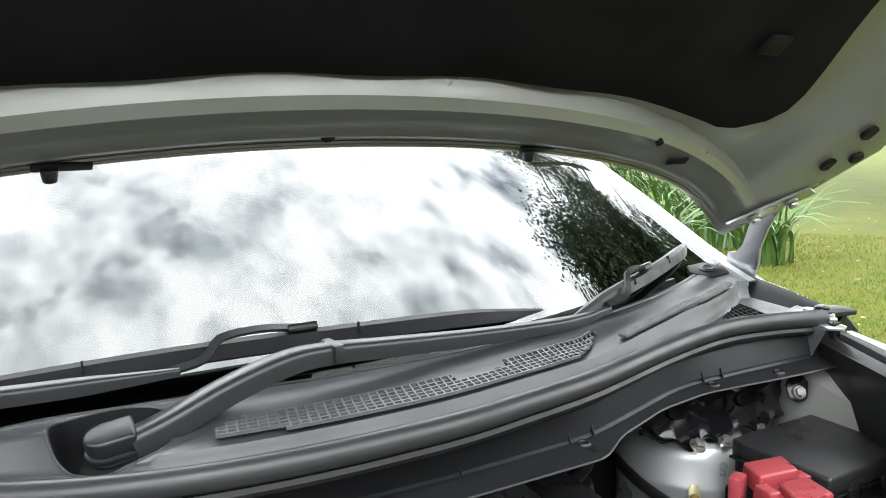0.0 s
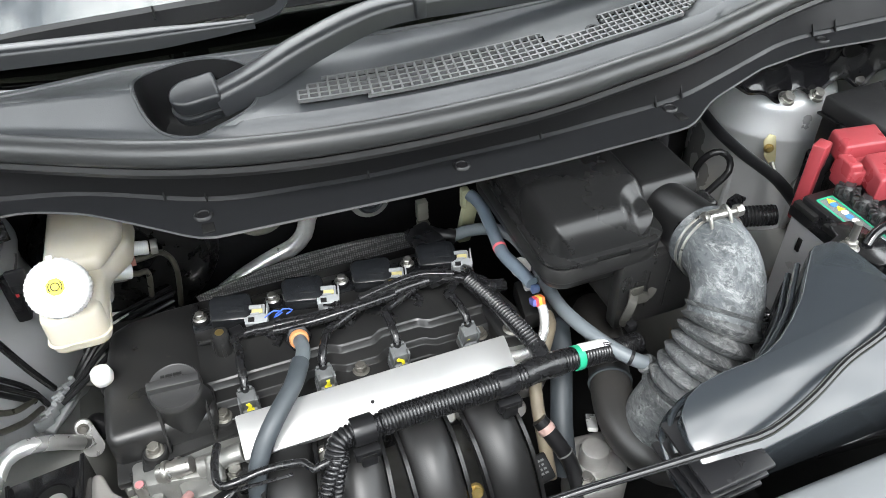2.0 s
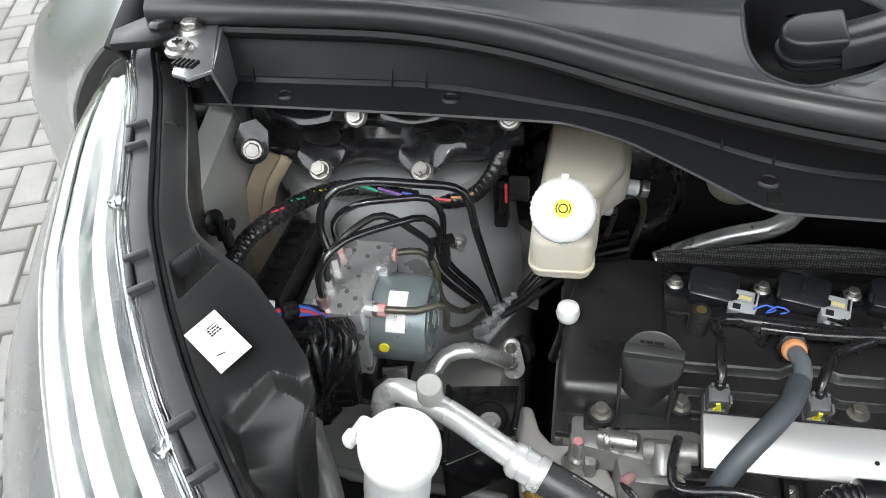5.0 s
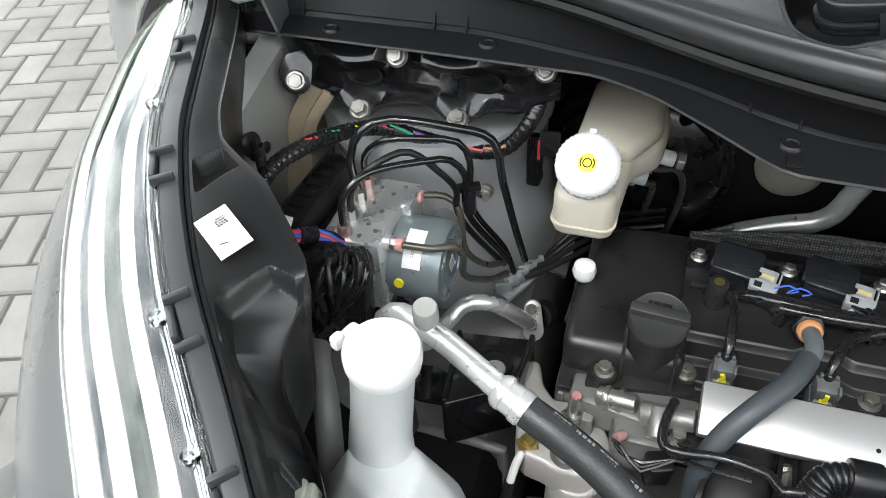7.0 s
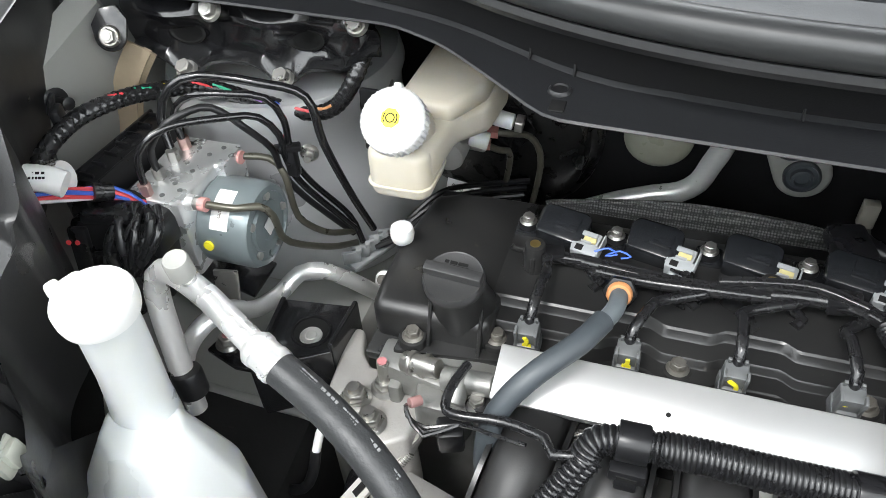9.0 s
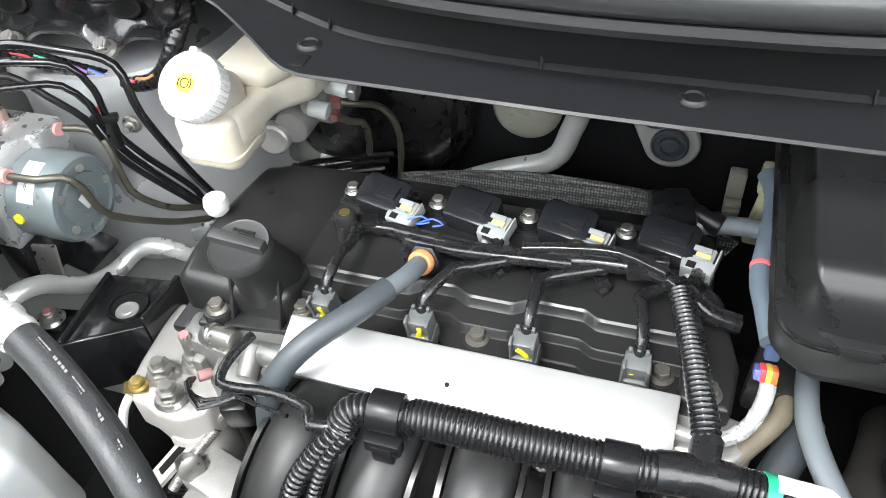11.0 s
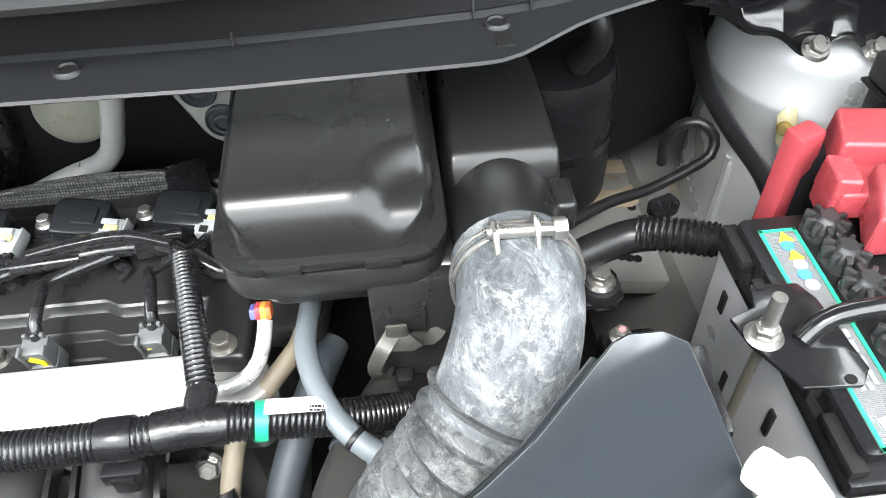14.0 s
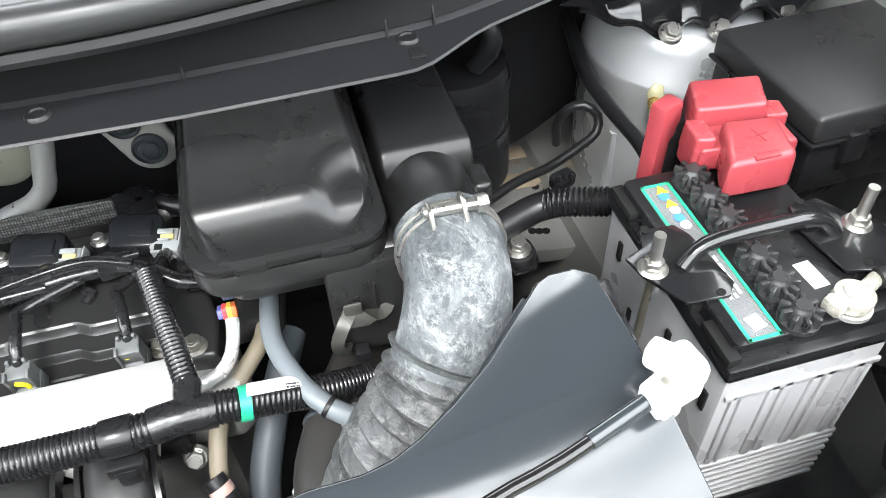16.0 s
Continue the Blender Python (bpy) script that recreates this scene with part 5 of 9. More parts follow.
# ---- injectors and fuel rail ----
for i, x in enumerate(INJX):
    base = thing("fuel_injector", (x, 0.640, 0.855), "grey injector plug with a yellow paint mark", "fuel injector", "fuel injectors")
    k = B()
    t = B()
    box(t, (0, 0.002, 0.002), (0.0185, 0.015, 0.034), 0.0014)
    box(t, (0, 0, -0.007), (0.0215, 0.017, 0.018), 0.0014)
    for q in (-0.0085, 0.0085):
        box(t, (q, -0.004, 0.010), (0.0024, 0.008, 0.026), 0.0006)
    for q in (-0.006, 0.0, 0.006):
        box(t, (q, 0.008, 0.021), (0.0028, 0.003, 0.006), 0.0005)
    t.transform(pose(x, 0.641, 0.872, 14, 0, 0))
    merge(k, t)
    body = part("plug", k, GREYPL, base)
    k = B()
    if i == 3:
        lathe(k, (x - 0.003, 0.6350, 0.883), (0, -1, 0.25), [(0.0036, -0.001), (0.0036, 0.0012), (0.001, 0.0013)], 12)
    else:
        run = ([(-0.001, 0.010), (0.001, 0.004), (-0.002, -0.004)], [(0.001, 0.009), (0.001, 0.001), (-0.003, -0.006)], [(-0.004, 0.009), (0.002, 0.003), (0.003, -0.006)])[i]
        strip(k, [Vector((x + a, 0.6335 - 0.22 * h, 0.875 + h)) for a, h in run], 0.0034, 0.0016, (0, -1, 0.25), 0.003)
        if i < 2:
            strip(k, [Vector((x - 0.003, 0.6335 + 0.0004, 0.8735)), Vector((x, 0.6335 + 0.0006, 0.8725)), Vector((x + 0.004, 0.6335 + 0.0004, 0.8735))], 0.0026, 0.0014, (0, -1, 0.25), 0.003)
    part("paint_mark", k, YELLOW, body)
    k = B()
    cyl(k, (x, 0.636, 0.862), (x, 0.60, 0.835), 0.010, 0.009)
    part("nozzle", k, GREYPL, base)
    k = B()
    top = Vector((x + (0.004, 0.028, 0.002, -0.006)[i], 0.690, 0.902))
    tube(k, [(x, 0.644, 0.886), (x + 0.001, 0.650, 0.900), Vector((x, 0.668, 0.908)).lerp(top, 0.5), top, top + Vector(((-0.004, 0.045, 0.045, 0.030)[i], 0.024, -0.001))], 0.0046, 12)
    part("taped_lead", k, TAPE, base)

rail = thing("fuel_rail", (0.137, 0.600, 0.855), "bright flat metal fuel rail along the engine", "fuel rail")
RM = pose(0.137, 0.5985, 0.872, 24, 0, 0)
k = B()
box(k, (0, 0.001, 0.004), (0.294, 0.046, 0.014), 0.002)
k.transform(RM)
body = part("rail_body", k, RAIL, rail)
k = B()
cyl(k, RM @ Vector((-0.012, -0.004, 0.0105)), RM @ Vector((-0.012, -0.004, 0.0114)), 0.0019)
part("dimple", k, INK, body)
for x in (-0.10, 0.02, 0.115):
    k = B()
    box(k, RM @ Vector((x, -0.034, -0.008)), (0.026, 0.026, 0.006), 0.002)
    lug = part("lug", k, CAST, rail)
    hexbolt(rail, RM @ Vector((x, -0.034, -0.005)), 0.0075)
k = B()
tube(k, [(0.284, 0.600, 0.872), (0.300, 0.598, 0.872), (0.318, 0.601, 0.876), (0.330, 0.610, 0.886), (0.335, 0.622, 0.898), (0.336, 0.630, 0.903)], 0.0055, 12)
pipe = part("feed_pipe", k, ALU, rail, "bright metal feed pipe")
for c, d, mt in ((0.0006, 0.008, flat("violet_clip", (0.10, 0.11, 0.33))), (0.0042, 0.010, REDW), (0.0078, 0.0105, flat("amber_clip", (0.62, 0.42, 0.05))), (0.0114, 0.010, flat("orange_clip", (0.56, 0.12, 0.03)))):
    k = B()
    box(k, (0.3275 + c, 0.637, 0.906), (0.0044, 0.012, d), 0.0012, (-25, 0, 0))
    part("quick_clip", k, mt, pipe)
k = B()
box(k, (0.336, 0.648, 0.914), (0.010, 0.007, 0.010), 0.002)
part("quick_coupling", k, flat("slate_coupling", (0.05, 0.08, 0.16)), pipe)

# cast end of the cylinder head beside the rail
hc = thing("head_casting", (0.305, 0.615, 0.82), "cast metal end of the cylinder head with a zinc bolt", "engine casting")
k = B()
prism(k, [(0.278, 0.592), (0.322, 0.590), (0.338, 0.606), (0.330, 0.628), (0.300, 0.634), (0.280, 0.628)], 0.80, 0.862, 0.005, None, 3)
part("boss", k, CAST, hc)
k = B()
prism(k, [(0.282, 0.622), (0.318, 0.618), (0.322, 0.660), (0.312, 0.700), (0.284, 0.700)], 0.82, 0.880, 0.005, None, 3)
part("cover_end", k, DUSTY, hc)
hexbolt(hc, (0.301, 0.631, 0.880), 0.0080, mat=DULL)
# breather hose with its orange collar
ho = thing("breather_hose", (0.073, 0.68, 0.88), "thick grey-black rubber breather hose with an orange collar", "hose")
k = B()
tube(k, [(0.0655, 0.638, 0.9165), (0.052, 0.610, 0.918), (0.027, 0.582, 0.910), (0.006, 0.562, 0.890), (-0.004, 0.550, 0.860), (-0.004, 0.542, 0.82), (0.006, 0.535, 0.77)], 0.0094, 18)
part("hose", k, HOSE, ho)
k = B()
tube(k, [(0.0730, 0.682, 0.901), (0.0730, 0.664, 0.909), (0.0695, 0.646, 0.915), (0.062, 0.630, 0.918)], 0.0076, 16)
part("inner_hose", k, HOSEGREY, ho)
k = B()
lathe(k, (0.073, 0.690, 0.897), (0, -0.9, 0.43), [(0.007, 0.0), (0.0108, 0.001), (0.0108, 0.005), (0.0095, 0.007), (0.007, 0.007)], 24)
part("collar", k, ORANGE, ho)
k = B()
prism(k, [(0.0150 * math.cos(a), 0.0150 * math.sin(a)) for a in [i * math.pi / 3 for i in range(6)]], -0.004, 0.004, 0.001, Matrix.Translation((0.073, 0.694, 0.894)) @ Vector((0, -0.9, 0.43)).to_track_quat("Z", "Y").to_matrix().to_4x4())
part("hex_socket", k, BLACK, ho)

# ---- harness across the cover ----
hz = thing("coil_harness", (0.13, 0.72, 0.88), "taped black wiring harness over the valve cover", "wiring harness")
for pts, r in (([(0.030, 0.728, 0.889), (0.055, 0.722, 0.893), (0.090, 0.718, 0.894), (0.130, 0.712, 0.898), (0.175, 0.712, 0.902), (0.215, 0.716, 0.904), (0.255, 0.712, 0.906), (0.272, 0.700, 0.908)], 0.0070), ([(0.050, 0.716, 0.892), (0.085, 0.709, 0.897), (0.118, 0.706, 0.901), (0.155, 0.706, 0.904), (0.19, 0.710, 0.903)], 0.0058), ([(0.150, 0.716, 0.905), (0.185, 0.720, 0.909), (0.225, 0.722, 0.911), (0.262, 0.708, 0.911)], 0.0050), ([(0.285, 0.735, 0.892), (0.283, 0.715, 0.902), (0.275, 0.697, 0.906)], 0.006), ([(0.276, 0.70, 0.905), (0.295, 0.690, 0.897), (0.318, 0.690, 0.890)], 0.008), ([(0.205, 0.716, 0.902), (0.232, 0.728, 0.900), (0.262, 0.735, 0.897)], 0.0055), ([(0.000, 0.726, 0.892), (0.015, 0.724, 0.893), (0.035, 0.727, 0.891)], 0.006), ([(0.112, 0.738, 0.893), (0.127, 0.730, 0.893), (0.122, 0.718, 0.895)], 0.0045), ([(0.19, 0.737, 0.893), (0.208, 0.734, 0.895), (0.218, 0.722, 0.900)], 0.0045)):
    k = B()
    tube(k, pts, r * 0.72, 10)
    strip(k, [Vector(p) + Vector((0, -0.001, 0.001)) for p in pts], r * 1.75, r * 0.7, (0.05, -0.35, 0.93), 0.006)
    part("taped_branch", k, TAPE, hz)
k = B()
tube(k, [(0.044, 0.735, 0.897), (0.056, 0.738, 0.901), (0.064, 0.734, 0.899), (0.054, 0.730, 0.899), (0.066, 0.738, 0.900), (0.076, 0.735, 0.898), (0.068, 0.731, 0.898)], 0.0009, 6, 0.004)
part("loose_wire", k, BLUE, hz, "loose blue wire loop")
for x, y, z in ((0.243, 0.715, 0.904), (0.008, 0.726, 0.893)):
    k = B()
    box(k, (x, y, z), (0.022, 0.014, 0.012), 0.002, (0, 0, 12))
    part("harness_clip", k, BLACK, hz)

lm = thing("wiring_loom", (0.18, 0.545, 0.86), "glossy black corrugated wiring loom clipped to the intake", "wiring loom")
k = B()
tube(k, [(0.070, 0.528, 0.892), (0.079, 0.537, 0.906), (0.098, 0.539, 0.910), (0.125, 0.540, 0.910)], 0.0115, 16, corr=(0.0042, 0.0016))
part("loom_tube", k, LOOM, lm)
k = B()
tube(k, [(0.120, 0.540, 0.910), (0.150, 0.541, 0.910), (0.20, 0.542, 0.908), (0.262, 0.545, 0.905), (0.276, 0.547, 0.904)], 0.0130, 16, corr=(0.0036, 0.0012))
part("loom_tube", k, LOOM, lm)
k = B()
tube(k, [(0.274, 0.547, 0.904), (0.290, 0.549, 0.904), (0.302, 0.550, 0.903), (0.318, 0.551, 0.901)], 0.0135, 12)
tube(k, [(0.300, 0.552, 0.906), (0.300, 0.563, 0.908), (0.301, 0.574, 0.909)], 0.010, 12)
part("taped_joint", k, TAPE, lm)
k = B()
tube(k, [(0.314, 0.551, 0.902), (0.332, 0.552, 0.899), (0.36, 0.554, 0.893), (0.395, 0.560, 0.880), (0.43, 0.575, 0.860)], 0.0128, 16, corr=(0.0036, 0.0012))
part("loom_tube", k, LOOM, lm)
k = B()
tube(k, [(0.334, 0.552, 0.8985), (0.342, 0.5525, 0.897)], 0.0134, 18)
part("green_band", k, GREEN, lm, "green printed tape band")
k = B()
sheet(k, [[Vector((x, y - 0.0137 * math.cos(radians(a)), z + 0.0137 * math.sin(radians(a)))) for a in range(72, 142, 10)] for x, y, z in ((0.342, 0.5525, 0.8975), (0.352, 0.5532, 0.8955), (0.362, 0.5545, 0.893), (0.372, 0.556, 0.890), (0.382, 0.558, 0.8865))], 0.0006)
tag = part("white_tag", k, PAPER, lm, "white printed paper strip stuck along the top")
print_bars(tag, pose(0.374, 0.5535, 0.9035, 8, 16, 4), 0.010, 0.005, 2, INK)
k = B()
tube(k, [(0.274, 0.690, 0.912), (0.281, 0.660, 0.914), (0.289, 0.625, 0.914), (0.297, 0.590, 0.912), (0.301, 0.570, 0.909)], 0.0095, 14, corr=(0.0040, 0.0017))
part("loom_tube", k, LOOM, lm)
for x, y, z in ((0.102, 0.5395, 0.910), (0.252, 0.5445, 0.9055)):
    k = B()
    cyl(k, (x - 0.011, y, z), (x + 0.011, y + 0.001, z - 0.001), 0.0142, seg=20, bev=0.001)
    box(k, (x, y - 0.012, z - 0.020), (0.026, 0.010, 0.012), 0.002)
    box(k, (x, y - 0.014, z - 0.028), (0.016, 0.008, 0.014), 0.002)
    clip = part("loom_clip", k, BLACK, lm)
    k = B()
    box(k, (x, y - 0.0176, z - 0.020), (0.014, 0.001, 0.004), 0)
    part("slot", k, INK, clip)
for pts, r, mt in (([(0.076, 0.530, 0.896), (0.062, 0.515, 0.888), (0.045, 0.495, 0.862), (0.038, 0.480, 0.82), (0.035, 0.470, 0.76)], 0.0085, LOOM), ([(0.080, 0.527, 0.895), (0.068, 0.508, 0.885), (0.058, 0.490, 0.850), (0.055, 0.478, 0.80)], 0.0055, LOOM)):
    k = B()
    tube(k, pts, r, 12, corr=(0.0045, 0.0014))
    part("loom_tube", k, mt, lm)
k = B()
tube(k, [(0.074, 0.529, 0.898), (0.050, 0.524, 0.896), (0.042, 0.537, 0.893), (0.010, 0.546, 0.888), (-0.022, 0.544, 0.886), (-0.035, 0.546, 0.885), (-0.038, 0.556, 0.887), (-0.036, 0.572, 0.889), (-0.031, 0.590, 0.889)], 0.0040, 10)
part("taped_branch", k, TAPE, lm)

# ---- intake manifold ----
mf = thing("intake_manifold", (0.13, 0.52, 0.60), "black plastic intake manifold with four curved runners", "intake manifold")
for x, dx in ((0.030, -0.012), (0.095, -0.006), (0.165, 0.0), (0.235, 0.004)):
    k = B()
    t = bmesh.new()
    c = smooth([(x + 0.004, 0.600, 0.838), (x, 0.570, 0.852), (x + dx * 0.4, 0.535, 0.850), (x + dx, 0.500, 0.825), (x + dx * 1.4, 0.475, 0.780), (x + dx * 1.6, 0.465, 0.70), (x + dx * 1.6, 0.47, 0.62)], 0.012)
    rings = []
    for i, q in enumerate(c):
        dd = (c[min(i + 1, len(c) - 1)] - c[max(i - 1, 0)]).normalized()
        s = Vector((1, 0, 0))
        n = s.cross(dd).normalized()
        rings.append([t.verts.new(q + s * 0.026 * math.cos(a) * (1 if abs(math.cos(a)) < 0.9 else 0.96) + n * 0.020 * math.sin(a)) for a in [2 * math.pi * j / 18 for j in range(18)]])
    for a, e in zip(rings, rings[1:]):
        for j in range(18):
            t.faces.new((a[j], a[(j + 1) % 18], e[(j + 1) % 18], e[j]))
    bmesh.ops.recalc_face_normals(t, faces=t.faces)
    merge(k, t)
    run = part("runner", k, RUNNER, mf)
    for s in (-1, 1):
        k = B()
        strip(k, [q + Vector((s * 0.027, 0, 0.002)) for q in c], 0.004, 0.014, (0, -0.4, 1))
        part("flange", k, SATIN, run)
k = B()
box(k, (0.13, 0.588, 0.835), (0.31, 0.03, 0.035), 0.005)
box(k, (0.13, 0.47, 0.66), (0.30, 0.10, 0.16), 0.03)
part("plenum", k, SATIN, mf)
for x in (0.065, 0.20, 0.283):
    hexbolt(mf, (x, 0.572, 0.845 if x < 0.25 else 0.815), 0.008, (0, -0.8, 0.6))
hexbolt(mf, (0.198, 0.492, 0.818), 0.007, (0, -0.8, 0.6), BRASSY)
k = B()
tube(k, [(0.228, 0.505, 0.838), (0.233, 0.500, 0.834), (0.236, 0.494, 0.828)], 0.002, 6)
part("paint_mark", k, flat("light_blue_mark", (0.10, 0.35, 0.75)), mf)

# ---- castings, sensor and pipes on the engine's left end ----
k = B()
prism(k, [(-0.120, 0.60), (-0.03, 0.585), (0.0, 0.60), (-0.005, 0.632), (-0.12, 0.632)], 0.815, 0.850, 0.006)
prism(k, [(-0.075, 0.570), (-0.03, 0.570), (-0.025, 0.60), (-0.08, 0.60)], 0.80, 0.845, 0.006)
cyl(k, (-0.055, 0.598, 0.852), (-0.010, 0.594, 0.862), 0.011, 0.010, bev=0.002)
cyl(k, (-0.040, 0.575, 0.850), (-0.040, 0.600, 0.862), 0.009, bev=0.002)
part("water_outlet", k, HEADCAST, eng, "grey cast water outlet housing")
k = B()
cyl(k, (-0.094, 0.606, 0.852), (-0.060, 0.600, 0.860), 0.0095, 0.0085, bev=0.0015)
for q in (0.0, 0.012):
    cyl(k, (-0.088 + q, 0.605, 0.8535), (-0.083 + q, 0.604, 0.8545), 0.0112, bev=0.001)
part("clamped_stub", k, ZINC, eng, "clamped metal pipe stub")
hexbolt(eng, (-0.022, 0.583, 0.848), 0.0075)
k = B()
cyl(k, (-0.066, 0.570, 0.855), (-0.073, 0.562, 0.858), 0.0045, bev=0.001)
part("temperature_sensor", k, surface("pink_sensor", (0.36, 0.20, 0.19), 0.5), eng)
for i in range(3):
    k = B()
    tube(k, [(-0.075, 0.560, 0.858), (-0.068, 0.545, 0.866 + 0.004 * i), (-0.05, 0.538 - 0.004 * i, 0.868), (-0.025, 0.545, 0.872), (0.0, 0.536, 0.884), (0.03, 0.529, 0.892)], 0.0017, 6)
    part("sensor_wire", k, TAPE, eng)
k = B()
box(k, (-0.036, 0.553, 0.842), (0.022, 0.02, 0.034), 0.004, (10, 0, 20))
part("sensor_plug", k, BLACK, eng)

# ---- engine mount ----
mt = thing("engine_mount", (-0.20, 0.62, 0.74), "black steel engine mount with a pale cast bracket", "engine mount")
MP = [(-0.241, 0.662), (-0.168, 0.671), (-0.170, 0.614), (-0.231, 0.575)]
k = B()
prism(k, MP, 0.827, 0.832, 0.0015)
top = part("top_plate", k, STEELBLK, mt)
for nm, a, b, z0, z1 in (("front_plate", MP[2], MP[3], 0.765, 0.833), ("right_lip", MP[1], MP[2], 0.765, 0.841), ("left_lip", MP[3], MP[0], 0.770, 0.836)):
    d = Vector((b[0] - a[0], b[1] - a[1], 0)).normalized()
    n = Vector((-d.y, d.x, 0)) * 0.0025
    k = B()
    prism(k, [(a[0] - n.x, a[1] - n.y), (b[0] - n.x, b[1] - n.y), (b[0] + n.x, b[1] + n.y), (a[0] + n.x, a[1] + n.y)], z0, z1, 0.0018, None, 3)
    part(nm, k, STEELBLK, mt)
k = B()
prism(k, [(-0.299, 0.600), (-0.292, 0.626), (-0.258, 0.632), (-0.234, 0.622), (-0.228, 0.590), (-0.262, 0.588)], 0.803, 0.809, 0.002)
part("side_arm", k, STEELBLK, mt)
k = B()
lathe(k, (-0.197, 0.630, 0.832), (0, 0, 1), [(0.0165, 0.0), (0.0168, 0.0028), (0.0185, 0.0030), (0.0195, 0.0)], 28)
part("hole_rim", k, STEELBLK, top)
k = B()
lathe(k, (-0.197, 0.630, 0.8322), (0, 0, 1), [(0.001, 0.0004), (0.0165, 0.0004), (0.0165, 0.0)], 28)
part("hole", k, INK, top)
k = B()
lathe(k, (-0.195, 0.625, 0.8328), (0, 0, 1), [(0.001, 0.0012), (0.005, 0.0012), (0.006, 0.0004), (0.0100, 0.0010), (0.0108, 0.0)], 24)
part("core", k, CAST, top)
hexbolt(mt, (-0.282, 0.613, 0.809), 0.0095, mark=PINKM)
PALECAST = surface("pale_cast_bracket", (0.52, 0.50, 0.475), 0.50, 0.3, col2=(0.40, 0.38, 0.35), scale=20, fine=400, bump=0.3)
k = B()
prism(k, [(-0.172, 0.648), (-0.166, 0.662), (-0.157, 0.660), (-0.148, 0.634), (-0.135, 0.620), (-0.108, 0.622), (-0.090, 0.612), (-0.073, 0.582), (-0.077, 0.557), (-0.096, 0.544), (-0.118, 0.545), (-0.132, 0.550), (-0.150, 0.553), (-0.160, 0.566), (-0.165, 0.592), (-0.168, 0.622)], 0.775, 0.814, 0.006, None, 3)
for x, y in ((-0.112, 0.600), (-0.134, 0.581), (-0.112, 0.561)):
    cyl(k, (x, y, 0.80), (x, y, 0.817), 0.0150, 0.0130, bev=0.002)
cyl(k, (-0.102, 0.566, 0.715), (-0.102, 0.566, 0.785), 0.028, 0.026, bev=0.006)
part("cast_bracket", k, PALECAST, mt, "pale cast aluminium bracket")
hexbolt(mt, (-0.112, 0.600, 0.817), 0.0105, stud=0.024, mark=PINKM)
hexbolt(mt, (-0.134, 0.581, 0.817), 0.0110, stud=0.005)
hexbolt(mt, (-0.112, 0.561, 0.817), 0.0110, stud=0.005)
k = B()
prism(k, [(-0.150, 0.570), (-0.070, 0.580), (-0.070, 0.530), (-0.145, 0.520)], 0.66, 0.716, 0.006)
part("lower_plate", k, STEELBLK, mt)
k = B()
box(k, (-0.148, 0.562, 0.8165), (0.020, 0.012, 0.003), 0.001, (0, 20, 30))
part("earth_lug", k, BRASSY, mt, "yellow zinc earth terminal")
hexbolt(mt, (-0.147, 0.564, 0.8185), 0.0065, mat=BRASSY)
k = B()
tube(k, [(-0.151, 0.556, 0.814), (-0.155, 0.546, 0.804), (-0.158, 0.537, 0.785)], 0.0040, 10)
part("white_sleeve", k, WHITE, mt)
k = B()
tube(k, [(-0.158, 0.538, 0.788), (-0.161, 0.530, 0.765), (-0.175, 0.526, 0.735), (-0.21, 0.53, 0.71)], 0.005, 10)
part("earth_cable", k, RUBBER, mt)
# alternator and its tensioner just below
k = B()
prism(k, [(-0.10, 0.52), (-0.03, 0.50), (-0.02, 0.54), (-0.09, 0.56)], 0.735, 0.765, 0.006)
cyl(k, (-0.085, 0.515, 0.74), (-0.045, 0.495, 0.752), 0.017, bev=0.003)
cyl(k, (-0.065, 0.47, 0.70), (-0.02, 0.47, 0.70), 0.055, bev=0.01)
solo("alternator", k, CAST, (-0.05, 0.50, 0.645), "grey cast alternator with a tensioner lug", "alternator")
tb = thing("belt_tensioner", (-0.100, 0.530, 0.745), "zinc belt tensioner with a slotted arm and threaded bolt", "tensioner")
k = B()
strip(k, [(-0.074, 0.580, 0.802), (-0.090, 0.558, 0.786), (-0.110, 0.532, 0.766), (-0.128, 0.508, 0.748)], 0.017, 0.005, (-0.3, -0.5, 0.8))
arm = part("slotted_arm", k, PALECAST, tb)
k = B()
strip(k, [(-0.094, 0.553, 0.7855), (-0.108, 0.534, 0.7715), (-0.118, 0.521, 0.7615)], 0.006, 0.002, (-0.3, -0.5, 0.8))
part("slot", k, INK, arm)
k = B()
tube(k, [(-0.078, 0.560, 0.786), (-0.092, 0.540, 0.770), (-0.106, 0.514, 0.750)], 0.0048, 12, corr=(0.0022, 0.0007))
part("threaded_bolt", k, ZINC, tb)
k = B()
cyl(k, (-0.103, 0.538, 0.760), (-0.086, 0.526, 0.772), 0.0115, bev=0.0015)
part("barrel", k, ZINC, tb)

# ---- air cleaner ----
ab = thing("air_cleaner", (0.43, 0.70, 0.80), "satin black plastic air cleaner box with an outlet duct", "air filter box")
k = B()
t = bmesh.new()
LX0, LX1, LY0, LY1 = 0.326, 0.461, 0.602, 0.834


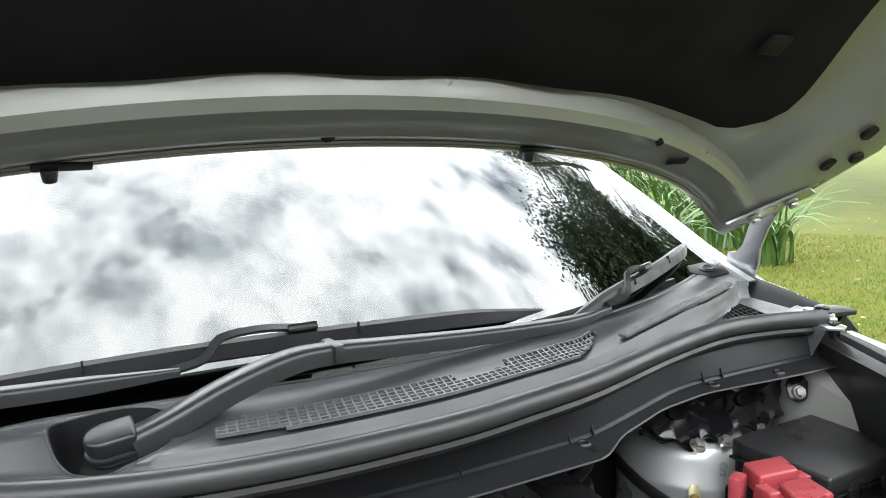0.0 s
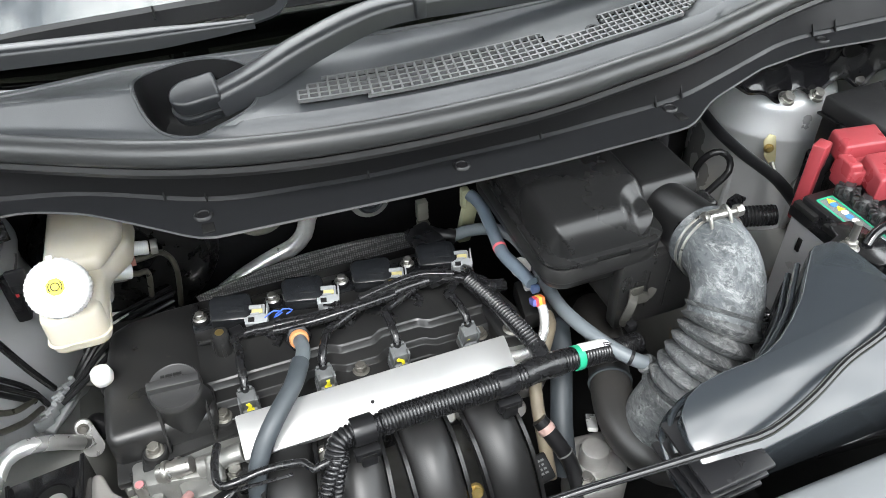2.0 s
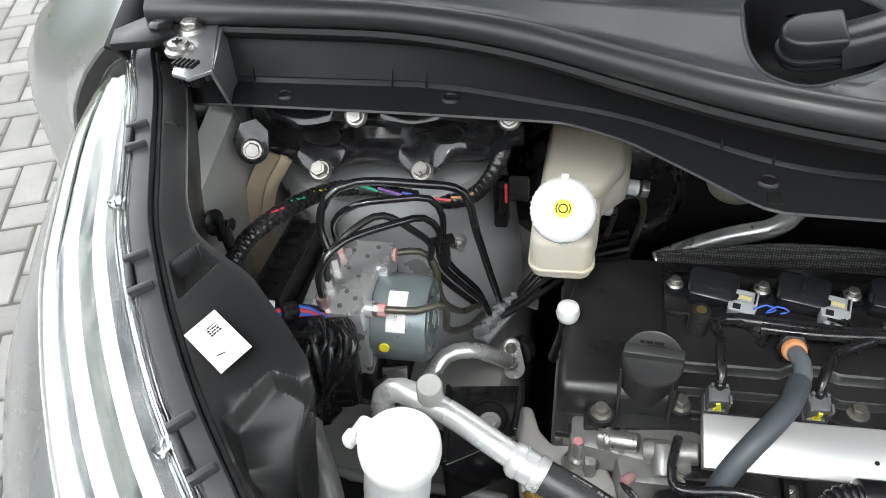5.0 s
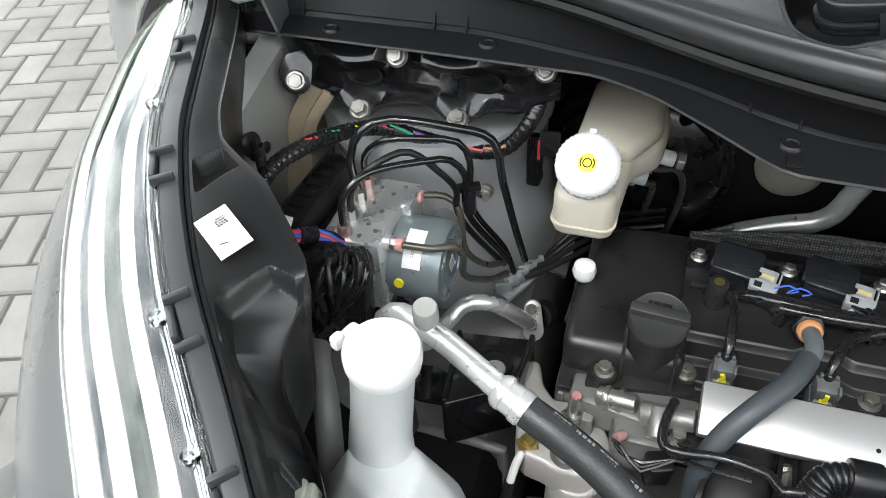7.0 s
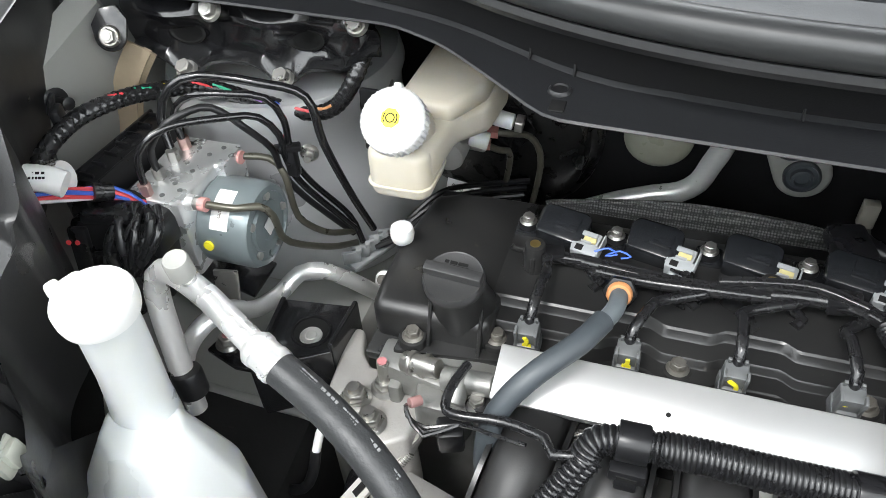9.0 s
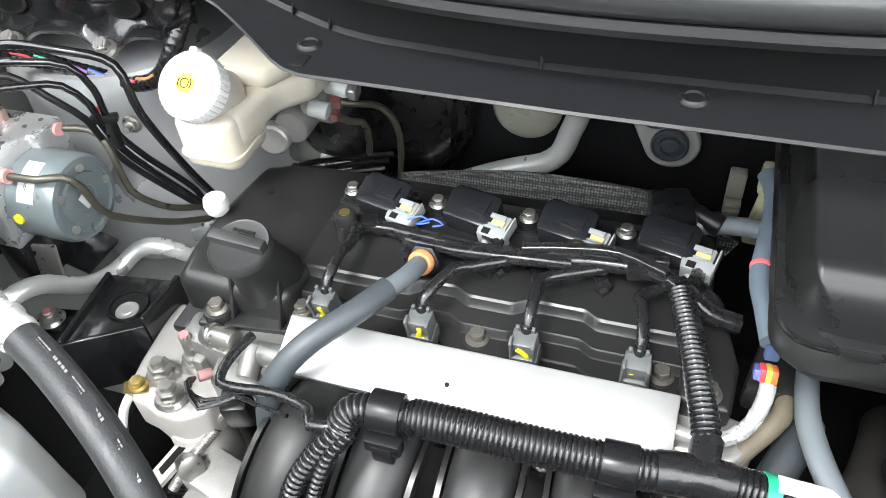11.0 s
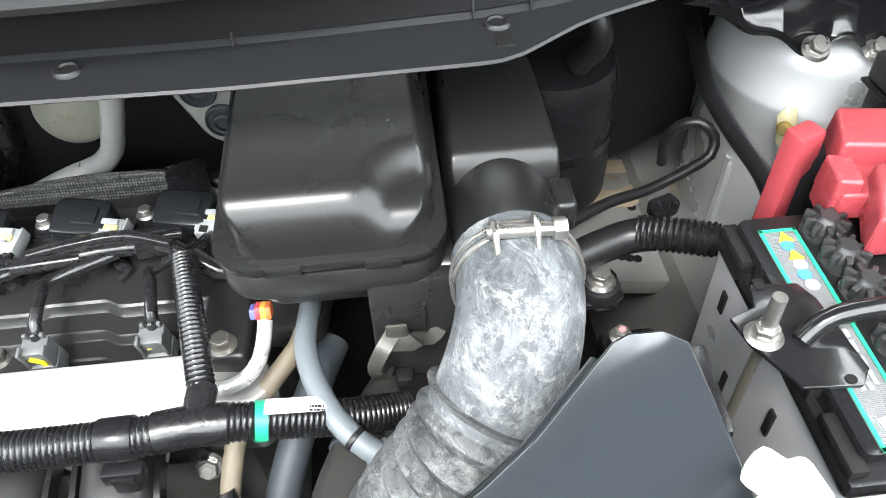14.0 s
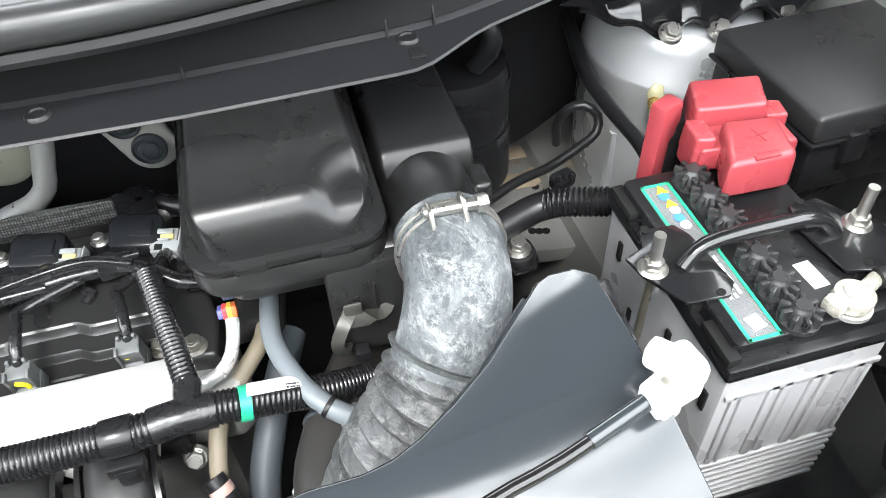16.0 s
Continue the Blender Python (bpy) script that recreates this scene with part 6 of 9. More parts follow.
def dome(x0, x1, y0, y1, zfun, nx=44, ny=52, k=0.30):
    """A grid over a plan with rounded corners; zfun(x, y, d): d metres in from the rim."""
    rows = []
    for i in range(nx + 1):
        a = math.sin(math.pi / 2 * (2 * i / nx - 1))
        row = []
        for j in range(ny + 1):
            b = math.sin(math.pi / 2 * (2 * j / ny - 1))
            x = (x0 + x1) / 2 + (x1 - x0) / 2 * a * math.sqrt(1 - k * b**8)
            y = (y0 + y1) / 2 + (y1 - y0) / 2 * b * math.sqrt(1 - k * 0.6 * a**8)
            d = min((1 - abs(a)) * (x1 - x0) / 2, (1 - abs(b)) * (y1 - y0) / 2)
            row.append(Vector((x, y, zfun(x, y, d))))
        rows.append(row)
    return rows


def lid_z(x, y, d):
    rim = 0.989 + 0.060 * (y - LY0)
    e = min(1.0, min(x - LX0, LX1 - x) / 0.013, min(y - LY0, LY1 - y) / 0.024)
    e = max(0.0, min(e, d / 0.010))
    du, dv = (LX1 - x) / 0.050, (y - LY0) / 0.056
    r = (abs(du) ** 2.6 + abs(dv) ** 2.6) ** (1 / 2.6)
    q = max(0.0, min(1.0, (1.02 - r) / 0.42))
    step = q * q * (3 - 2 * q)
    return rim + (0.038 - 0.0135 * step) * math.sqrt(max(0.0, 1 - (1 - e) ** 2))


sheet(k, dome(LX0, LX1, LY0, LY1, lid_z, 60, 84), 0.002)
t.free()
lid = part("lid", k, SATIN, ab, "satin black domed lid", angle=60)


SHEAR = Matrix(((1, 0, 0, 0), (0, 1, 0, 0), (0, 0.060, 1, -0.060 * 0.598), (0, 0, 0, 1)))


def round_rect(x0, x1, y0, y1, r, n=6):
    out = []
    for cx, cy, a0 in ((x1 - r, y1 - r, 0), (x0 + r, y1 - r, 90), (x0 + r, y0 + r, 180), (x1 - r, y0 + r, 270)):
        out += [(cx + r * math.cos(radians(a0 + 90 * i / n)), cy + r * math.sin(radians(a0 + 90 * i / n))) for i in range(n + 1)]
    return out


k = B()
prism(k, round_rect(0.321, 0.466, 0.596, 0.840, 0.026), 0.983, 0.9900, 0.002, SHEAR)
part("lid_rim", k, SATIN, lid)
k = B()
prism(k, round_rect(0.325, 0.463, 0.600, 0.836, 0.024), 0.978, 0.983, 0.001, SHEAR)
part("seam", k, INK, ab)
k = B()
prism(k, round_rect(0.323, 0.465, 0.598, 0.838, 0.026), 0.958, 0.979, 0.004, SHEAR)
prism(k, round_rect(0.334, 0.460, 0.612, 0.835, 0.026), 0.930, 0.962, 0.014, None, 4)
prism(k, [(0.415, 0.606), (0.515, 0.602), (0.545, 0.63), (0.545, 0.80), (0.415, 0.80)], 0.875, 0.968, 0.012, None, 3)
box(k, (0.462, 0.607, 0.915), (0.10, 0.020, 0.10), 0.005)
body = part("case", k, DUSTY, ab, "dusty black lower case")
for x in (0.365, 0.425):
    k = B()
    box(k, (x, 0.5955, 0.9860), (0.022, 0.004, 0.006), 0.001)
    part("lid_catch", k, SATIN, lid)
for i, z in enumerate((0.912, 0.926)):
    k = B()
    box(k, (0.447, 0.5955, 0.92), (0.0012, 0.002, 0.05), 0) if i == 0 else box(k, (0.472, 0.5955, 0.92), (0.0015, 0.003, 0.07), 0.0005)
    part("case_rib", k, DUSTY, body)
lettering(body, "AMB", pose(0.441, 0.5962, 0.940, 90, -90, 0), 0.009, DUSTY, "moulded_letters")
# outlet chamber beside the lid, running into a round spigot
def chamber_z(x, y, d):
    e = max(0.0, min(1.0, (x - 0.466) / 0.010, (0.552 - x) / 0.010, (y - 0.655) / 0.022, d / 0.008))
    return 0.938 + 0.066 * math.sqrt(max(0.0, 1 - (1 - e) ** 2)) + 0.02 * max(0.0, y - 0.70)


k = B()
sheet(k, dome(0.466, 0.552, 0.655, 0.850, chamber_z, 36, 48), 0.002)
ch = part("outlet_chamber", k, SATIN, ab, "satin black outlet chamber", angle=60)
k = B()
lathe(k, (0.5065, 0.690, 0.957), (-0.03, -0.95, 0.20), [(0.0365, 0.0), (0.0365, 0.05), (0.0362, 0.085), (0.0370, 0.090), (0.0370, 0.108), (0.034, 0.108)], 44)
part("spigot", k, SATIN, ch)
k = B()
box(k, (0.543, 0.644, 0.975), (0.016, 0.030, 0.026), 0.005, (0, 0, 0), 3)
part("side_step", k, SATIN, ch)
# spring clip and bracket at the front
k = B()
strip(k, [(0.425, 0.589, 0.926), (0.418, 0.580, 0.922), (0.412, 0.578, 0.908), (0.413, 0.582, 0.893), (0.421, 0.588, 0.886)], 0.010, 0.0025, (-0.2, -0.9, 0.4), 0.004)
part("spring_clip", k, CLIPMETAL, ab, "dull metal spring clip")
k = B()
prism(k, [(-0.012, -0.016), (0.016, -0.018), (0.028, -0.012), (0.014, 0.002), (0.010, 0.014), (-0.010, 0.014)], 0, 0.005, 0.0015, pose(0.428, 0.591, 0.922, 62, 0, 0) @ Matrix.Diagonal((0.60, 0.60, 1, 1)))
box(k, (0.428, 0.587, 0.931), (0.014, 0.002, 0.012), 0.001)
strip(k, [(0.436, 0.590, 0.918), (0.450, 0.594, 0.912), (0.456, 0.597, 0.918)], 0.010, 0.002, (-0.2, -0.9, 0.4), 0.004)
part("clip_bracket", k, CLIPMETAL, ab)
k = B()
box(k, (0.430, 0.590, 0.874), (0.012, 0.012, 0.012), 0.002)
part("buckle", k, BLACK, ab)

# ---- intake elbow ----
el = thing("intake_hose", (0.48, 0.52, 0.80), "chalky grey rubber intake elbow with bellows and a wire clamp", "intake hose")
k = B()
tube(k, [(0.504, 0.594, 0.978), (0.503, 0.574, 0.9805), (0.500, 0.553, 0.978), (0.4935, 0.533, 0.970), (0.484, 0.517, 0.957), (0.474, 0.506, 0.943)], (0.0375, 0.0365), 40)
part("elbow", k, ELBOW, el)
k = B()
tube(k, [(0.480, 0.512, 0.952), (0.470, 0.503, 0.937), (0.458, 0.497, 0.919), (0.446, 0.493, 0.901), (0.434, 0.491, 0.880), (0.426, 0.490, 0.864)], 0.0415, 40, corr=(0.0150, 0.0115))
part("bellows", k, BELLOW, el)
k = B()
tube(k, [(0.430, 0.4905, 0.872), (0.424, 0.490, 0.858), (0.417, 0.491, 0.840), (0.411, 0.492, 0.818)], (0.0385, 0.041), 30)
part("cuff", k, BELLOW, el)
for s in (0.0, 0.008):
    k = B()
    c0 = Vector((0.503, 0.584 - s, 0.979))
    tube(k, [c0 + Vector((0.0390 * math.cos(a), 0.004 * math.sin(a), 0.0388 * math.sin(a))) for a in [2 * math.pi * i / 40 for i in range(41)]], 0.0015, 8, 0.02)
    ring = part("clamp_wire", k, ZINC, el, "zinc wire hose clamp")
k = B()
cyl(k, (0.484, 0.577, 1.0215), (0.522, 0.575, 1.0220), 0.0040, bev=0.0004)
for i in range(12):
    cyl(k, (0.490 + 0.0015 * i, 0.5768, 1.0216), (0.4907 + 0.0015 * i, 0.5768, 1.0216), 0.0044, seg=12)
cyl(k, (0.520, 0.575, 1.0220), (0.528, 0.575, 1.0220), 0.0070, seg=6, bev=0.001)
tube(k, [(0.489, 0.588, 1.014), (0.488, 0.583, 1.023), (0.488, 0.573, 1.024), (0.489, 0.566, 1.010)], 0.0020, 8, 0.004)
tube(k, [(0.512, 0.588, 1.014), (0.511, 0.583, 1.026), (0.511, 0.574, 1.026), (0.512, 0.564, 1.009)], 0.0020, 8, 0.004)
part("clamp_bolt", k, ZINC, el, "zinc clamp bolt")
k = B()
tube(k, [(0.5035, 0.595, 0.978), (0.5025, 0.580, 0.979)], 0.0385, 36, 0.006)
part("lip", k, ELBOW, el)
k = B()
cyl(k, (0.432, 0.520, 0.864), (0.408, 0.530, 0.884), 0.013, 0.011, bev=0.002)
part("side_nipple", k, BELLOW, el)

# ---- drain hoses and pipes between engine and air cleaner ----
def hose(label, pts, r, mat, bands=()):
    at = min((Vector(p) for p in pts), key=lambda q: q.z)
    base = thing("hose", at, label, "hose")
    k = B()
    tube(k, pts, r, 16)
    h = part("tube", k, mat, base)
    c = smooth(pts, 0.01)
    for u, m, w in bands:
        i = int(u * (len(c) - 1))
        i = min(max(i, 1), len(c) - 2)
        d = (c[i + 1] - c[i - 1]).normalized()
        k = B()
        cyl(k, c[i] - d * w / 2, c[i] + d * w / 2, r * 1.09, seg=18, bev=0.0005)
        part("band", k, m, h)
    return base


hose("smooth grey rubber hose from the engine to the intake elbow", [(0.268, 0.800, 0.880), (0.295, 0.803, 0.884), (0.330, 0.800, 0.888), (0.365, 0.780, 0.885), (0.372, 0.720, 0.882), (0.364, 0.650, 0.886), (0.364, 0.605, 0.894), (0.378, 0.562, 0.894), (0.396, 0.538, 0.888), (0.410, 0.529, 0.883)], 0.0080, HOSEGREY, ((0.955, RUBBER, 0.004), (0.03, CAST, 0.008)))
hose("blue-grey fuel hose with a pink ring", [(0.325, 0.815, 0.935), (0.332, 0.795, 0.930), (0.330, 0.755, 0.922), (0.326, 0.715, 0.917), (0.330, 0.685, 0.918), (0.335, 0.655, 0.917)], 0.0078, surface("blue_grey_hose", (0.11, 0.14, 0.17), 0.5, fine=700, bump=0.12), ((0.62, surface("pink_ring", (0.6, 0.12, 0.14), 0.5), 0.004),))
hose("dusty tan rubber hose beside the engine", [(0.356, 0.655, 0.862), (0.352, 0.635, 0.864), (0.330, 0.607, 0.856), (0.310, 0.585, 0.842), (0.302, 0.562, 0.825), (0.298, 0.535, 0.80), (0.297, 0.51, 0.76)], 0.0075, HOSETAN)
hose("black rubber coolant hose going down beside the engine", [(0.375, 0.655, 0.84), (0.362, 0.622, 0.835), (0.345, 0.585, 0.815), (0.330, 0.550, 0.785), (0.322, 0.515, 0.745)], 0.013, HOSE)
hose("thick dusty black radiator hose bending under the loom", [(0.450, 0.700, 0.79), (0.441, 0.668, 0.802), (0.427, 0.628, 0.815), (0.408, 0.590, 0.821), (0.390, 0.552, 0.823), (0.379, 0.520, 0.820), (0.380, 0.490, 0.814), (0.390, 0.466, 0.808), (0.412, 0.450, 0.802), (0.45, 0.44, 0.80)], 0.0235, surface("dusty_radiator_hose", (0.026, 0.025, 0.024), 0.48, col2=(0.040, 0.035, 0.030), scale=9, fine=700, bump=0.12, wear=((0.09, 0.08, 0.07), 0.66, 40)), ((0.52, HOSE, 0.004), (0.535, HOSE, 0.003)))
hose("printed heater hose with a pale clamp going down", [(0.296, 0.545, 0.822), (0.306, 0.528, 0.806), (0.318, 0.508, 0.782), (0.320, 0.486, 0.755), (0.312, 0.474, 0.742), (0.300, 0.474, 0.738), (0.290, 0.482, 0.738)], 0.0090, RUBBER, ((0.1, surface("clamp_pink", (0.45, 0.30, 0.27), 0.5), 0.008), (0.35, PALEINK, 0.002)))
k = B()
box(k, (0.352, 0.690, 0.872), (0.014, 0.05, 0.004), 0.0015, (35, 0, 0))
lathe(k, (0.350, 0.712, 0.888), (-0.5, -0.6, 0.5), [(0.0125, -0.0015), (0.0125, 0.0015), (0.0075, 0.0015), (0.0075, -0.0015)], 20)
eye = solo("lifting_eye", k, CAST, (0.352, 0.690, 0.868), "dull metal engine lifting eye", "bracket")
k = B()
prism(k, [(0.325, 0.648), (0.372, 0.650), (0.378, 0.700), (0.340, 0.712)], 0.845, 0.872, 0.006)
part("thermostat_housing", k, DUSTY, eng, "dusty dark thermostat housing")
k = B()
box(k, (0.272, 0.505, 0.792), (0.038, 0.030, 0.016), 0.003, (24, 0, 6))
sn = thing("pressure_sensor", (0.272, 0.505, 0.77), "black square sensor with a printed face on the intake", "sensor")
part("body", k, BLACK, sn)
print_bars(sn, pose(0.272, 0.5015, 0.8008, 24, 0, 6), 0.026, 0.018, 4, PALEINK)
hexbolt(sn, (0.262, 0.524, 0.806), 0.0055, (0, -0.4, 0.9))
tc = thing("coolant_flange", (0.352, 0.520, 0.70), "grey cast coolant flange with two bolts beside the hose", "engine casting")
k = B()
prism(k, [(0.315, 0.475), (0.372, 0.470), (0.392, 0.505), (0.385, 0.545), (0.340, 0.550), (0.318, 0.520)], 0.70, 0.765, 0.010, None, 3)
cyl(k, (0.35, 0.51, 0.75), (0.352, 0.512, 0.785), 0.018, 0.016, bev=0.003)
part("casting", k, CAST, tc)
for x, y in ((0.330, 0.490), (0.378, 0.520)):
    hexbolt(tc, (x, y, 0.766), 0.0075)
k = B()
box(k, (0.362, 0.540, 0.790), (0.012, 0.030, 0.006), 0.002, (-20, 0, -25))
part("tab", k, ALU, tc)
# woven heat sleeve, pipe and rear lines
hv = thing("heat_sleeve", (0.1, 0.885, 0.77), "grey-black woven heat sleeve behind the engine", "heat sleeve")
k = B()
strip(k, [(-0.022, 0.884, 0.786), (0.0, 0.885, 0.791), (0.06, 0.888, 0.800), (0.12, 0.889, 0.807), (0.20, 0.887, 0.808), (0.255, 0.884, 0.804), (0.285, 0.880, 0.787), (0.31, 0.874, 0.773)], 0.062, 0.004, (0, -0.96, 0.28))
part("braid", k, BRAID, hv)
k = B()
tube(k, [(-0.022, 0.890, 0.815), (0.0, 0.891, 0.820), (0.06, 0.894, 0.829), (0.12, 0.895, 0.836), (0.20, 0.893, 0.837), (0.255, 0.890, 0.833), (0.285, 0.886, 0.816), (0.31, 0.880, 0.802)], 0.0022, 8)
part("hem", k, BRAID, hv)
k = B()
tube(k, [(-0.02, 0.955, 0.742), (0.038, 0.970, 0.764), (0.085, 0.972, 0.783), (0.112, 0.970, 0.794), (0.131, 0.970, 0.812), (0.140, 0.970, 0.838), (0.151, 0.970, 0.873), (0.170, 0.975, 0.96)], 0.0125, 18)
solo("coolant_pipe", k, ALU, (0.0, 0.955, 0.76), "dull aluminium pipe bending up along the firewall", "pipe")
for x, z, r in ((0.079, 0.828, 0.042),):
    k = B()
    lathe(k, (x, 1.034, z), (0, -1, 0.1), [(r, 0.0), (r, 0.006), (r * 0.90, 0.010), (r * 0.80, 0.012), (r * 0.4, 0.018), (0.001, 0.020)], 36)
    solo("firewall_grommet", k, surface("grey_grommet", (0.26, 0.26, 0.21), 0.34, col2=(0.20, 0.20, 0.17)), (x, 1.034, z - r), "round grey rubber grommet in the firewall", "grommet", "firewall grommets")
k = B()
prism(k, [(0.2355 + q * 0.0115 + 0.032 * math.cos(radians(a)), 0.827 - q * 0.0255 + 0.032 * math.sin(radians(a))) for q, a0 in ((-1, 24), (1, 204)) for a in range(a0, a0 + 181, 15)], 0, 0.014, 0.006, Matrix.Translation((0, 1.036, 0)) @ pose(0, 0, 0, 90, 0, 0), 3)
pl = thing("heater_pipe_plate", (0.25, 1.03, 0.75), "grey rubber plate for the heater pipes on the firewall", "grommet plate")
part("plate", k, surface("grey_plate", (0.33, 0.33, 0.31), 0.4, col2=(0.27, 0.27, 0.25)), pl)
for x, z in ((0.226, 0.848), (0.245, 0.806)):
    k = B()
    lathe(k, (x, 1.020, z), (0, -1, 0), [(0.021, 0), (0.021, 0.005), (0.019, 0.007), (0.017, 0.004), (0.013, 0.004), (0.012, 0.009), (0.009, 0.010), (0.008, 0.006), (0.001, 0.006)], 28)
    part("pipe_stub", k, HOSE, pl)
k = B()
box(k, (0.322, 1.0, 0.780), (0.018, 0.014, 0.034), 0.002)
for i in range(3):
    box(k, (0.322, 0.996, 0.757 - 0.008 * i), (0.018, 0.018, 0.005), 0.001)
solo("relay_plug", k, surface("khaki_grey_plastic", (0.30, 0.29, 0.25), 0.5), (0.322, 1.0, 0.735), "khaki grey electrical plug on the firewall", "plug")
k = B()
box(k, (0.336, 0.848, 0.87), (0.020, 0.014, 0.09), 0.004, (12, 4, 0))
box(k, (0.330, 0.842, 0.91), (0.012, 0.012, 0.03), 0.003)
solo("yellowed_bracket", k, surface("pale_green_plastic", (0.38, 0.38, 0.24), 0.5, col2=(0.30, 0.30, 0.20)), (0.336, 0.848, 0.825), "pale greenish hose bracket behind the engine", "bracket")
k = B()
cyl(k, (0.262, 0.815, 0.892), (0.300, 0.800, 0.885), 0.010, bev=0.002)
box(k, (0.258, 0.800, 0.895), (0.035, 0.045, 0.018), 0.005, (0, 0, 15))
solo("pcv_valve", k, BLACK, (0.262, 0.81, 0.882), "black plastic breather valve on the cover", "valve")

# ---- battery ----
bt = thing("battery", (0.703, 0.518, 0.775), "grey-cased car battery with a black lid and green label", "car battery")
BX0, BX1, BY0, BY1 = 0.639, 0.765, 0.434, 0.613
k = B()
box(k, ((BX0 + BX1) / 2, (BY0 + BY1) / 2, 0.866), (BX1 - BX0 - 0.006, BY1 - BY0 - 0.006, 0.182), 0.004)
case = part("case", k, GREYCASE, bt, "glossy grey case")
k = B()
for x, w in ((0.010, 0.004), (0.017, 0.003), (0.040, 0.007), (0.050, 0.007), (0.072, 0.007), (0.082, 0.007), (0.104, 0.006), (0.113, 0.003)):
    box(k, (BX0 + 0.003 + x, BY0 + 0.002, 0.895), (w, 0.003, 0.088), 0.001)
for z in (0.936, 0.846):
    box(k, (0.703, BY0 + 0.002, z), (0.116, 0.003, 0.005), 0.001)
for j in range(7):
    box(k, (0.703, BY0 + 0.002, 0.785 + 0.009 * j), (0.116, 0.003, 0.004), 0.001)
part("case_ribs", k, GREYCASE, case)
for y, z, w, h in ((0.585, 0.930, 0.006, 0.018), (0.502, 0.918, 0.006, 0.022), (0.476, 0.890, 0.006, 0.028), (0.450, 0.918, 0.006, 0.020), (0.555, 0.880, 0.005, 0.026), (0.530, 0.860, 0.005, 0.022)):
    k = B()
    box(k, (BX0 + 0.0022, y, z), (0.002, w, h), 0.0005)
    part("slot", k, INK, case)
for j in range(4):
    k = B()
    box(k, (BX0 + 0.004, 0.592 - 0.046 * j, 0.9745), (0.010, 0.034, 0.008), 0.002)
    part("grip_recess", k, INK, bt)
k = B()
box(k, ((BX0 + BX1) / 2, (BY0 + BY1) / 2, 0.963), (BX1 - BX0, BY1 - BY0, 0.013), 0.003)
prism(k, round_rect(BX0 + 0.006, BX1 - 0.004, BY0 + 0.008, BY1 - 0.006, 0.006), 0.966, 0.984, 0.003)
part("lid", k, BLACK, bt, "black plastic lid")
CAPPL = surface("satin_cap_plastic", (0.022, 0.022, 0.023), 0.34, scale=60, fine=700, bump=0.08)
CAPY = [0.589, 0.564, 0.539, 0.501, 0.476, 0.451]
for y in CAPY:
    k = B()
    lathe(k, (0.692, y, 0.983), (0, 0, 1), [(0.0135, 0), (0.0135, 0.0035), (0.0090, 0.0045), (0.0072, 0.0125), (0.0060, 0.0135), (0.0052, 0.0155), (0.001, 0.0155)], 20)
    for a in range(9):
        u = 2 * math.pi * a / 9 + y * 30
        box(k, (0.692 + 0.0096 * math.cos(u), y + 0.0096 * math.sin(u), 0.991), (0.0075, 0.0034, 0.0090), 0.0009, (0, 0, math.degrees(u)))
    part("vent_cap", k, CAPPL, bt)
# label strip on the lid
k = B()
prism(k, round_rect(0.6535, 0.6770, 0.443, 0.594, 0.003), 0.9838, 0.9844, 0)
part("label", k, weave("carbon_print_label", (0.055, 0.056, 0.058), (0.16, 0.16, 0.165), 900, 0.4), bt, "grey label with a green border")
k = B()
for x in (0.6548, 0.6758):
    box(k, (x, 0.5185, 0.9847), (0.0022, 0.151, 0.0006), 0)
for y in (0.4442, 0.5930):
    box(k, (0.6653, y, 0.9847), (0.023, 0.0022, 0.0006), 0)
part("label_border", k, GREEN, bt)
k = B()
for y, s in ((0.587, 0.0048), (0.572, 0.0046)):
    prism(k, [(-s, -s * 0.8), (s, -s * 0.8), (0, s)], 0, 0.0006, 0, pose(0.667, y, 0.9846))
part("warning_triangles", k, YELLOW, bt)
k = B()
for y in (0.5795, 0.556):
    cyl(k, (0.666, y, 0.9846), (0.666, y, 0.9852), 0.0042, seg=16)
part("blue_discs", k, flat("sign_blue", (0.05, 0.20, 0.55)), bt)
k = B()
for y in (0.564, 0.548):
    cyl(k, (0.667, y, 0.9846), (0.667, y, 0.9852), 0.0040, seg=16)
part("white_discs", k, PAPER, bt)
print_bars(bt, pose(0.6655, 0.496, 0.9846, 0, 0, -90), 0.038, 0.012, 3, PAPER)
k = B()
box(k, (0.6655, 0.456, 0.9848), (0.010, 0.011, 0.0006), 0, (0, 0, 12))
part("label_emblem", k, PAPER, bt)
k = B()
box(k, (0.722, 0.481, 0.9844), (0.012, 0.023, 0.0006), 0, (0, 0, 4))
part("white_sticker", k, PAPER, bt)
# clamp bar over the battery
cb = thing("battery_clamp", (0.70, 0.513, 0.984), "black steel battery hold-down bar with two studs", "battery clamp")
k = B()
prism(k, [(-0.016, 0.014), (-0.012, -0.004), (0.004, -0.034), (0.034, -0.036), (0.042, -0.026), (0.036, 0.022), (0.030, 0.034), (0.004, 0.036), (0.0, 0.02)], 0, 0.003, 0.001, pose(0.626, 0.513, 0.9865))
part("end_plate", k, STEELBLK, cb)
k = B()
prism(k, [(0.018, 0.0), (0.014, -0.030), (-0.014, -0.040), (-0.034, -0.034), (-0.040, 0.010), (-0.034, 0.032), (-0.010, 0.034), (0.0, 0.016)], 0, 0.003, 0.001, pose(0.776, 0.508, 0.9865))
part("end_plate", k, STEELBLK, cb)
k = B()
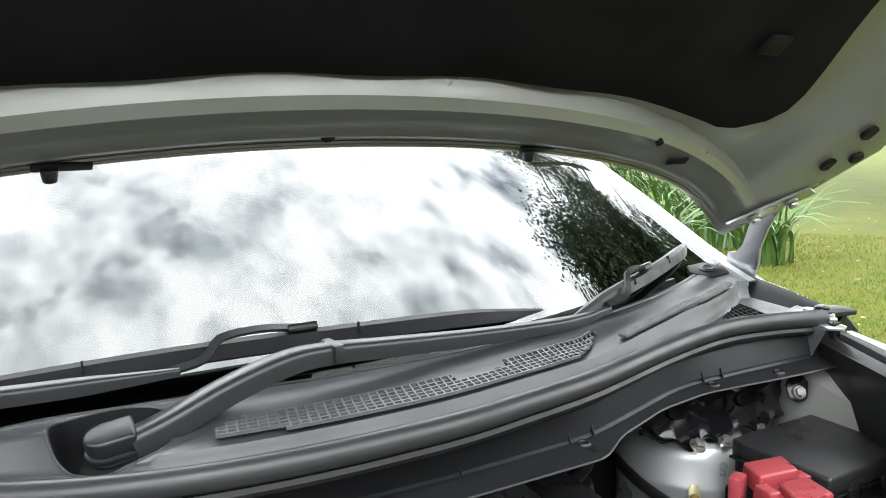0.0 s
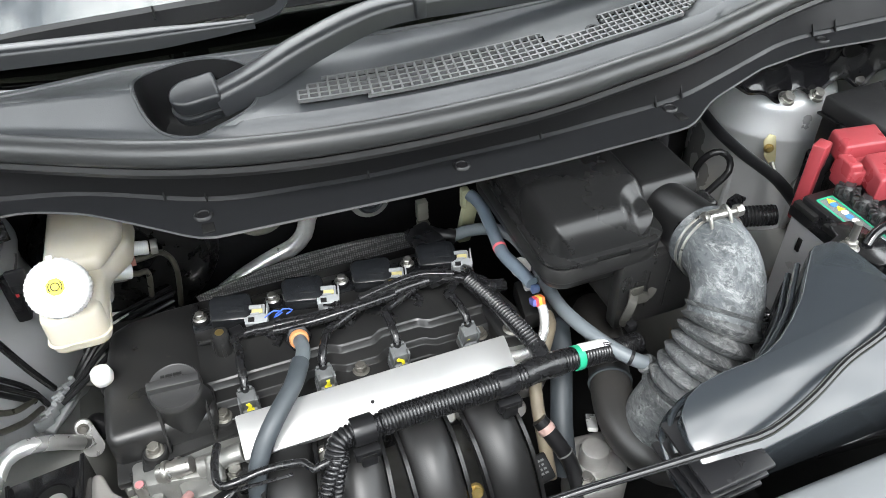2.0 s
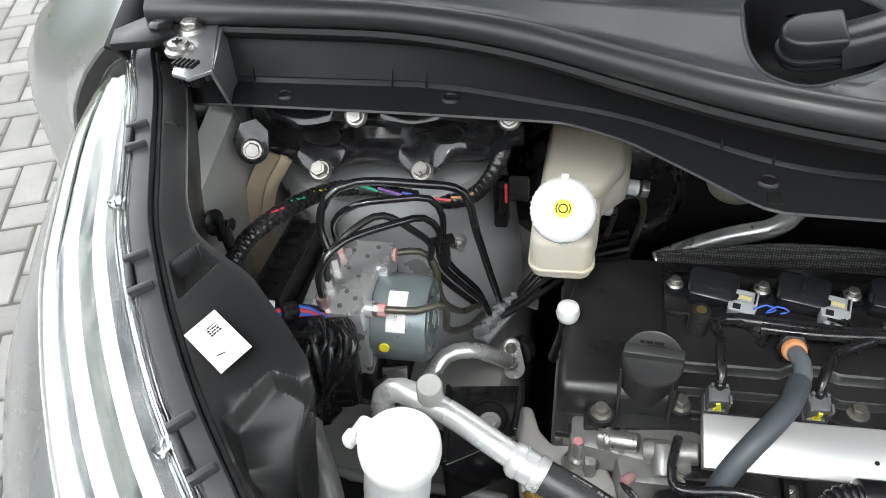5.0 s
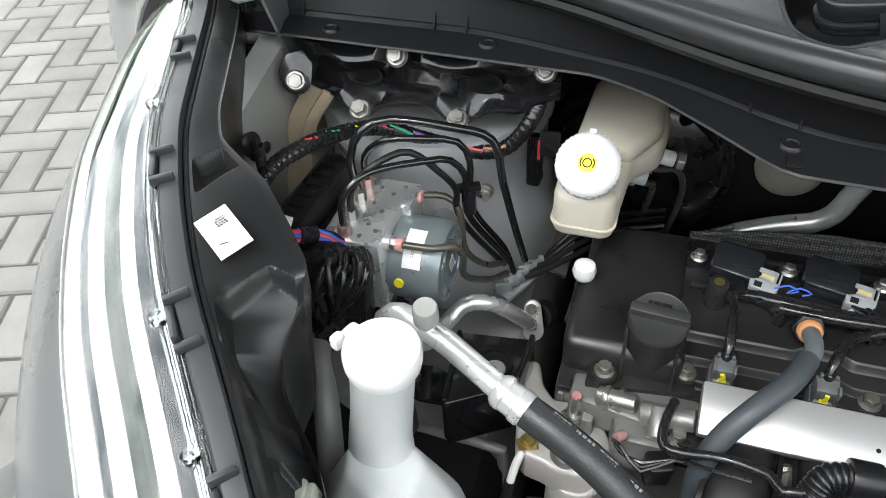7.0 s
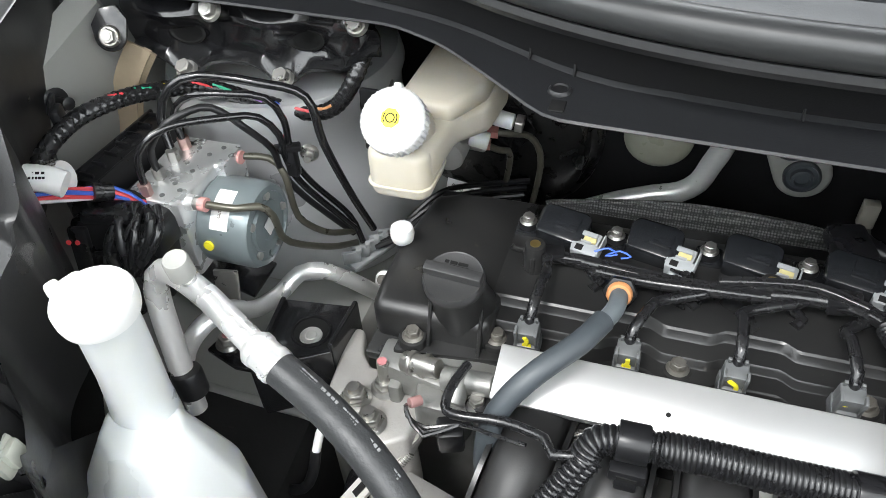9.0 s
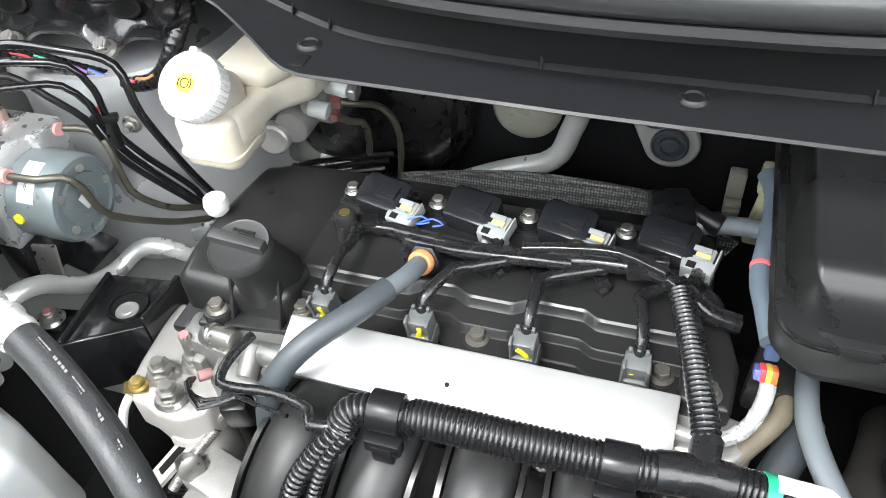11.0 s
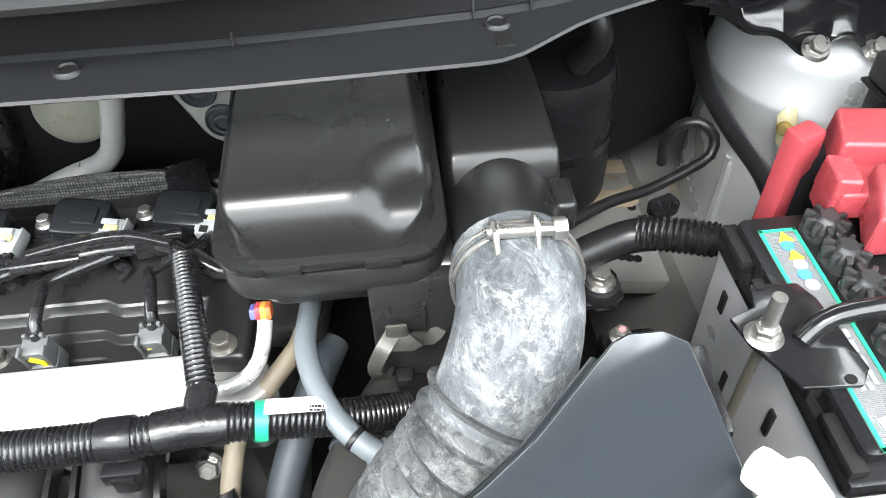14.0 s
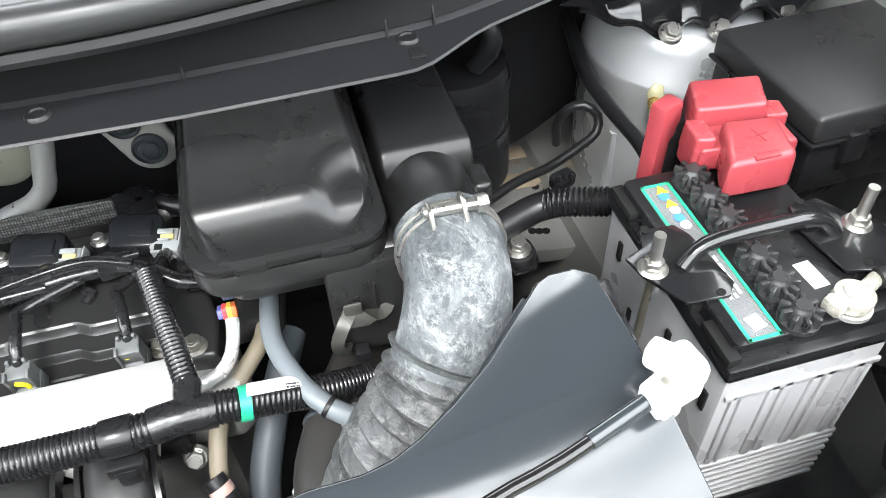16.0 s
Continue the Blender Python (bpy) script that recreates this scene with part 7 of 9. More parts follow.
tube(k, [(0.642, 0.508, 0.989), (0.652, 0.512, 0.998), (0.668, 0.513, 1.003), (0.70, 0.513, 1.004), (0.735, 0.512, 1.003), (0.748, 0.511, 0.998), (0.756, 0.507, 0.989)], 0.0058, 14)
part("bar", k, STEELBLK, cb)
hexbolt(cb, (0.623, 0.513, 0.9895), 0.0078, stud=0.022, name="stud")
hexbolt(cb, (0.776, 0.510, 0.9895), 0.0078, stud=0.024, name="stud")
k = B()
cyl(k, (0.624, 0.513, 0.99), (0.626, 0.520, 0.80), 0.003)
part("hook_rod", k, OLIVE, cb)
for x, y in ((0.655, 0.481), (0.634, 0.547), (0.760, 0.476), (0.752, 0.541)):
    k = B()
    cyl(k, (x, y, 0.9895), (x, y, 0.9902), 0.003, seg=12)
    part("hole", k, INK, cb)
# terminals
nt = thing("negative_terminal", (0.729, 0.451, 0.984), "dull lead negative clamp with a white crusted cable lug", "battery terminal")
k = B()
lathe(k, (0.729, 0.451, 0.983), (0, 0, 1), [(0.014, 0), (0.014, 0.003), (0.008, 0.004), (0.0075, 0.016), (0.001, 0.016)], 24)
part("post", k, CAST, nt)
k = B()
lathe(k, (0.729, 0.451, 0.988), (0, 0, 1), [(0.0125, 0), (0.0125, 0.008), (0.0105, 0.0095), (0.0085, 0.0095)], 24)
box(k, (0.714, 0.449, 0.992), (0.010, 0.013, 0.010), 0.002, (0, 0, 15))
box(k, (0.745, 0.457, 0.993), (0.020, 0.010, 0.008), 0.003, (0, 0, 25))
part("clamp", k, surface("crusted_lead", (0.20, 0.19, 0.16), 0.6, 0.15, col2=(0.50, 0.48, 0.42), scale=140, mix=1.0, fine=300, bump=0.7, depth=0.002), nt)
k = B()
tube(k, [(0.752, 0.459, 0.994), (0.785, 0.458, 0.995), (0.82, 0.46, 0.975), (0.84, 0.455, 0.93)], 0.007, 12)
part("cable", k, RUBBER, nt)
k = B()
tube(k, [(0.755, 0.445, 0.997), (0.772, 0.452, 0.999), (0.785, 0.456, 0.998)], 0.0085, 12)
part("white_sleeve", k, PALEPL, nt)
rc = thing("terminal_cover", (0.735, 0.60, 0.985), "red plastic positive terminal cover", "terminal cover")


def red_block(bm, poly, z0, z1, inset, bev=0.0035):
    """A moulded red block whose top is drawn in a little."""
    cx, cy = sum(p[0] for p in poly) / len(poly), sum(p[1] for p in poly) / len(poly)
    t = bmesh.new()
    lo = [t.verts.new((x, y, z0)) for x, y in poly]
    hi = [t.verts.new((cx + (x - cx) * inset, cy + (y - cy) * inset, z1)) for x, y in poly]
    t.faces.new(lo[::-1])
    t.faces.new(hi)
    for i in range(len(lo)):
        j = (i + 1) % len(lo)
        t.faces.new((lo[i], lo[j], hi[j], hi[i]))
    bmesh.ops.recalc_face_normals(t, faces=t.faces)
    bevel(t, bev, 3, 20)
    return merge(bm, t)


k = B()
red_block(k, [(0.706, 0.622), (0.764, 0.612), (0.780, 0.652), (0.720, 0.662)], 0.998, 1.024, 0.94)
lidr = part("fuse_lid", k, RED, rc)
k = B()
red_block(k, [(0.764, 0.614), (0.782, 0.610), (0.786, 0.630), (0.770, 0.636)], 0.992, 1.012, 0.95, 0.002)
part("lid_ear", k, RED, lidr)
k = B()
red_block(k, [(0.699, 0.594), (0.776, 0.584), (0.778, 0.622), (0.702, 0.630)], 0.988, 1.008, 0.97, 0.003)
part("hinge_strip", k, RED, rc)
k = B()
red_block(k, [(0.699, 0.560), (0.755, 0.558), (0.766, 0.606), (0.722, 0.612)], 0.988, 1.020, 0.94, 0.005)
post = part("post_cover", k, RED, rc)
k = B()
box(k, (0.731, 0.564, 1.0195), (0.020, 0.006, 0.003), 0.001, (0, 0, 0))
part("catch", k, RED, post)
for a in (0, 90):
    k = B()
    box(k, (0.738, 0.586, 1.0202), (0.016, 0.0012, 0.0006), 0, (0, 0, a + 10))
    part("moulded_cross", k, RED, post)
k = B()
red_block(k, [(0.696, 0.598), (0.712, 0.594), (0.716, 0.622), (0.700, 0.626)], 0.980, 1.016, 0.95, 0.003)
part("pocket", k, RED, rc)
k = B()
prism(k, [(0.000, 0.0), (0.022, 0.0), (0.024, -0.030), (0.014, -0.036), (0.012, -0.095), (-0.004, -0.105)], -0.008, 0.008, 0.003, pose(0.686, 0.640, 1.020, 90, 0, 24))
part("side_skirt", k, RED, rc)
k = B()
box(k, (0.712, 0.652, 0.968), (0.034, 0.024, 0.066), 0.004)
part("fuse_body", k, BLACK, rc)

# ---- fuse box ----
fb = thing("fuse_box", (0.902, 0.686, 0.80), "black plastic fuse box with a grained lid", "fuse box")
FM = pose(0.902, 0.686, 0.993, 0, 0, 2)
k = B()
box(k, (0, 0, -0.005), (0.185, 0.150, 0.026), 0.005, (0, 0, 0), 3)
k.transform(FM)
part("lid", k, surface("grained_black_lid", (0.022, 0.022, 0.023), 0.34, fine=1500, scale=8, bump=0.35, wear=((0.10, 0.10, 0.10), 0.76, 60)), fb)
k = B()
box(k, (0, 0, -0.045), (0.178, 0.143, 0.060), 0.004)
box(k, (0, 0, -0.125), (0.15, 0.12, 0.12), 0.006)
for y in (-0.03, 0.03):
    box(k, (-0.092, y, -0.03), (0.010, 0.02, 0.03), 0.003)
for x in (-0.05, 0.02):
    box(k, (x, -0.075, -0.028), (0.02, 0.010, 0.03), 0.003)
k.transform(FM)
part("base", k, BLACK, fb)
k = B()
box(k, (0.0, 0.0, -0.0195), (0.188, 0.153, 0.0035), 0.001)
k.transform(FM)
part("lid_rim", k, BLACK, fb)

# ---- grey intake duct near the front panel ----
du = thing("intake_duct", (0.45, 0.40, 0.90), "glossy dark grey plastic air intake duct near the front panel", "air duct")
top_poly = [(0.331, 0.345), (0.329, 0.372), (0.333, 0.391), (0.343, 0.400), (0.358, 0.405), (0.381, 0.407), (0.409, 0.405), (0.424, 0.407), (0.440, 0.413), (0.461, 0.425), (0.485, 0.442), (0.503, 0.459), (0.526, 0.481), (0.534, 0.484), (0.549, 0.482), (0.558, 0.473), (0.559, 0.407), (0.562, 0.377), (0.566, 0.345)]


def duct_z(x, y):
    """Flat top that folds down towards the front along a crease."""
    return 1.010 + 0.17 * (x - 0.34) - 0.45 * max(0.0, 0.405 - y)


k = B()
t = bmesh.new()
tops = [t.verts.new((x, y, duct_z(x, y))) for x, y in top_poly]
lows = [t.verts.new((x + 0.004, y + 0.010, 0.92)) for x, y in top_poly]
t.faces.new(tops[4:17])
t.faces.new(tops[17:] + tops[:5] + tops[16:17])
for a, b, c, d in zip(tops, tops[1:] + tops[:1], lows[1:] + lows[:1], lows):
    t.faces.new((a, b, c, d))
t.faces.new(lows[::-1])
bmesh.ops.recalc_face_normals(t, faces=t.faces)
bevel(t, 0.0045, 3, 35)
merge(k, t)
shell = part("shell", k, DUCT, du)
# folded flange and recessed slot on the side towards the engine
for dz, out in ((-0.020, 0.004), (-0.034, 0.007)):
    k = B()
    tube(k, [(x - out, y + out, duct_z(x, y) + dz) for x, y in top_poly[1:13]], 0.0030, 8, 0.01)
    part("side_bead", k, DUCT, shell)
k = B()
tube(k, [(0.492, 0.462, 0.998), (0.510, 0.479, 1.002), (0.519, 0.488, 0.996), (0.510, 0.482, 0.962), (0.494, 0.467, 0.955), (0.492, 0.462, 0.998)], 0.0028, 8, 0.006)
part("side_loop", k, BLACK, shell)
k = B()
for i in range(3):
    box(k, (0.352, 0.365 + 0.002 * i, 0.985 - 0.016 * i), (0.060, 0.070, 0.005), 0.002, (0, -6, 0))
part("mouth_rib", k, BLACK, du)
k = B()
box(k, (0.573, 0.47, 0.985), (0.010, 0.05, 0.06), 0.003, (0, 0, -4))
part("side_flange", k, BLACK, du)
hexbolt(du, (0.584, 0.600, 0.885), 0.0062, mark=PINKM)

k = B()
box(k, (MID, 0.255, 0.945), (1.30, 0.130, 0.040), 0.010, (4, 0, 0), 3)
solo("front_crossmember", k, PANEL, (MID, 0.255, 0.92), "silver-grey painted front cross-member", "car panel", kind="structure")
# prop rod lying in its white clip
pr = thing("prop_rod", (0.52, 0.37, 1.03), "black steel bonnet prop rod", "prop rod")
k = B()
tube(k, [(0.10, 0.372, 0.980), (0.214, 0.362, 0.998), (0.285, 0.352, 1.009), (0.345, 0.343, 1.020), (0.372, 0.340, 1.025), (0.415, 0.349, 1.033), (0.46, 0.364, 1.041), (0.497, 0.371, 1.047), (0.545, 0.385, 1.054)], 0.0036, 12)
part("rod", k, STEELBLK, pr)
k = B()
tube(k, [(0.512, 0.3755, 1.0492), (0.546, 0.3852, 1.0542)], 0.0046, 12)
part("collar", k, DUCT, pr)
wc = thing("rod_clip", (0.555, 0.392, 1.025), "white plastic prop rod clip", "clip")
k = B()
RCM = pose(0.555, 0.388, 1.057, 6, -9, 16) @ Matrix.Diagonal((0.64, 0.64, 0.70, 1))
prism(k, [(-0.020, -0.015), (0.020, -0.018), (0.026, -0.006), (0.022, 0.010), (0.010, 0.012), (-0.018, 0.010)], -0.010, 0.008, 0.003, RCM, 2)
body = part("body", k, WHITE, wc)
k = B()
box(k, RCM @ Vector((0.014, 0.016, 0.004)), (0.014, 0.020, 0.014), 0.004, (0, 0, 40))
part("hook", k, WHITE, wc)
k = B()
box(k, RCM @ Vector((0.024, 0.004, 0.0)), (0.014, 0.022, 0.018), 0.005, (0, 0, 10))
part("jaw", k, WHITE, wc)
k = B()
box(k, RCM @ Vector((0.004, 0.0, -0.020)), (0.016, 0.014, 0.03), 0.003, (0, 0, 22))
part("stem", k, WHITE, wc)
k = B()
box(k, RCM @ Vector((0.0, 0.001, 0.0082)), (0.0034, 0.0044, 0.001), 0.0002, (0, 0, 22))
part("window", k, DULL, body)

# ---- behind the air cleaner, towards the right tower ----
k = B()
lathe(k, (0.585, 0.875, 0.80), (0, 0, 1), [(0.060, 0.0), (0.064, 0.004), (0.064, 0.05), (0.062, 0.054), (0.062, 0.118), (0.001, 0.118)], 40)
cn = thing("canister", (0.585, 0.875, 0.80), "glossy black cylindrical canister by the firewall", "canister")
part("shell", k, BLACK, cn)
k = B()
lathe(k, (0.585, 0.875, 0.919), (0, 0, 1), [(0.0635, 0.0), (0.0635, 0.010), (0.058, 0.026), (0.03, 0.031), (0.001, 0.031)], 40)
part("lid", k, BLACK, cn)
k = B()
lathe(k, (0.585, 0.875, 0.862), (0, 0, 1), [(0.0625, 0.0), (0.0640, 0.001), (0.0640, 0.011), (0.0625, 0.012)], 40)
part("clamp_band", k, STEELBLK, cn)
k = B()
tube(k, [(0.600, 0.84, 0.955), (0.615, 0.83, 0.985), (0.60, 0.85, 1.02), (0.57, 0.90, 1.03)], 0.011, 12)
solo("canister_hose", k, RUBBER, (0.600, 0.84, 0.94), "black hose rising from the canister", "hose")
k = B()
prism(k, [(0.60, 0.80), (0.74, 0.78), (0.80, 0.90), (0.76, 1.02), (0.60, 1.02)], 0.700, 0.722, 0.004)
sh = solo("chassis_shelf", k, surface("rusty_grey_panel", (0.21, 0.21, 0.20), 0.45, 0.2, col2=(0.16, 0.16, 0.15), scale=9, wear=((0.24, 0.15, 0.08), 0.60, 14)), (0.69, 0.9, 0.70), "silver painted chassis panel with small holes", "panel", kind="structure")
k = B()
for x, y in ((0.668, 0.825), (0.676, 0.822), (0.684, 0.82), (0.70, 0.90), (0.655, 0.95)):
    cyl(k, (x, y, 0.722), (x, y, 0.7232), 0.005, seg=14)
part("holes", k, INK, sh)
for poly in ([(0.645, 0.905), (0.700, 0.900), (0.742, 0.925), (0.735, 0.948), (0.690, 0.930), (0.650, 0.935)], [(0.650, 0.965), (0.725, 0.958), (0.748, 0.985), (0.660, 0.985)], [(0.742, 0.92), (0.752, 0.90), (0.760, 0.98), (0.750, 1.0)], [(0.735, 0.800), (0.760, 0.790), (0.775, 0.835), (0.755, 0.85)]):
    k = B()
    prism(k, poly, 0.7222, 0.7246, 0.0008)
    part("sealer_patch", k, SEALER, sh, "beige brushed sealer")
k = B()
MATX = [0.59 + 0.025 * i for i in range(11)]
sheet(k, [[Vector((x, 0.945 + 0.03 * ramp(0.68, 0.82, x) - 0.10 * max(0.0, 0.62 - x), z)) for z in [0.748 + 0.055 * ramp(0.60, 0.80, x) + (1.05 - 0.748) * v for v in (0, 0.06, 0.3, 0.6, 1.0)]] for x in MATX], 0.006)
solo("firewall_mat", k, INSUL, (0.70, 0.95, 0.75), "black sound-deadening mat hanging beside the canister", "insulation mat")
hose("thick black cable running down from the firewall to the battery", [(0.735, 1.02, 0.96), (0.745, 0.95, 0.925), (0.728, 0.86, 0.916), (0.730, 0.80, 0.908), (0.735, 0.73, 0.905), (0.728, 0.68, 0.90), (0.71, 0.655, 0.91)], 0.0080, RUBBER)
hose("black taped cable crossing behind the air cleaner", [(0.548, 0.700, 0.890), (0.568, 0.713, 0.888), (0.616, 0.749, 0.875), (0.660, 0.775, 0.862), (0.700, 0.792, 0.866), (0.722, 0.800, 0.874), (0.725, 0.808, 0.890), (0.712, 0.816, 0.900), (0.697, 0.822, 0.894), (0.690, 0.830, 0.872), (0.694, 0.836, 0.84)], 0.0050, RUBBER)
ck = thing("battery_cable_loom", (0.62, 0.66, 0.86), "black corrugated battery cable loom", "wiring loom")
k = B()
tube(k, [(0.545, 0.655, 0.90), (0.575, 0.665, 0.905), (0.605, 0.672, 0.91), (0.622, 0.668, 0.915)], 0.013, 12)
part("taped_loom", k, RUBBER, ck)
k = B()
tube(k, [(0.612, 0.672, 0.914), (0.635, 0.662, 0.918), (0.665, 0.650, 0.92)], 0.0135, 14, corr=(0.0045, 0.0018))
part("loom_tube", k, LOOM, ck)
k = B()
box(k, (0.636, 0.690, 0.920), (0.022, 0.014, 0.014), 0.003, (0, 0, 20))
for q in range(3):
    box(k, (0.629 + 0.006 * q, 0.683, 0.929), (0.003, 0.006, 0.005), 0.001, (0, 0, 20))
part("plug", k, BLACK, ck)
k = B()
prism(k, round_rect(0.555, 0.600, 0.635, 0.675, 0.012), 0.868, 0.878, 0.003)
part("mount_plate", k, STEELBLK, ck)
k = B()
lathe(k, (0.581, 0.650, 0.876), (0, 0, 1), [(0.016, 0), (0.017, 0.006), (0.015, 0.010), (0.010, 0.012), (0.001, 0.012)], 24)
bush = solo("rubber_bush", k, RUBBER, (0.581, 0.650, 0.876), "black rubber bush under a zinc bolt", "bush")
hexbolt(bush, (0.581, 0.650, 0.888), 0.0090)
bt_tray = B()
prism(bt_tray, [(0.585, 0.42), (0.80, 0.40), (0.81, 0.68), (0.60, 0.66)], 0.755, 0.774, 0.005)
box(bt_tray, (0.61, 0.60, 0.80), (0.05, 0.10, 0.06), 0.008)
solo("battery_tray", bt_tray, STEELBLK, (0.70, 0.54, 0.755), "black steel battery tray", "tray")
k = B()
tube(k, [(0.595, 0.575, 0.832), (0.597, 0.565, 0.848), (0.609, 0.560, 0.852), (0.621, 0.562, 0.846), (0.622, 0.572, 0.832)], 0.005, 10)
solo("tray_hook", k, STEELBLK, (0.608, 0.565, 0.828), "glossy black steel hook on the tray", "hook")
pg = thing("tower_earth_plug", (0.765, 0.745, 0.90), "yellow zinc earth terminal on the strut tower", "earth terminal")
k = B()
PGM = Matrix.Translation((0.7885, 0.806, 0.896)) @ Vector((-0.55, -0.80, 0.22)).normalized().to_track_quat("Z", "Y").to_matrix().to_4x4() @ Matrix.Diagonal((0.95, 0.95, 1, 1))
prism(k, [(-0.010, 0.010), (-0.004, 0.022), (0.006, 0.020), (0.010, 0.004), (0.014, -0.020), (0.006, -0.026), (-0.004, -0.014)], 0.006, 0.008, 0.0005, PGM)
part("lug", k, surface("pale_yellow_zinc", (0.50, 0.46, 0.28), 0.4, 0.6), pg)
hexbolt(pg, PGM @ Vector((0.0, 0.0, 0.008)), 0.0052, (-0.55, -0.80, 0.22), BRASSY)
k = B()
tube(k, [PGM @ Vector((0.008, -0.020, 0.010)), PGM @ Vector((0.016, -0.036, 0.014)), PGM @ Vector((0.028, -0.060, 0.014))], 0.0036, 8)
part("bolt_tail", k, ZINC, pg)
for a in (30, 90, 150):
    u = radians(180 + a)
    k = B()
    tube(k, [(TR[0] + 0.0925 * math.cos(u), TR[1] + 0.1065 * math.sin(u), z) for z in (0.62, 0.70, 0.78, 0.835)], (0.010, 0.005), 8)
    part("tower_rib", k, TOWER, bay)

# ---- headlamp ----
hl = thing("headlamp", (-0.42, 0.55, 0.90), "clear headlamp unit with chrome strips and a black housing", "headlamp")
RIB = [(0.20, -0.170), (0.30, -0.237), (0.345, -0.272), (0.372, -0.294), (0.395, -0.313), (0.44, -0.352), (0.50, -0.394), (0.57, -0.436), (0.615, -0.455), (0.672, -0.479), (0.72, -0.499), (0.766, -0.521), (0.80, -0.543)]
RIMZ = [(0.20, 0.99), (0.30, 1.035), (0.345, 1.056), (0.372, 1.068), (0.40, 1.080), (0.44, 1.092), (0.50, 1.103), (0.57, 1.110), (0.70, 1.116), (0.785, 1.118)]
LENSW = [(0.20, 1.15), (0.40, 1.0), (0.50, 0.95), (0.62, 0.92), (0.72, 0.85), (0.765, 0.7), (0.80, 0.4)]


def rib_x(y):
    return soft_table(RIB, y, 0.02)[0]


def rim_z(y):
    return soft_table(RIMZ, y, 0.02)[0]


def across(y, w, dz=0.0):
    """A point w metres square to the rim (inwards positive) from its outer edge at y."""
    d = Vector((rib_x(y + 0.02) - rib_x(y - 0.02), 0.04, 0)).normalized()
    return Vector((rib_x(y) + d.y * w, y - d.x * w, rim_z(y) + dz))


ys = [0.20 + 0.60 * i / 44 for i in range(45)]


def lens_row(y, offs):
    w = soft_table(LENSW, y, 0.03)[0]
    return [across(y, -dx * w, -dz * (0.55 + 0.45 * w)) for dx, dz in offs]


k = B()
sheet(k, [lens_row(y, ((0.002, -0.001), (0.020, 0.0), (0.046, 0.006), (0.068, 0.014), (0.076, 0.022), (0.080, 0.032))) for y in ys], 0.0025)
lens = part("lens", k, LENS, hl, "clear plastic lens")
lens.visible_shadow = False
# dark green of the lawn's reflection, painted on one band under the lens
LENSGREEN = surface("smoked_green_trim", (0.06, 0.075, 0.055), 0.12, 0.3, scale=8, bump=0.0)
LENSGREY = surface("silvered_trim", (0.42, 0.44, 0.43), 0.16, 0.75, scale=8, bump=0.0)
for name, offs, m in (
    ("chrome_edge", ((0.004, 0.006), (0.007, 0.003), (0.010, 0.005)), CHROME),
    ("dark_bezel", ((0.010, 0.006), (0.015, 0.016), (0.021, 0.008)), DUCT),
    ("reflector", ((0.021, 0.007), (0.025, 0.006), (0.031, 0.009)), REFL),
    ("smoke_bezel", ((0.031, 0.010), (0.037, 0.018), (0.043, 0.013)), LENSGREEN),
    ("inner_trim", ((0.043, 0.012), (0.049, 0.012), (0.055, 0.016)), LENSGREY),
    ("dark_bezel", ((0.055, 0.017), (0.058, 0.024), (0.061, 0.019)), DUCT),
    ("chrome_strip", ((0.061, 0.018), (0.068, 0.020), (0.078, 0.030)), REFL),
    ("side_trim", ((0.078, 0.030), (0.092, 0.044), (0.112, 0.066), (0.135, 0.10), (0.155, 0.16), (0.166, 0.26), (0.168, 0.45)), PAINT),
):
    k = B()
    sheet(k, [lens_row(y, offs) for y in ys[:-2]], 0.002)
    part(name, k, m, hl)
k = B()
sheet(k, [[across(y, -0.003, -0.010), across(y, -0.002, 0.001), across(y, 0.000, 0.003), across(y, 0.006, 0.0035), across(y, 0.0125, 0.003), across(y, 0.0140, -0.001), across(y, 0.0140, -0.020)] for y in ys], 0.003)
part("rim", k, RIMPL, hl, "dark grey plastic rim")
k = B()
tube(k, [across(y, 0.0165, -0.004) for y in ys[::2]], 0.0020, 8, 0.02)
part("gasket", k, RUBBER, hl)
for w in (-0.005, -0.010):
    k = B()
    tube(k, [across(y, w, 0.002 + 0.2 * w) for y in ys[::2]], 0.0022, 8, 0.02)
    part("lens_edge", k, LENS, hl)
for y in (0.30, 0.345, 0.430, 0.540, 0.68):
    a = math.degrees(math.atan2(-(rib_x(y + 0.02) - rib_x(y - 0.02)), 0.04))
    k = B()
    for e in (0.0, 0.026):
        box(k, across(y - e, 0.002, 0.005), (0.017, 0.0050, 0.007), 0.0015, (0, 0, a + 8))
    box(k, across(y - 0.013, -0.004, 0.004), (0.005, 0.028, 0.007), 0.0015, (0, 0, a))
    part("clip", k, RIMPL, hl)
for y in (0.425, 0.60, 0.36):
    k = B()
    lathe(k, across(y, -0.012, 0.001), (-0.2, -0.1, 1), [(0.0065, -0.004), (0.0055, 0.002), (0.003, 0.004), (0.001, 0.004)], 12)
    part("lens_boss", k, LENS, hl)
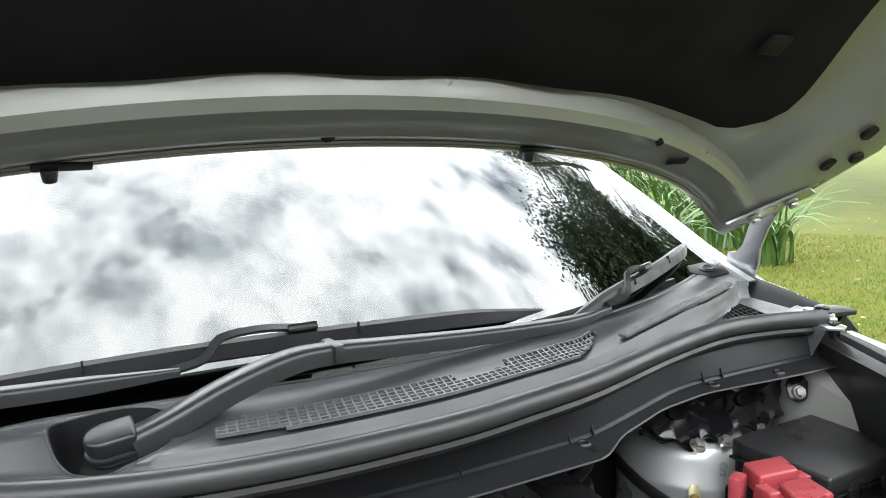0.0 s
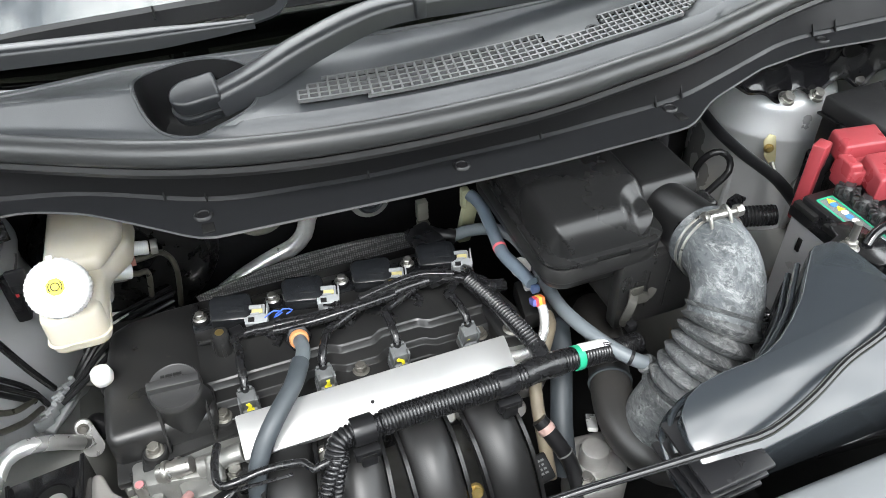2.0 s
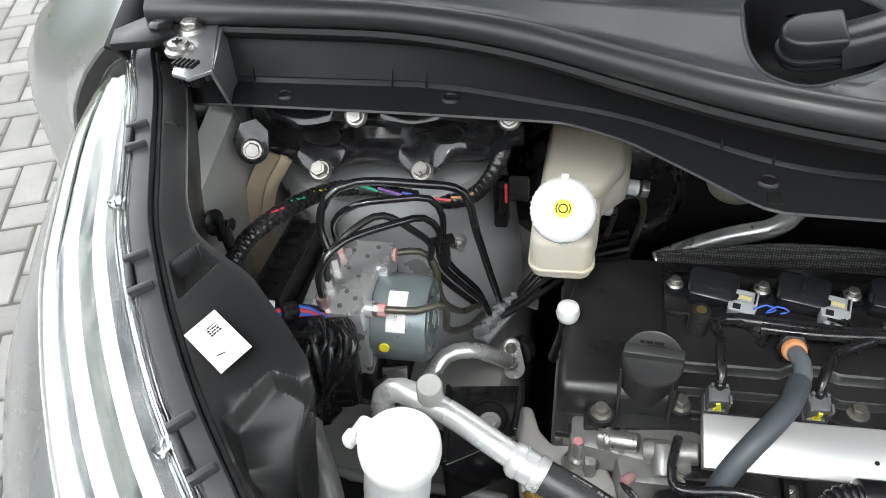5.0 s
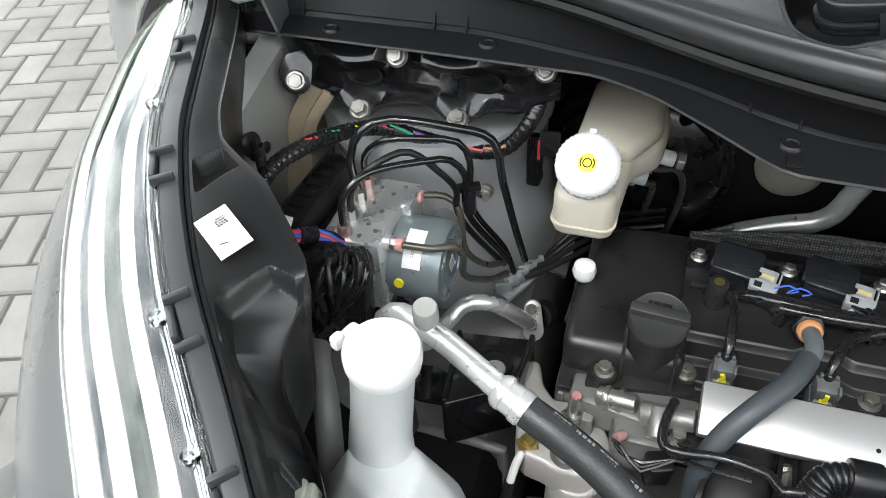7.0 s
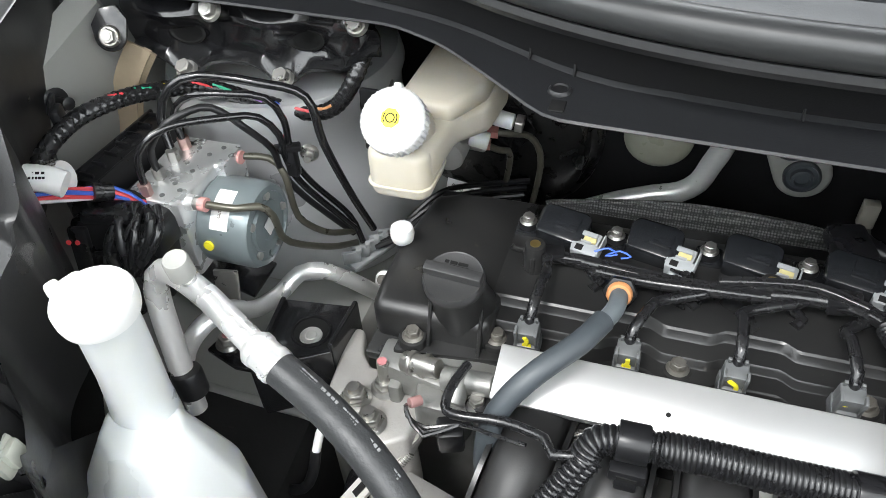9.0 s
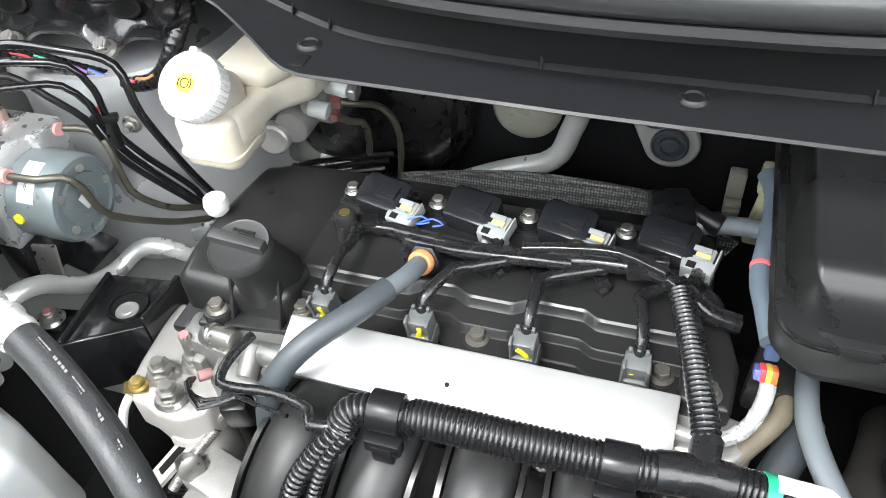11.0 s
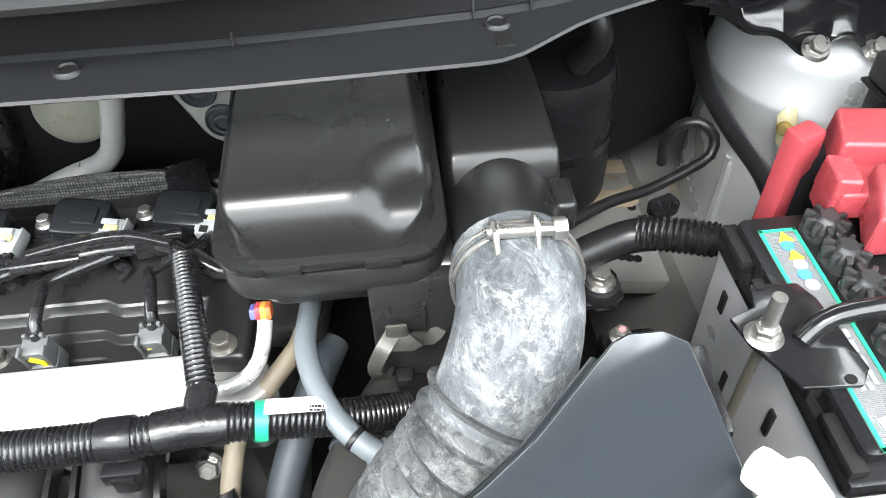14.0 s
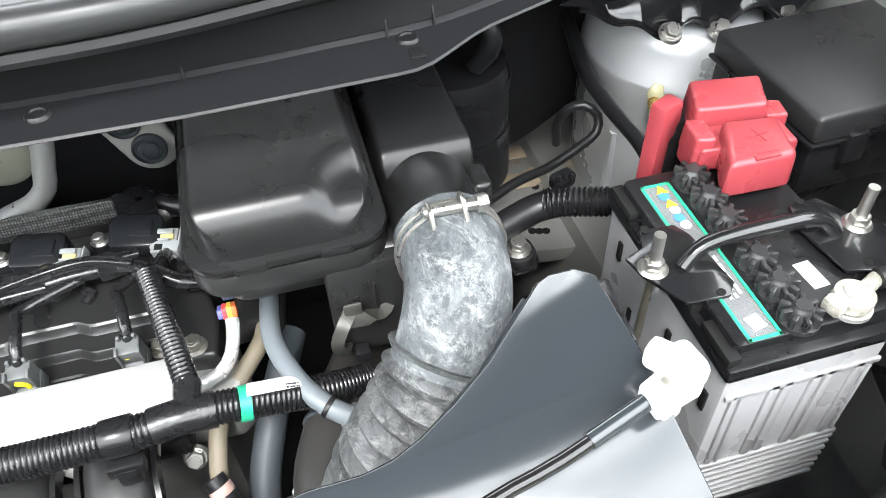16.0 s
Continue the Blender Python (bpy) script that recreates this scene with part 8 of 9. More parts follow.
# black housing: terraces that fall away inwards behind the rim
SHELL = [(0.20, 0.060, 0.93), (0.30, 0.055, 0.965), (0.345, 0.024, 0.990), (0.372, 0.028, 1.010), (0.392, 0.022, 1.028), (0.405, 0.022, 1.044), (0.416, 0.032, 1.060), (0.426, 0.050, 1.074), (0.440, 0.060, 1.081), (0.470, 0.056, 1.088), (0.510, 0.046, 1.099), (0.535, 0.031, 1.101), (0.560, 0.018, 1.103), (0.600, 0.014, 1.106), (0.785, 0.014, 1.110)]
POCKETS = [
    (((-0.400, 0.541), (-0.387, 0.570), (-0.366, 0.556), (-0.378, 0.518)), 0.013),
    (((-0.329, 0.434), (-0.307, 0.480), (-0.262, 0.480), (-0.250, 0.405), (-0.287, 0.405)), 0.012),
    (((-0.296, 0.395), (-0.270, 0.414), (-0.238, 0.405), (-0.238, 0.330), (-0.262, 0.340)), 0.013),
    (((-0.286, 0.372), (-0.268, 0.388), (-0.238, 0.380), (-0.230, 0.330), (-0.256, 0.335)), 0.010),
]


def pocket_drop(x, y):
    """How far the moulded pockets sink the housing at a place."""
    out = 0.0
    for poly, depth in POCKETS:
        inside = 1.0
        for (ax, ay), (bx, by) in zip(poly, poly[1:] + poly[:1]):
            d = ((bx - ax) * (y - ay) - (by - ay) * (x - ax)) / math.hypot(bx - ax, by - ay)
            inside = min(inside, -d)
        out += depth * max(0.0, min(1.0, inside / 0.0040))
    return out


rows = []
for y in sorted([0.20 + 0.585 * i / 420 for i in range(421)] + [e + d for e in (0.352, 0.386) for d in (-0.0008, 0.0008)]):
    L, ze = soft_table(SHELL, y, 0.006)
    zr = rim_z(y)
    fall = 0.006 * ramp(0.440, 0.425, y) + 0.008 * ramp(0.411, 0.405, y) + (0.009 if y < 0.386 else 0.0) + (0.010 if y < 0.352 else 0)
    pts = []
    for u, f in [(0.0, 0.0), (0.05, 0.05), (0.10, 0.15), (0.14, 0.6)] + [(0.18 + 0.0205 * j, 1.0) for j in range(35)] + [(0.90, 0.95)]:
        p = across(y, 0.0185 + (L + 0.0055) * u)
        p.z = zr - 0.004 + (ze - zr) * u**1.3 - fall * f - pocket_drop(p.x, p.y) * ramp(0.06, 0.12, u)
        pts.append(p)
    e = across(y, 0.024 + L)
    ze -= pocket_drop(e.x, e.y) * 0.9
    pts += [Vector((e.x, e.y, ze - 0.003)), Vector((e.x - 0.002, e.y + 0.002, ze - 0.030)), Vector((e.x - 0.012, e.y + 0.008, ze - 0.07)), Vector((e.x - 0.03, e.y + 0.02, ze - 0.16))]
    rows.append(pts)
k = B()
sheet(k, rows, 0.003)
house = part("housing", k, HOUSING, hl, "black moulded plastic housing", angle=32)
k = B()
t = B()
prism(t, [(-0.544, 0.842), (-0.486, 0.811), (-0.474, 0.787), (-0.506, 0.752), (-0.530, 0.770)], 0.955, 1.064, 0.003)
prism(t, [(-0.520, 0.772), (-0.506, 0.752), (-0.486, 0.720), (-0.474, 0.690), (-0.490, 0.684), (-0.520, 0.72)], 0.95, 1.035, 0.005)
prism(t, [(-0.492, 0.770), (-0.474, 0.786), (-0.466, 0.760), (-0.464, 0.715), (-0.480, 0.705)], 0.93, 0.995, 0.006)
merge(k, t)
part("bulb_cover", k, BLACK, house)
LX, LY = Vector((0.0137, 0.0190, 0.004)).normalized(), Vector((-0.0360, 0.0245, 0.008)).normalized()
LZ = LX.cross(LY).normalized()
LY = LZ.cross(LX)
LBM = Matrix.Translation((-0.3395, 0.487, 1.0985)) @ Matrix((LX, LY, LZ)).transposed().to_4x4()
k = B()
box(k, (0, 0, 0), (0.0240, 0.0380, 0.0008), 0.0002)
k.transform(LBM)
lab = part("label", k, PAPER, hl, "white paper label with a small code square")
print_bars(lab, LBM @ Matrix.Translation((0.003, 0.008, 0.0005)), 0.008, 0.008, 4, INK)
k = B()
box(k, LBM @ Vector((-0.004, -0.009, 0.0007)), (0.006, 0.0008, 0.0003), 0, (0, 0, 40))
part("tick", k, INK, lab)
pc = thing("lamp_plug", (-0.258, 0.377, 0.97), "pale cream electrical plug behind the headlamp", "plug")
k = B()
t = B()
box(t, (0, 0, 0), (0.034, 0.026, 0.026), 0.003)
box(t, (0.017, 0.002, 0), (0.012, 0.017, 0.018), 0.002)
for i in range(3):
    box(t, (-0.009 + 0.008 * i, 0, 0.0145), (0.004, 0.019, 0.004), 0.001)
t.transform(pose(-0.264, 0.379, 0.978, 0, -14, 14) @ Matrix.Scale(0.82, 4))
merge(k, t)
part("body", k, surface("cream_plug", (0.36, 0.37, 0.32), 0.5), pc)

k = B()
cyl(k, (-0.412, 0.606, 0.985), (-0.386, 0.613, 0.993), 0.013, 0.0145, bev=0.003)
sk = solo("lamp_socket", k, WHITE, (-0.395, 0.611, 0.975), "white plastic lamp socket with a grey printed top", "lamp socket")
print_bars(sk, pose(-0.396, 0.610, 1.0052, 8, -14, 30), 0.014, 0.010, 3, DULL)
k = B()
lathe(k, (-0.4545, 0.692, 1.008), (1.0, -0.25, 0.15), [(0.006, 0.0), (0.0115, 0.001), (0.0125, 0.004), (0.009, 0.006), (0.004, 0.006), (0.004, 0.022), (0.006, 0.024), (0.001, 0.026)], 20)
solo("loom_clip", k, RUBBER, (-0.4545, 0.692, 0.996), "black rubber loom clip pushed into the wing panel", "clip")

def other_side(ob):
    """The same thing built for the other side of the car."""
    twin = thing("headlamp", (mirror(ob.location.x), ob.location.y, ob.location.z), "clear headlamp unit with a black housing beside the battery", "headlamp")
    for ch in list(ob.children):
        if ch.name.split(".")[0] in ("lens", "reflector", "rim", "housing", "side_trim", "dark_bezel"):
            t = bmesh.new()
            t.from_mesh(ch.data)
            t.transform(Matrix.Translation(ob.location))
            for v in t.verts:
                v.co.x = mirror(v.co.x)
            bmesh.ops.reverse_faces(t, faces=t.faces)
            q = part(ch.name.split(".")[0], t, ch.data.materials[0], twin)
            q.visible_shadow = ch.visible_shadow
    return twin


other_side(hl)

# wing brackets with their screws
def wing_bracket(side):
    f = (lambda v: v) if side < 0 else (lambda v: mirror(v) + 0.022)
    wb = thing("wing_bracket", (f(-0.47), 0.79, 1.13), "silver steel wing bracket with two screws", "bracket", "wing brackets")
    k = B()
    prism(k, [(f(x), y) for x, y in ((-0.520, 0.860), (-0.470, 0.845), (-0.436, 0.742), (-0.452, 0.728), (-0.470, 0.735), (-0.478, 0.765), (-0.505, 0.790))], 1.132, 1.136, 0.001)
    sheet(k, [[Vector((f(-0.468), 0.846, 1.134)), Vector((f(-0.452), 0.80, 1.134)), Vector((f(-0.436), 0.742, 1.134))], [Vector((f(-0.450), 0.840, 1.03)), Vector((f(-0.451), 0.815, 1.035)), Vector((f(-0.450), 0.790, 1.052))]], 0.003)
    part("plate", k, PAINT, wb)
    hexbolt(wb, (f(-0.484), 0.811, 1.136), 0.009)
    k = B()
    lathe(k, (f(-0.478), 0.772, 1.136), (0, 0, 1), [(0.013, 0), (0.013, 0.003), (0.010, 0.005), (0.009, 0.009), (0.001, 0.010)], 24)
    sc = part("screw", k, ZINC, wb, "zinc cross-head screw")
    for a in (20, 110):
        k = B()
        box(k, (f(-0.478), 0.772, 1.1462), (0.009, 0.002, 0.001), 0, (0, 0, a))
        part("cross_slot", k, INK, sc)
    for i in range(5):
        k = B()
        box(k, (f(-0.472 + 0.0045 * i), 0.752 - 0.001 * i, 1.128), (0.003, 0.012, 0.022), 0.001, (0, 0, -15))
        part("spring_leaf", k, BLACK, wb)
    k = B()
    prism(k, [(f(x), y) for x, y in ((-0.555, 0.80), (-0.535, 0.826), (-0.510, 0.822), (-0.495, 0.800), (-0.505, 0.780), (-0.545, 0.772))], 1.134, 1.142, 0.002)
    part("rubber_flap", k, RUBBER, wb)
    k = B()
    lathe(k, (f(-0.510), 0.806, 1.142), (0, 0, 1), [(0.011, 0), (0.011, 0.003), (0.008, 0.005), (0.001, 0.005)], 20)
    part("push_screw", k, BLACK, wb)


wing_bracket(-1)
wing_bracket(1)

# ---- anti-lock brake unit ----
au = thing("brake_control_unit", (-0.35, 0.69, 0.80), "anti-lock brake unit with a metal block and round motor", "brake unit")
k = B()
prism(k, [(-0.366, 0.640), (-0.308, 0.640), (-0.308, 0.702), (-0.298, 0.702), (-0.298, 0.738), (-0.366, 0.738)], 0.868, 0.954, 0.003)
block = part("valve_block", k, BLOCKAL, au, "machined aluminium valve block")
k = B()
for x, y in ((-0.318, 0.660), (-0.328, 0.668), (-0.322, 0.688), (-0.334, 0.698), (-0.320, 0.715), (-0.335, 0.722), (-0.330, 0.650), (-0.312, 0.728)):
    cyl(k, (x, y, 0.9535), (x, y, 0.9548), 0.0024, seg=12)
part("drillings", k, GREYPL, block)
k = B()
lathe(k, (-0.308, 0.688, 0.902), (1, 0, 0), [(0.040, 0), (0.042, 0.003), (0.042, 0.046), (0.039, 0.052), (0.034, 0.053), (0.033, 0.050), (0.026, 0.050), (0.025, 0.053), (0.014, 0.054), (0.013, 0.051), (0.001, 0.051)], 40)
motor = part("motor", k, surface("blue_grey_motor", (0.20, 0.235, 0.245), 0.33, 0.35, scale=20, bump=0.05), au, "round blue-grey pump motor")
for i in range(5):
    a = i * 1.2566
    k = B()
    cyl(k, (-0.2575, 0.688 + 0.030 * math.cos(a), 0.902 + 0.030 * math.sin(a)), (-0.2545, 0.688 + 0.030 * math.cos(a), 0.902 + 0.030 * math.sin(a)), 0.004, seg=10)
    part("rivet", k, CAST, motor)
k = B()
sheet(k, [[Vector((x, 0.688 - 0.0426 * math.sin(a), 0.902 + 0.0426 * math.cos(a))) for a in [radians(8 + 6 * i) for i in range(10)]] for x in (-0.292, -0.274)], 0.0004)
lb = part("label", k, PAPER, motor, "white printed motor label")
print_bars(lb, pose(-0.283, 0.6615, 0.9360, 38, 0, 0) @ pose(0, 0, 0, 0, 0, 90), 0.014, 0.0035, 2, DULL)
k = B()
box(k, (-0.2545, 0.688, 0.902), (0.0006, 0.012, 0.016), 0, (20, 0, 0))
part("face_label", k, PAPER, motor)
k = B()
lathe(k, (-0.294, 0.6455, 0.9055), (0, -1, 0.08), [(0.005, -0.001), (0.005, 0.0016), (0.001, 0.0016)], 10)
part("paint_dot", k, YELLOW, motor)
k = B()
box(k, (-0.390, 0.680, 0.905), (0.030, 0.130, 0.130), 0.006, (0, 0, -4))
box(k, (-0.370, 0.690, 0.890), (0.020, 0.110, 0.110), 0.006, (0, 0, -4))
ctl = part("controller", k, BLACK, au, "black ribbed plastic controller")
k = B()
box(k, (-0.404, 0.681, 0.966), (0.004, 0.132, 0.014), 0.001, (0, 0, -4))
box(k, (-0.378, 0.681, 0.966), (0.003, 0.128, 0.010), 0.001, (0, 0, -4))
part("rim", k, BLACK, ctl)
for i in range(8):
    k = B()
    box(k, (-0.397 + 0.0011 * i, 0.624 + 0.0165 * i, 0.9705), (0.016, 0.0026, 0.006), 0.0008, (0, 0, -4))
    part("rib", k, BLACK, ctl)
k = B()
PM = pose(-0.352, 0.612, 0.915, -14, 0, 12)
box(k, (0, 0, 0), (0.082, 0.040, 0.080), 0.008)
box(k, (-0.004, -0.006, 0.042), (0.046, 0.030, 0.012), 0.004)
box(k, (-0.030, -0.021, 0.010), (0.018, 0.008, 0.050), 0.003)
box(k, (0.036, 0.002, 0.020), (0.012, 0.046, 0.030), 0.005)
lathe(k, (-0.014, -0.020, -0.004), (0, -1, 0), [(0.016, -0.002), (0.016, 0.003), (0.013, 0.004), (0.012, 0.001), (0.004, 0.001), (0.004, 0.004), (0.001, 0.004)], 20)
for dz in (-0.030, -0.018):
    box(k, (0.004, -0.021, dz), (0.060, 0.004, 0.004), 0.001)
k.transform(PM)
plug = part("plug", k, BLACK, au, "large black connector with a lever")
rng = random.Random(5)
for i in range(9):
    k = B()
    x = 0.002 + 0.0042 * i
    a = [Vector((x, -0.004 + rng.uniform(-0.008, 0.004), 0.046)), Vector((x + rng.uniform(0.0, 0.010), -0.022, 0.040 + rng.uniform(-0.006, 0.004))), Vector((x * 0.7 + rng.uniform(-0.012, 0.012), -0.028 - rng.uniform(0, 0.004), 0.018)), Vector((x * 0.6 + rng.uniform(-0.016, 0.016), -0.029 - rng.uniform(0, 0.004), -0.008)), Vector((0.006 + rng.uniform(-0.012, 0.016), -0.026, -0.032)), Vector((0.0 + rng.uniform(-0.01, 0.01), -0.018, -0.052))]
    tube(k, [PM @ q for q in a], rng.uniform(0.0028, 0.0046), 10)
    part("plug_lead", k, TAPE, plug)
k = B()
for x in (-0.400, -0.392):
    cyl(k, PM @ Vector((x + 0.362, -0.0255, 0.022)), PM @ Vector((x + 0.362, -0.0268, 0.022)), 0.0022, seg=10)
part("red_dots", k, REDW, plug)
k = B()
box(k, (-0.325, 0.665, 0.845), (0.03, 0.05, 0.06), 0.004)
box(k, (-0.305, 0.700, 0.815), (0.04, 0.05, 0.006), 0.002, (0, 20, 0))
part("carrier", k, STEELBLK, au)
k = B()
prism(k, [(-0.012, -0.028), (0.010, -0.030), (0.014, 0.02), (-0.010, 0.02)], -0.002, 0.002, 0.0006, pose(-0.290, 0.645, 0.852, 80, 0, 10))
part("foot", k, ZINC, au)

LINES = [
    [(-0.348, 0.699, 0.955), (-0.361, 0.715, 0.990), (-0.352, 0.728, 1.015), (-0.328, 0.742, 1.022), (-0.272, 0.749, 1.018), (-0.232, 0.760, 1.002), (-0.220, 0.756, 0.955), (-0.212, 0.777, 0.88), (-0.206, 0.804, 0.81)],
    [(-0.349, 0.720, 0.955), (-0.346, 0.716, 0.995), (-0.322, 0.716, 1.017), (-0.286, 0.726, 1.018), (-0.259, 0.736, 1.012), (-0.250, 0.744, 0.985), (-0.253, 0.749, 0.94), (-0.250, 0.768, 0.895), (-0.229, 0.797, 0.83), (-0.216, 0.794, 0.795)],
    [(-0.346, 0.672, 0.955), (-0.341, 0.668, 0.990), (-0.324, 0.678, 1.012), (-0.302, 0.700, 1.018), (-0.288, 0.709, 1.010), (-0.273, 0.715, 0.992), (-0.261, 0.731, 0.96), (-0.266, 0.746, 0.92), (-0.256, 0.760, 0.88), (-0.230, 0.801, 0.80)],
    [(-0.344, 0.648, 0.955), (-0.342, 0.653, 0.995), (-0.323, 0.675, 1.010), (-0.282, 0.708, 1.006), (-0.263, 0.725, 0.998), (-0.252, 0.734, 0.975), (-0.256, 0.742, 0.945), (-0.254, 0.757, 0.90), (-0.222, 0.79, 0.82)],
]
for i, pts in enumerate(LINES):
    base = thing("brake_pipe", pts[-1], "black coated steel brake pipe bent over the unit", "brake pipe", "brake pipes")
    k = B()
    tube(k, pts, 0.0034 if i else 0.0042, 10)
    part("pipe", k, STEELBLK if i != 2 else RUBBER, base)
    k = B()
    x, y, z = pts[0]
    cyl(k, (x, y, 0.952), (x, y, 0.966), 0.0058, seg=6)
    part("flare_nut", k, surface("pinkish_zinc", (0.62, 0.42, 0.38), 0.35, 0.8) if i % 2 else ZINC, base)
for pts in ([(-0.306, 0.729, 0.945), (-0.276, 0.743, 0.938), (-0.262, 0.742, 0.922), (-0.259, 0.741, 0.88), (-0.252, 0.742, 0.862), (-0.240, 0.765, 0.83), (-0.229, 0.805, 0.80)], [(-0.300, 0.655, 0.947), (-0.262, 0.658, 0.946), (-0.246, 0.668, 0.944), (-0.239, 0.676, 0.928), (-0.243, 0.688, 0.89), (-0.237, 0.704, 0.868), (-0.230, 0.75, 0.825), (-0.226, 0.797, 0.79)]):
    base = thing("brake_pipe", pts[-1], "olive coated steel brake pipe leaving the unit sideways", "brake pipe", "brake pipes")
    k = B()
    tube(k, pts, 0.0036, 10)
    part("pipe", k, OLIVE, base)
    x, y, z = pts[0]
    k = B()
    cyl(k, (x - 0.008, y, z), (x - 0.001, y, z), 0.0075, seg=20)
    part("boss", k, ALU, base)
    k = B()
    cyl(k, (x - 0.002, y, z), (x + 0.010, y, z), 0.0068, seg=6, bev=0.0008)
    nut = part("flare_nut", k, ZINC, base)
    k = B()
    cyl(k, (x + 0.004, y, z), (x + 0.0105, y, z), 0.0066, seg=16)
    part("pink_mark", k, surface("pink_paint", (0.60, 0.30, 0.28), 0.5), nut)
k = B()
for i in range(5):
    box(k, (-0.224 + 0.0062 * i, 0.776 + 0.0115 * i, 0.786), (0.020, 0.0045, 0.016), 0.001, (0, 0, 28))
    box(k, (-0.216 + 0.0062 * i, 0.780 + 0.0115 * i, 0.795), (0.006, 0.007, 0.006), 0.001, (0, 0, 28))
box(k, (-0.212, 0.799, 0.776), (0.024, 0.062, 0.006), 0.001, (0, 0, -28))
solo("pipe_clip", k, PALEPL, (-0.215, 0.80, 0.77), "pale grey plastic clip gripping the brake pipes", "pipe clip")
k = B()
box(k, (-0.253, 0.744, 0.953), (0.026, 0.010, 0.007), 0.002, (0, 0, 25))
box(k, (-0.252, 0.746, 0.935), (0.012, 0.010, 0.03), 0.002)
pcg = solo("pipe_clip", k, BLACK, (-0.253, 0.744, 0.92), "black plastic clip bundling three brake pipes", "pipe clip")
hexbolt(pcg, (-0.240, 0.760, 0.938), 0.007, (0.3, -0.9, 0.2), stud=0.008)
k = B()
lathe(k, (-0.256, 0.748, 0.958), (0, 0, 1), [(0.0035, 0), (0.0035, 0.005), (0.001, 0.005)], 10)
part("red_tip", k, REDW, pcg)
for i in range(4):
    k = B()
    tube(k, [(-0.205 + 0.004 * i, 0.800 + 0.008 * i, 0.785), (-0.18, 0.815 + 0.012 * i, 0.792), (-0.15, 0.84 + 0.014 * i, 0.80 + 0.004 * i), (-0.115, 0.875 + 0.015 * i, 0.800), (-0.06, 0.90 + 0.014 * i, 0.80)], 0.0034, 8)
    solo("brake_pipe", k, RUBBER, (-0.18, 0.82 + 0.012 * i, 0.78), "thin black brake pipe running behind the engine", "brake pipe", "brake pipes")

# harness along the inner wing
wh = thing("wing_harness", (-0.38, 0.72, 0.98), "taped wiring harness with coloured wires along the inner wing", "wiring harness")
HP = [(-0.400, 0.585, 0.985), (-0.418, 0.625, 0.998), (-0.414, 0.663, 1.008), (-0.400, 0.695, 1.010), (-0.383, 0.734, 1.002), (-0.355, 0.778, 0.985), (-0.309, 0.796, 0.965), (-0.261, 0.801, 0.955), (-0.228, 0.803, 0.965), (-0.206, 0.812, 0.995), (-0.195, 0.84, 1.03)]
k = B()
tube(k, HP, 0.0084, 14, corr=(0.007, 0.0007))
part("loom", k, TAPE, wh)
rng = random.Random(3)
c = smooth(HP, 0.004)
for i, m in enumerate((REDW, GREEN, YELLOW, REDW, GREEN, flat("violet_wire", (0.25, 0.10, 0.40)), BLUE, REDW, ORANGE)):
    j = 30 + i * 6
    k = B()
    tube(k, [c[j] + Vector((0, -0.0035, 0.0072)), c[j + 3] + Vector((0.002, -0.005, 0.0066)), c[j + 6] + Vector((0, -0.006, 0.0056))], 0.0016, 6)
    part("showing_wire", k, m, wh)
k = B()
box(k, (-0.425, 0.664, 1.012), (0.010, 0.02, 0.022), 0.004, (0, 0, 30))
box(k, (-0.432, 0.668, 1.022), (0.006, 0.016, 0.018), 0.004, (0, 20, 30))
part("anchor", k, BLACK, wh)
tw = thing("twisted_wires", (-0.36, 0.60, 0.93), "bundle of blue and red wires into the brake unit plug", "wires")
for i, m in enumerate((BLUE, REDW, BLUE, REDW, flat("white_wire", (0.6, 0.6, 0.6)), BLUE, INK)):
    a = i * 0.9
    k = B()
    tube(k, [(-0.398, 0.580 + 0.003 * math.cos(a), 0.992 + 0.003 * math.sin(a)), (-0.384, 0.598 + 0.005 * math.cos(a), 0.984 + 0.004 * math.sin(a)), (-0.364, 0.630 + 0.005 * math.cos(a + 1), 0.966 + 0.004 * math.sin(a + 1)), (-0.342, 0.640 + 0.005 * math.cos(a + 2), 0.952), (-0.328 - 0.004 * i, 0.636, 0.930)], 0.0022, 6)
    part("wire", k, m, tw)
k = B()
tube(k, [(-0.372, 0.618, 0.974), (-0.364, 0.630, 0.967)], 0.0085, 12)
part("tape", k, TAPE, tw)
k = B()
tube(k, [(-0.388, 0.580, 1.016), (-0.374, 0.584, 1.014), (-0.360, 0.588, 1.008)], 0.011, 14)
tg = part("white_tag", k, PAPER, tw, "white printed tag")
print_bars(tg, pose(-0.374, 0.577, 1.0225, 35, 0, 15), 0.018, 0.008, 2, INK)
k = B()
box(k, (-0.205, 0.835, 0.93), (0.016, 0.02, 0.06), 0.004)
box(k, (-0.203, 0.822, 0.955), (0.010, 0.006, 0.03), 0.002)
sp = solo("side_plug", k, BLACK, (-0.205, 0.835, 0.90), "black plug with a red lock beside the tower", "plug")
k = B()
box(k, (-0.198, 0.8185, 0.955), (0.003, 0.002, 0.024), 0.0005)
part("red_lock", k, REDW, sp)

k = B()
sheet(k, [[Vector((x, y, 0.735 + 0.03 * ramp(0.90, 1.03, y) + 0.05 * ramp(-0.14, -0.30, x))) for y in (0.86, 0.90, 0.94, 0.98, 1.03)] for x in (-0.31, -0.28, -0.24, -0.20, -0.165)], 0.004)
part("bulkhead_shelf", k, PRIMER, bay, "grey painted bulkhead shelf")
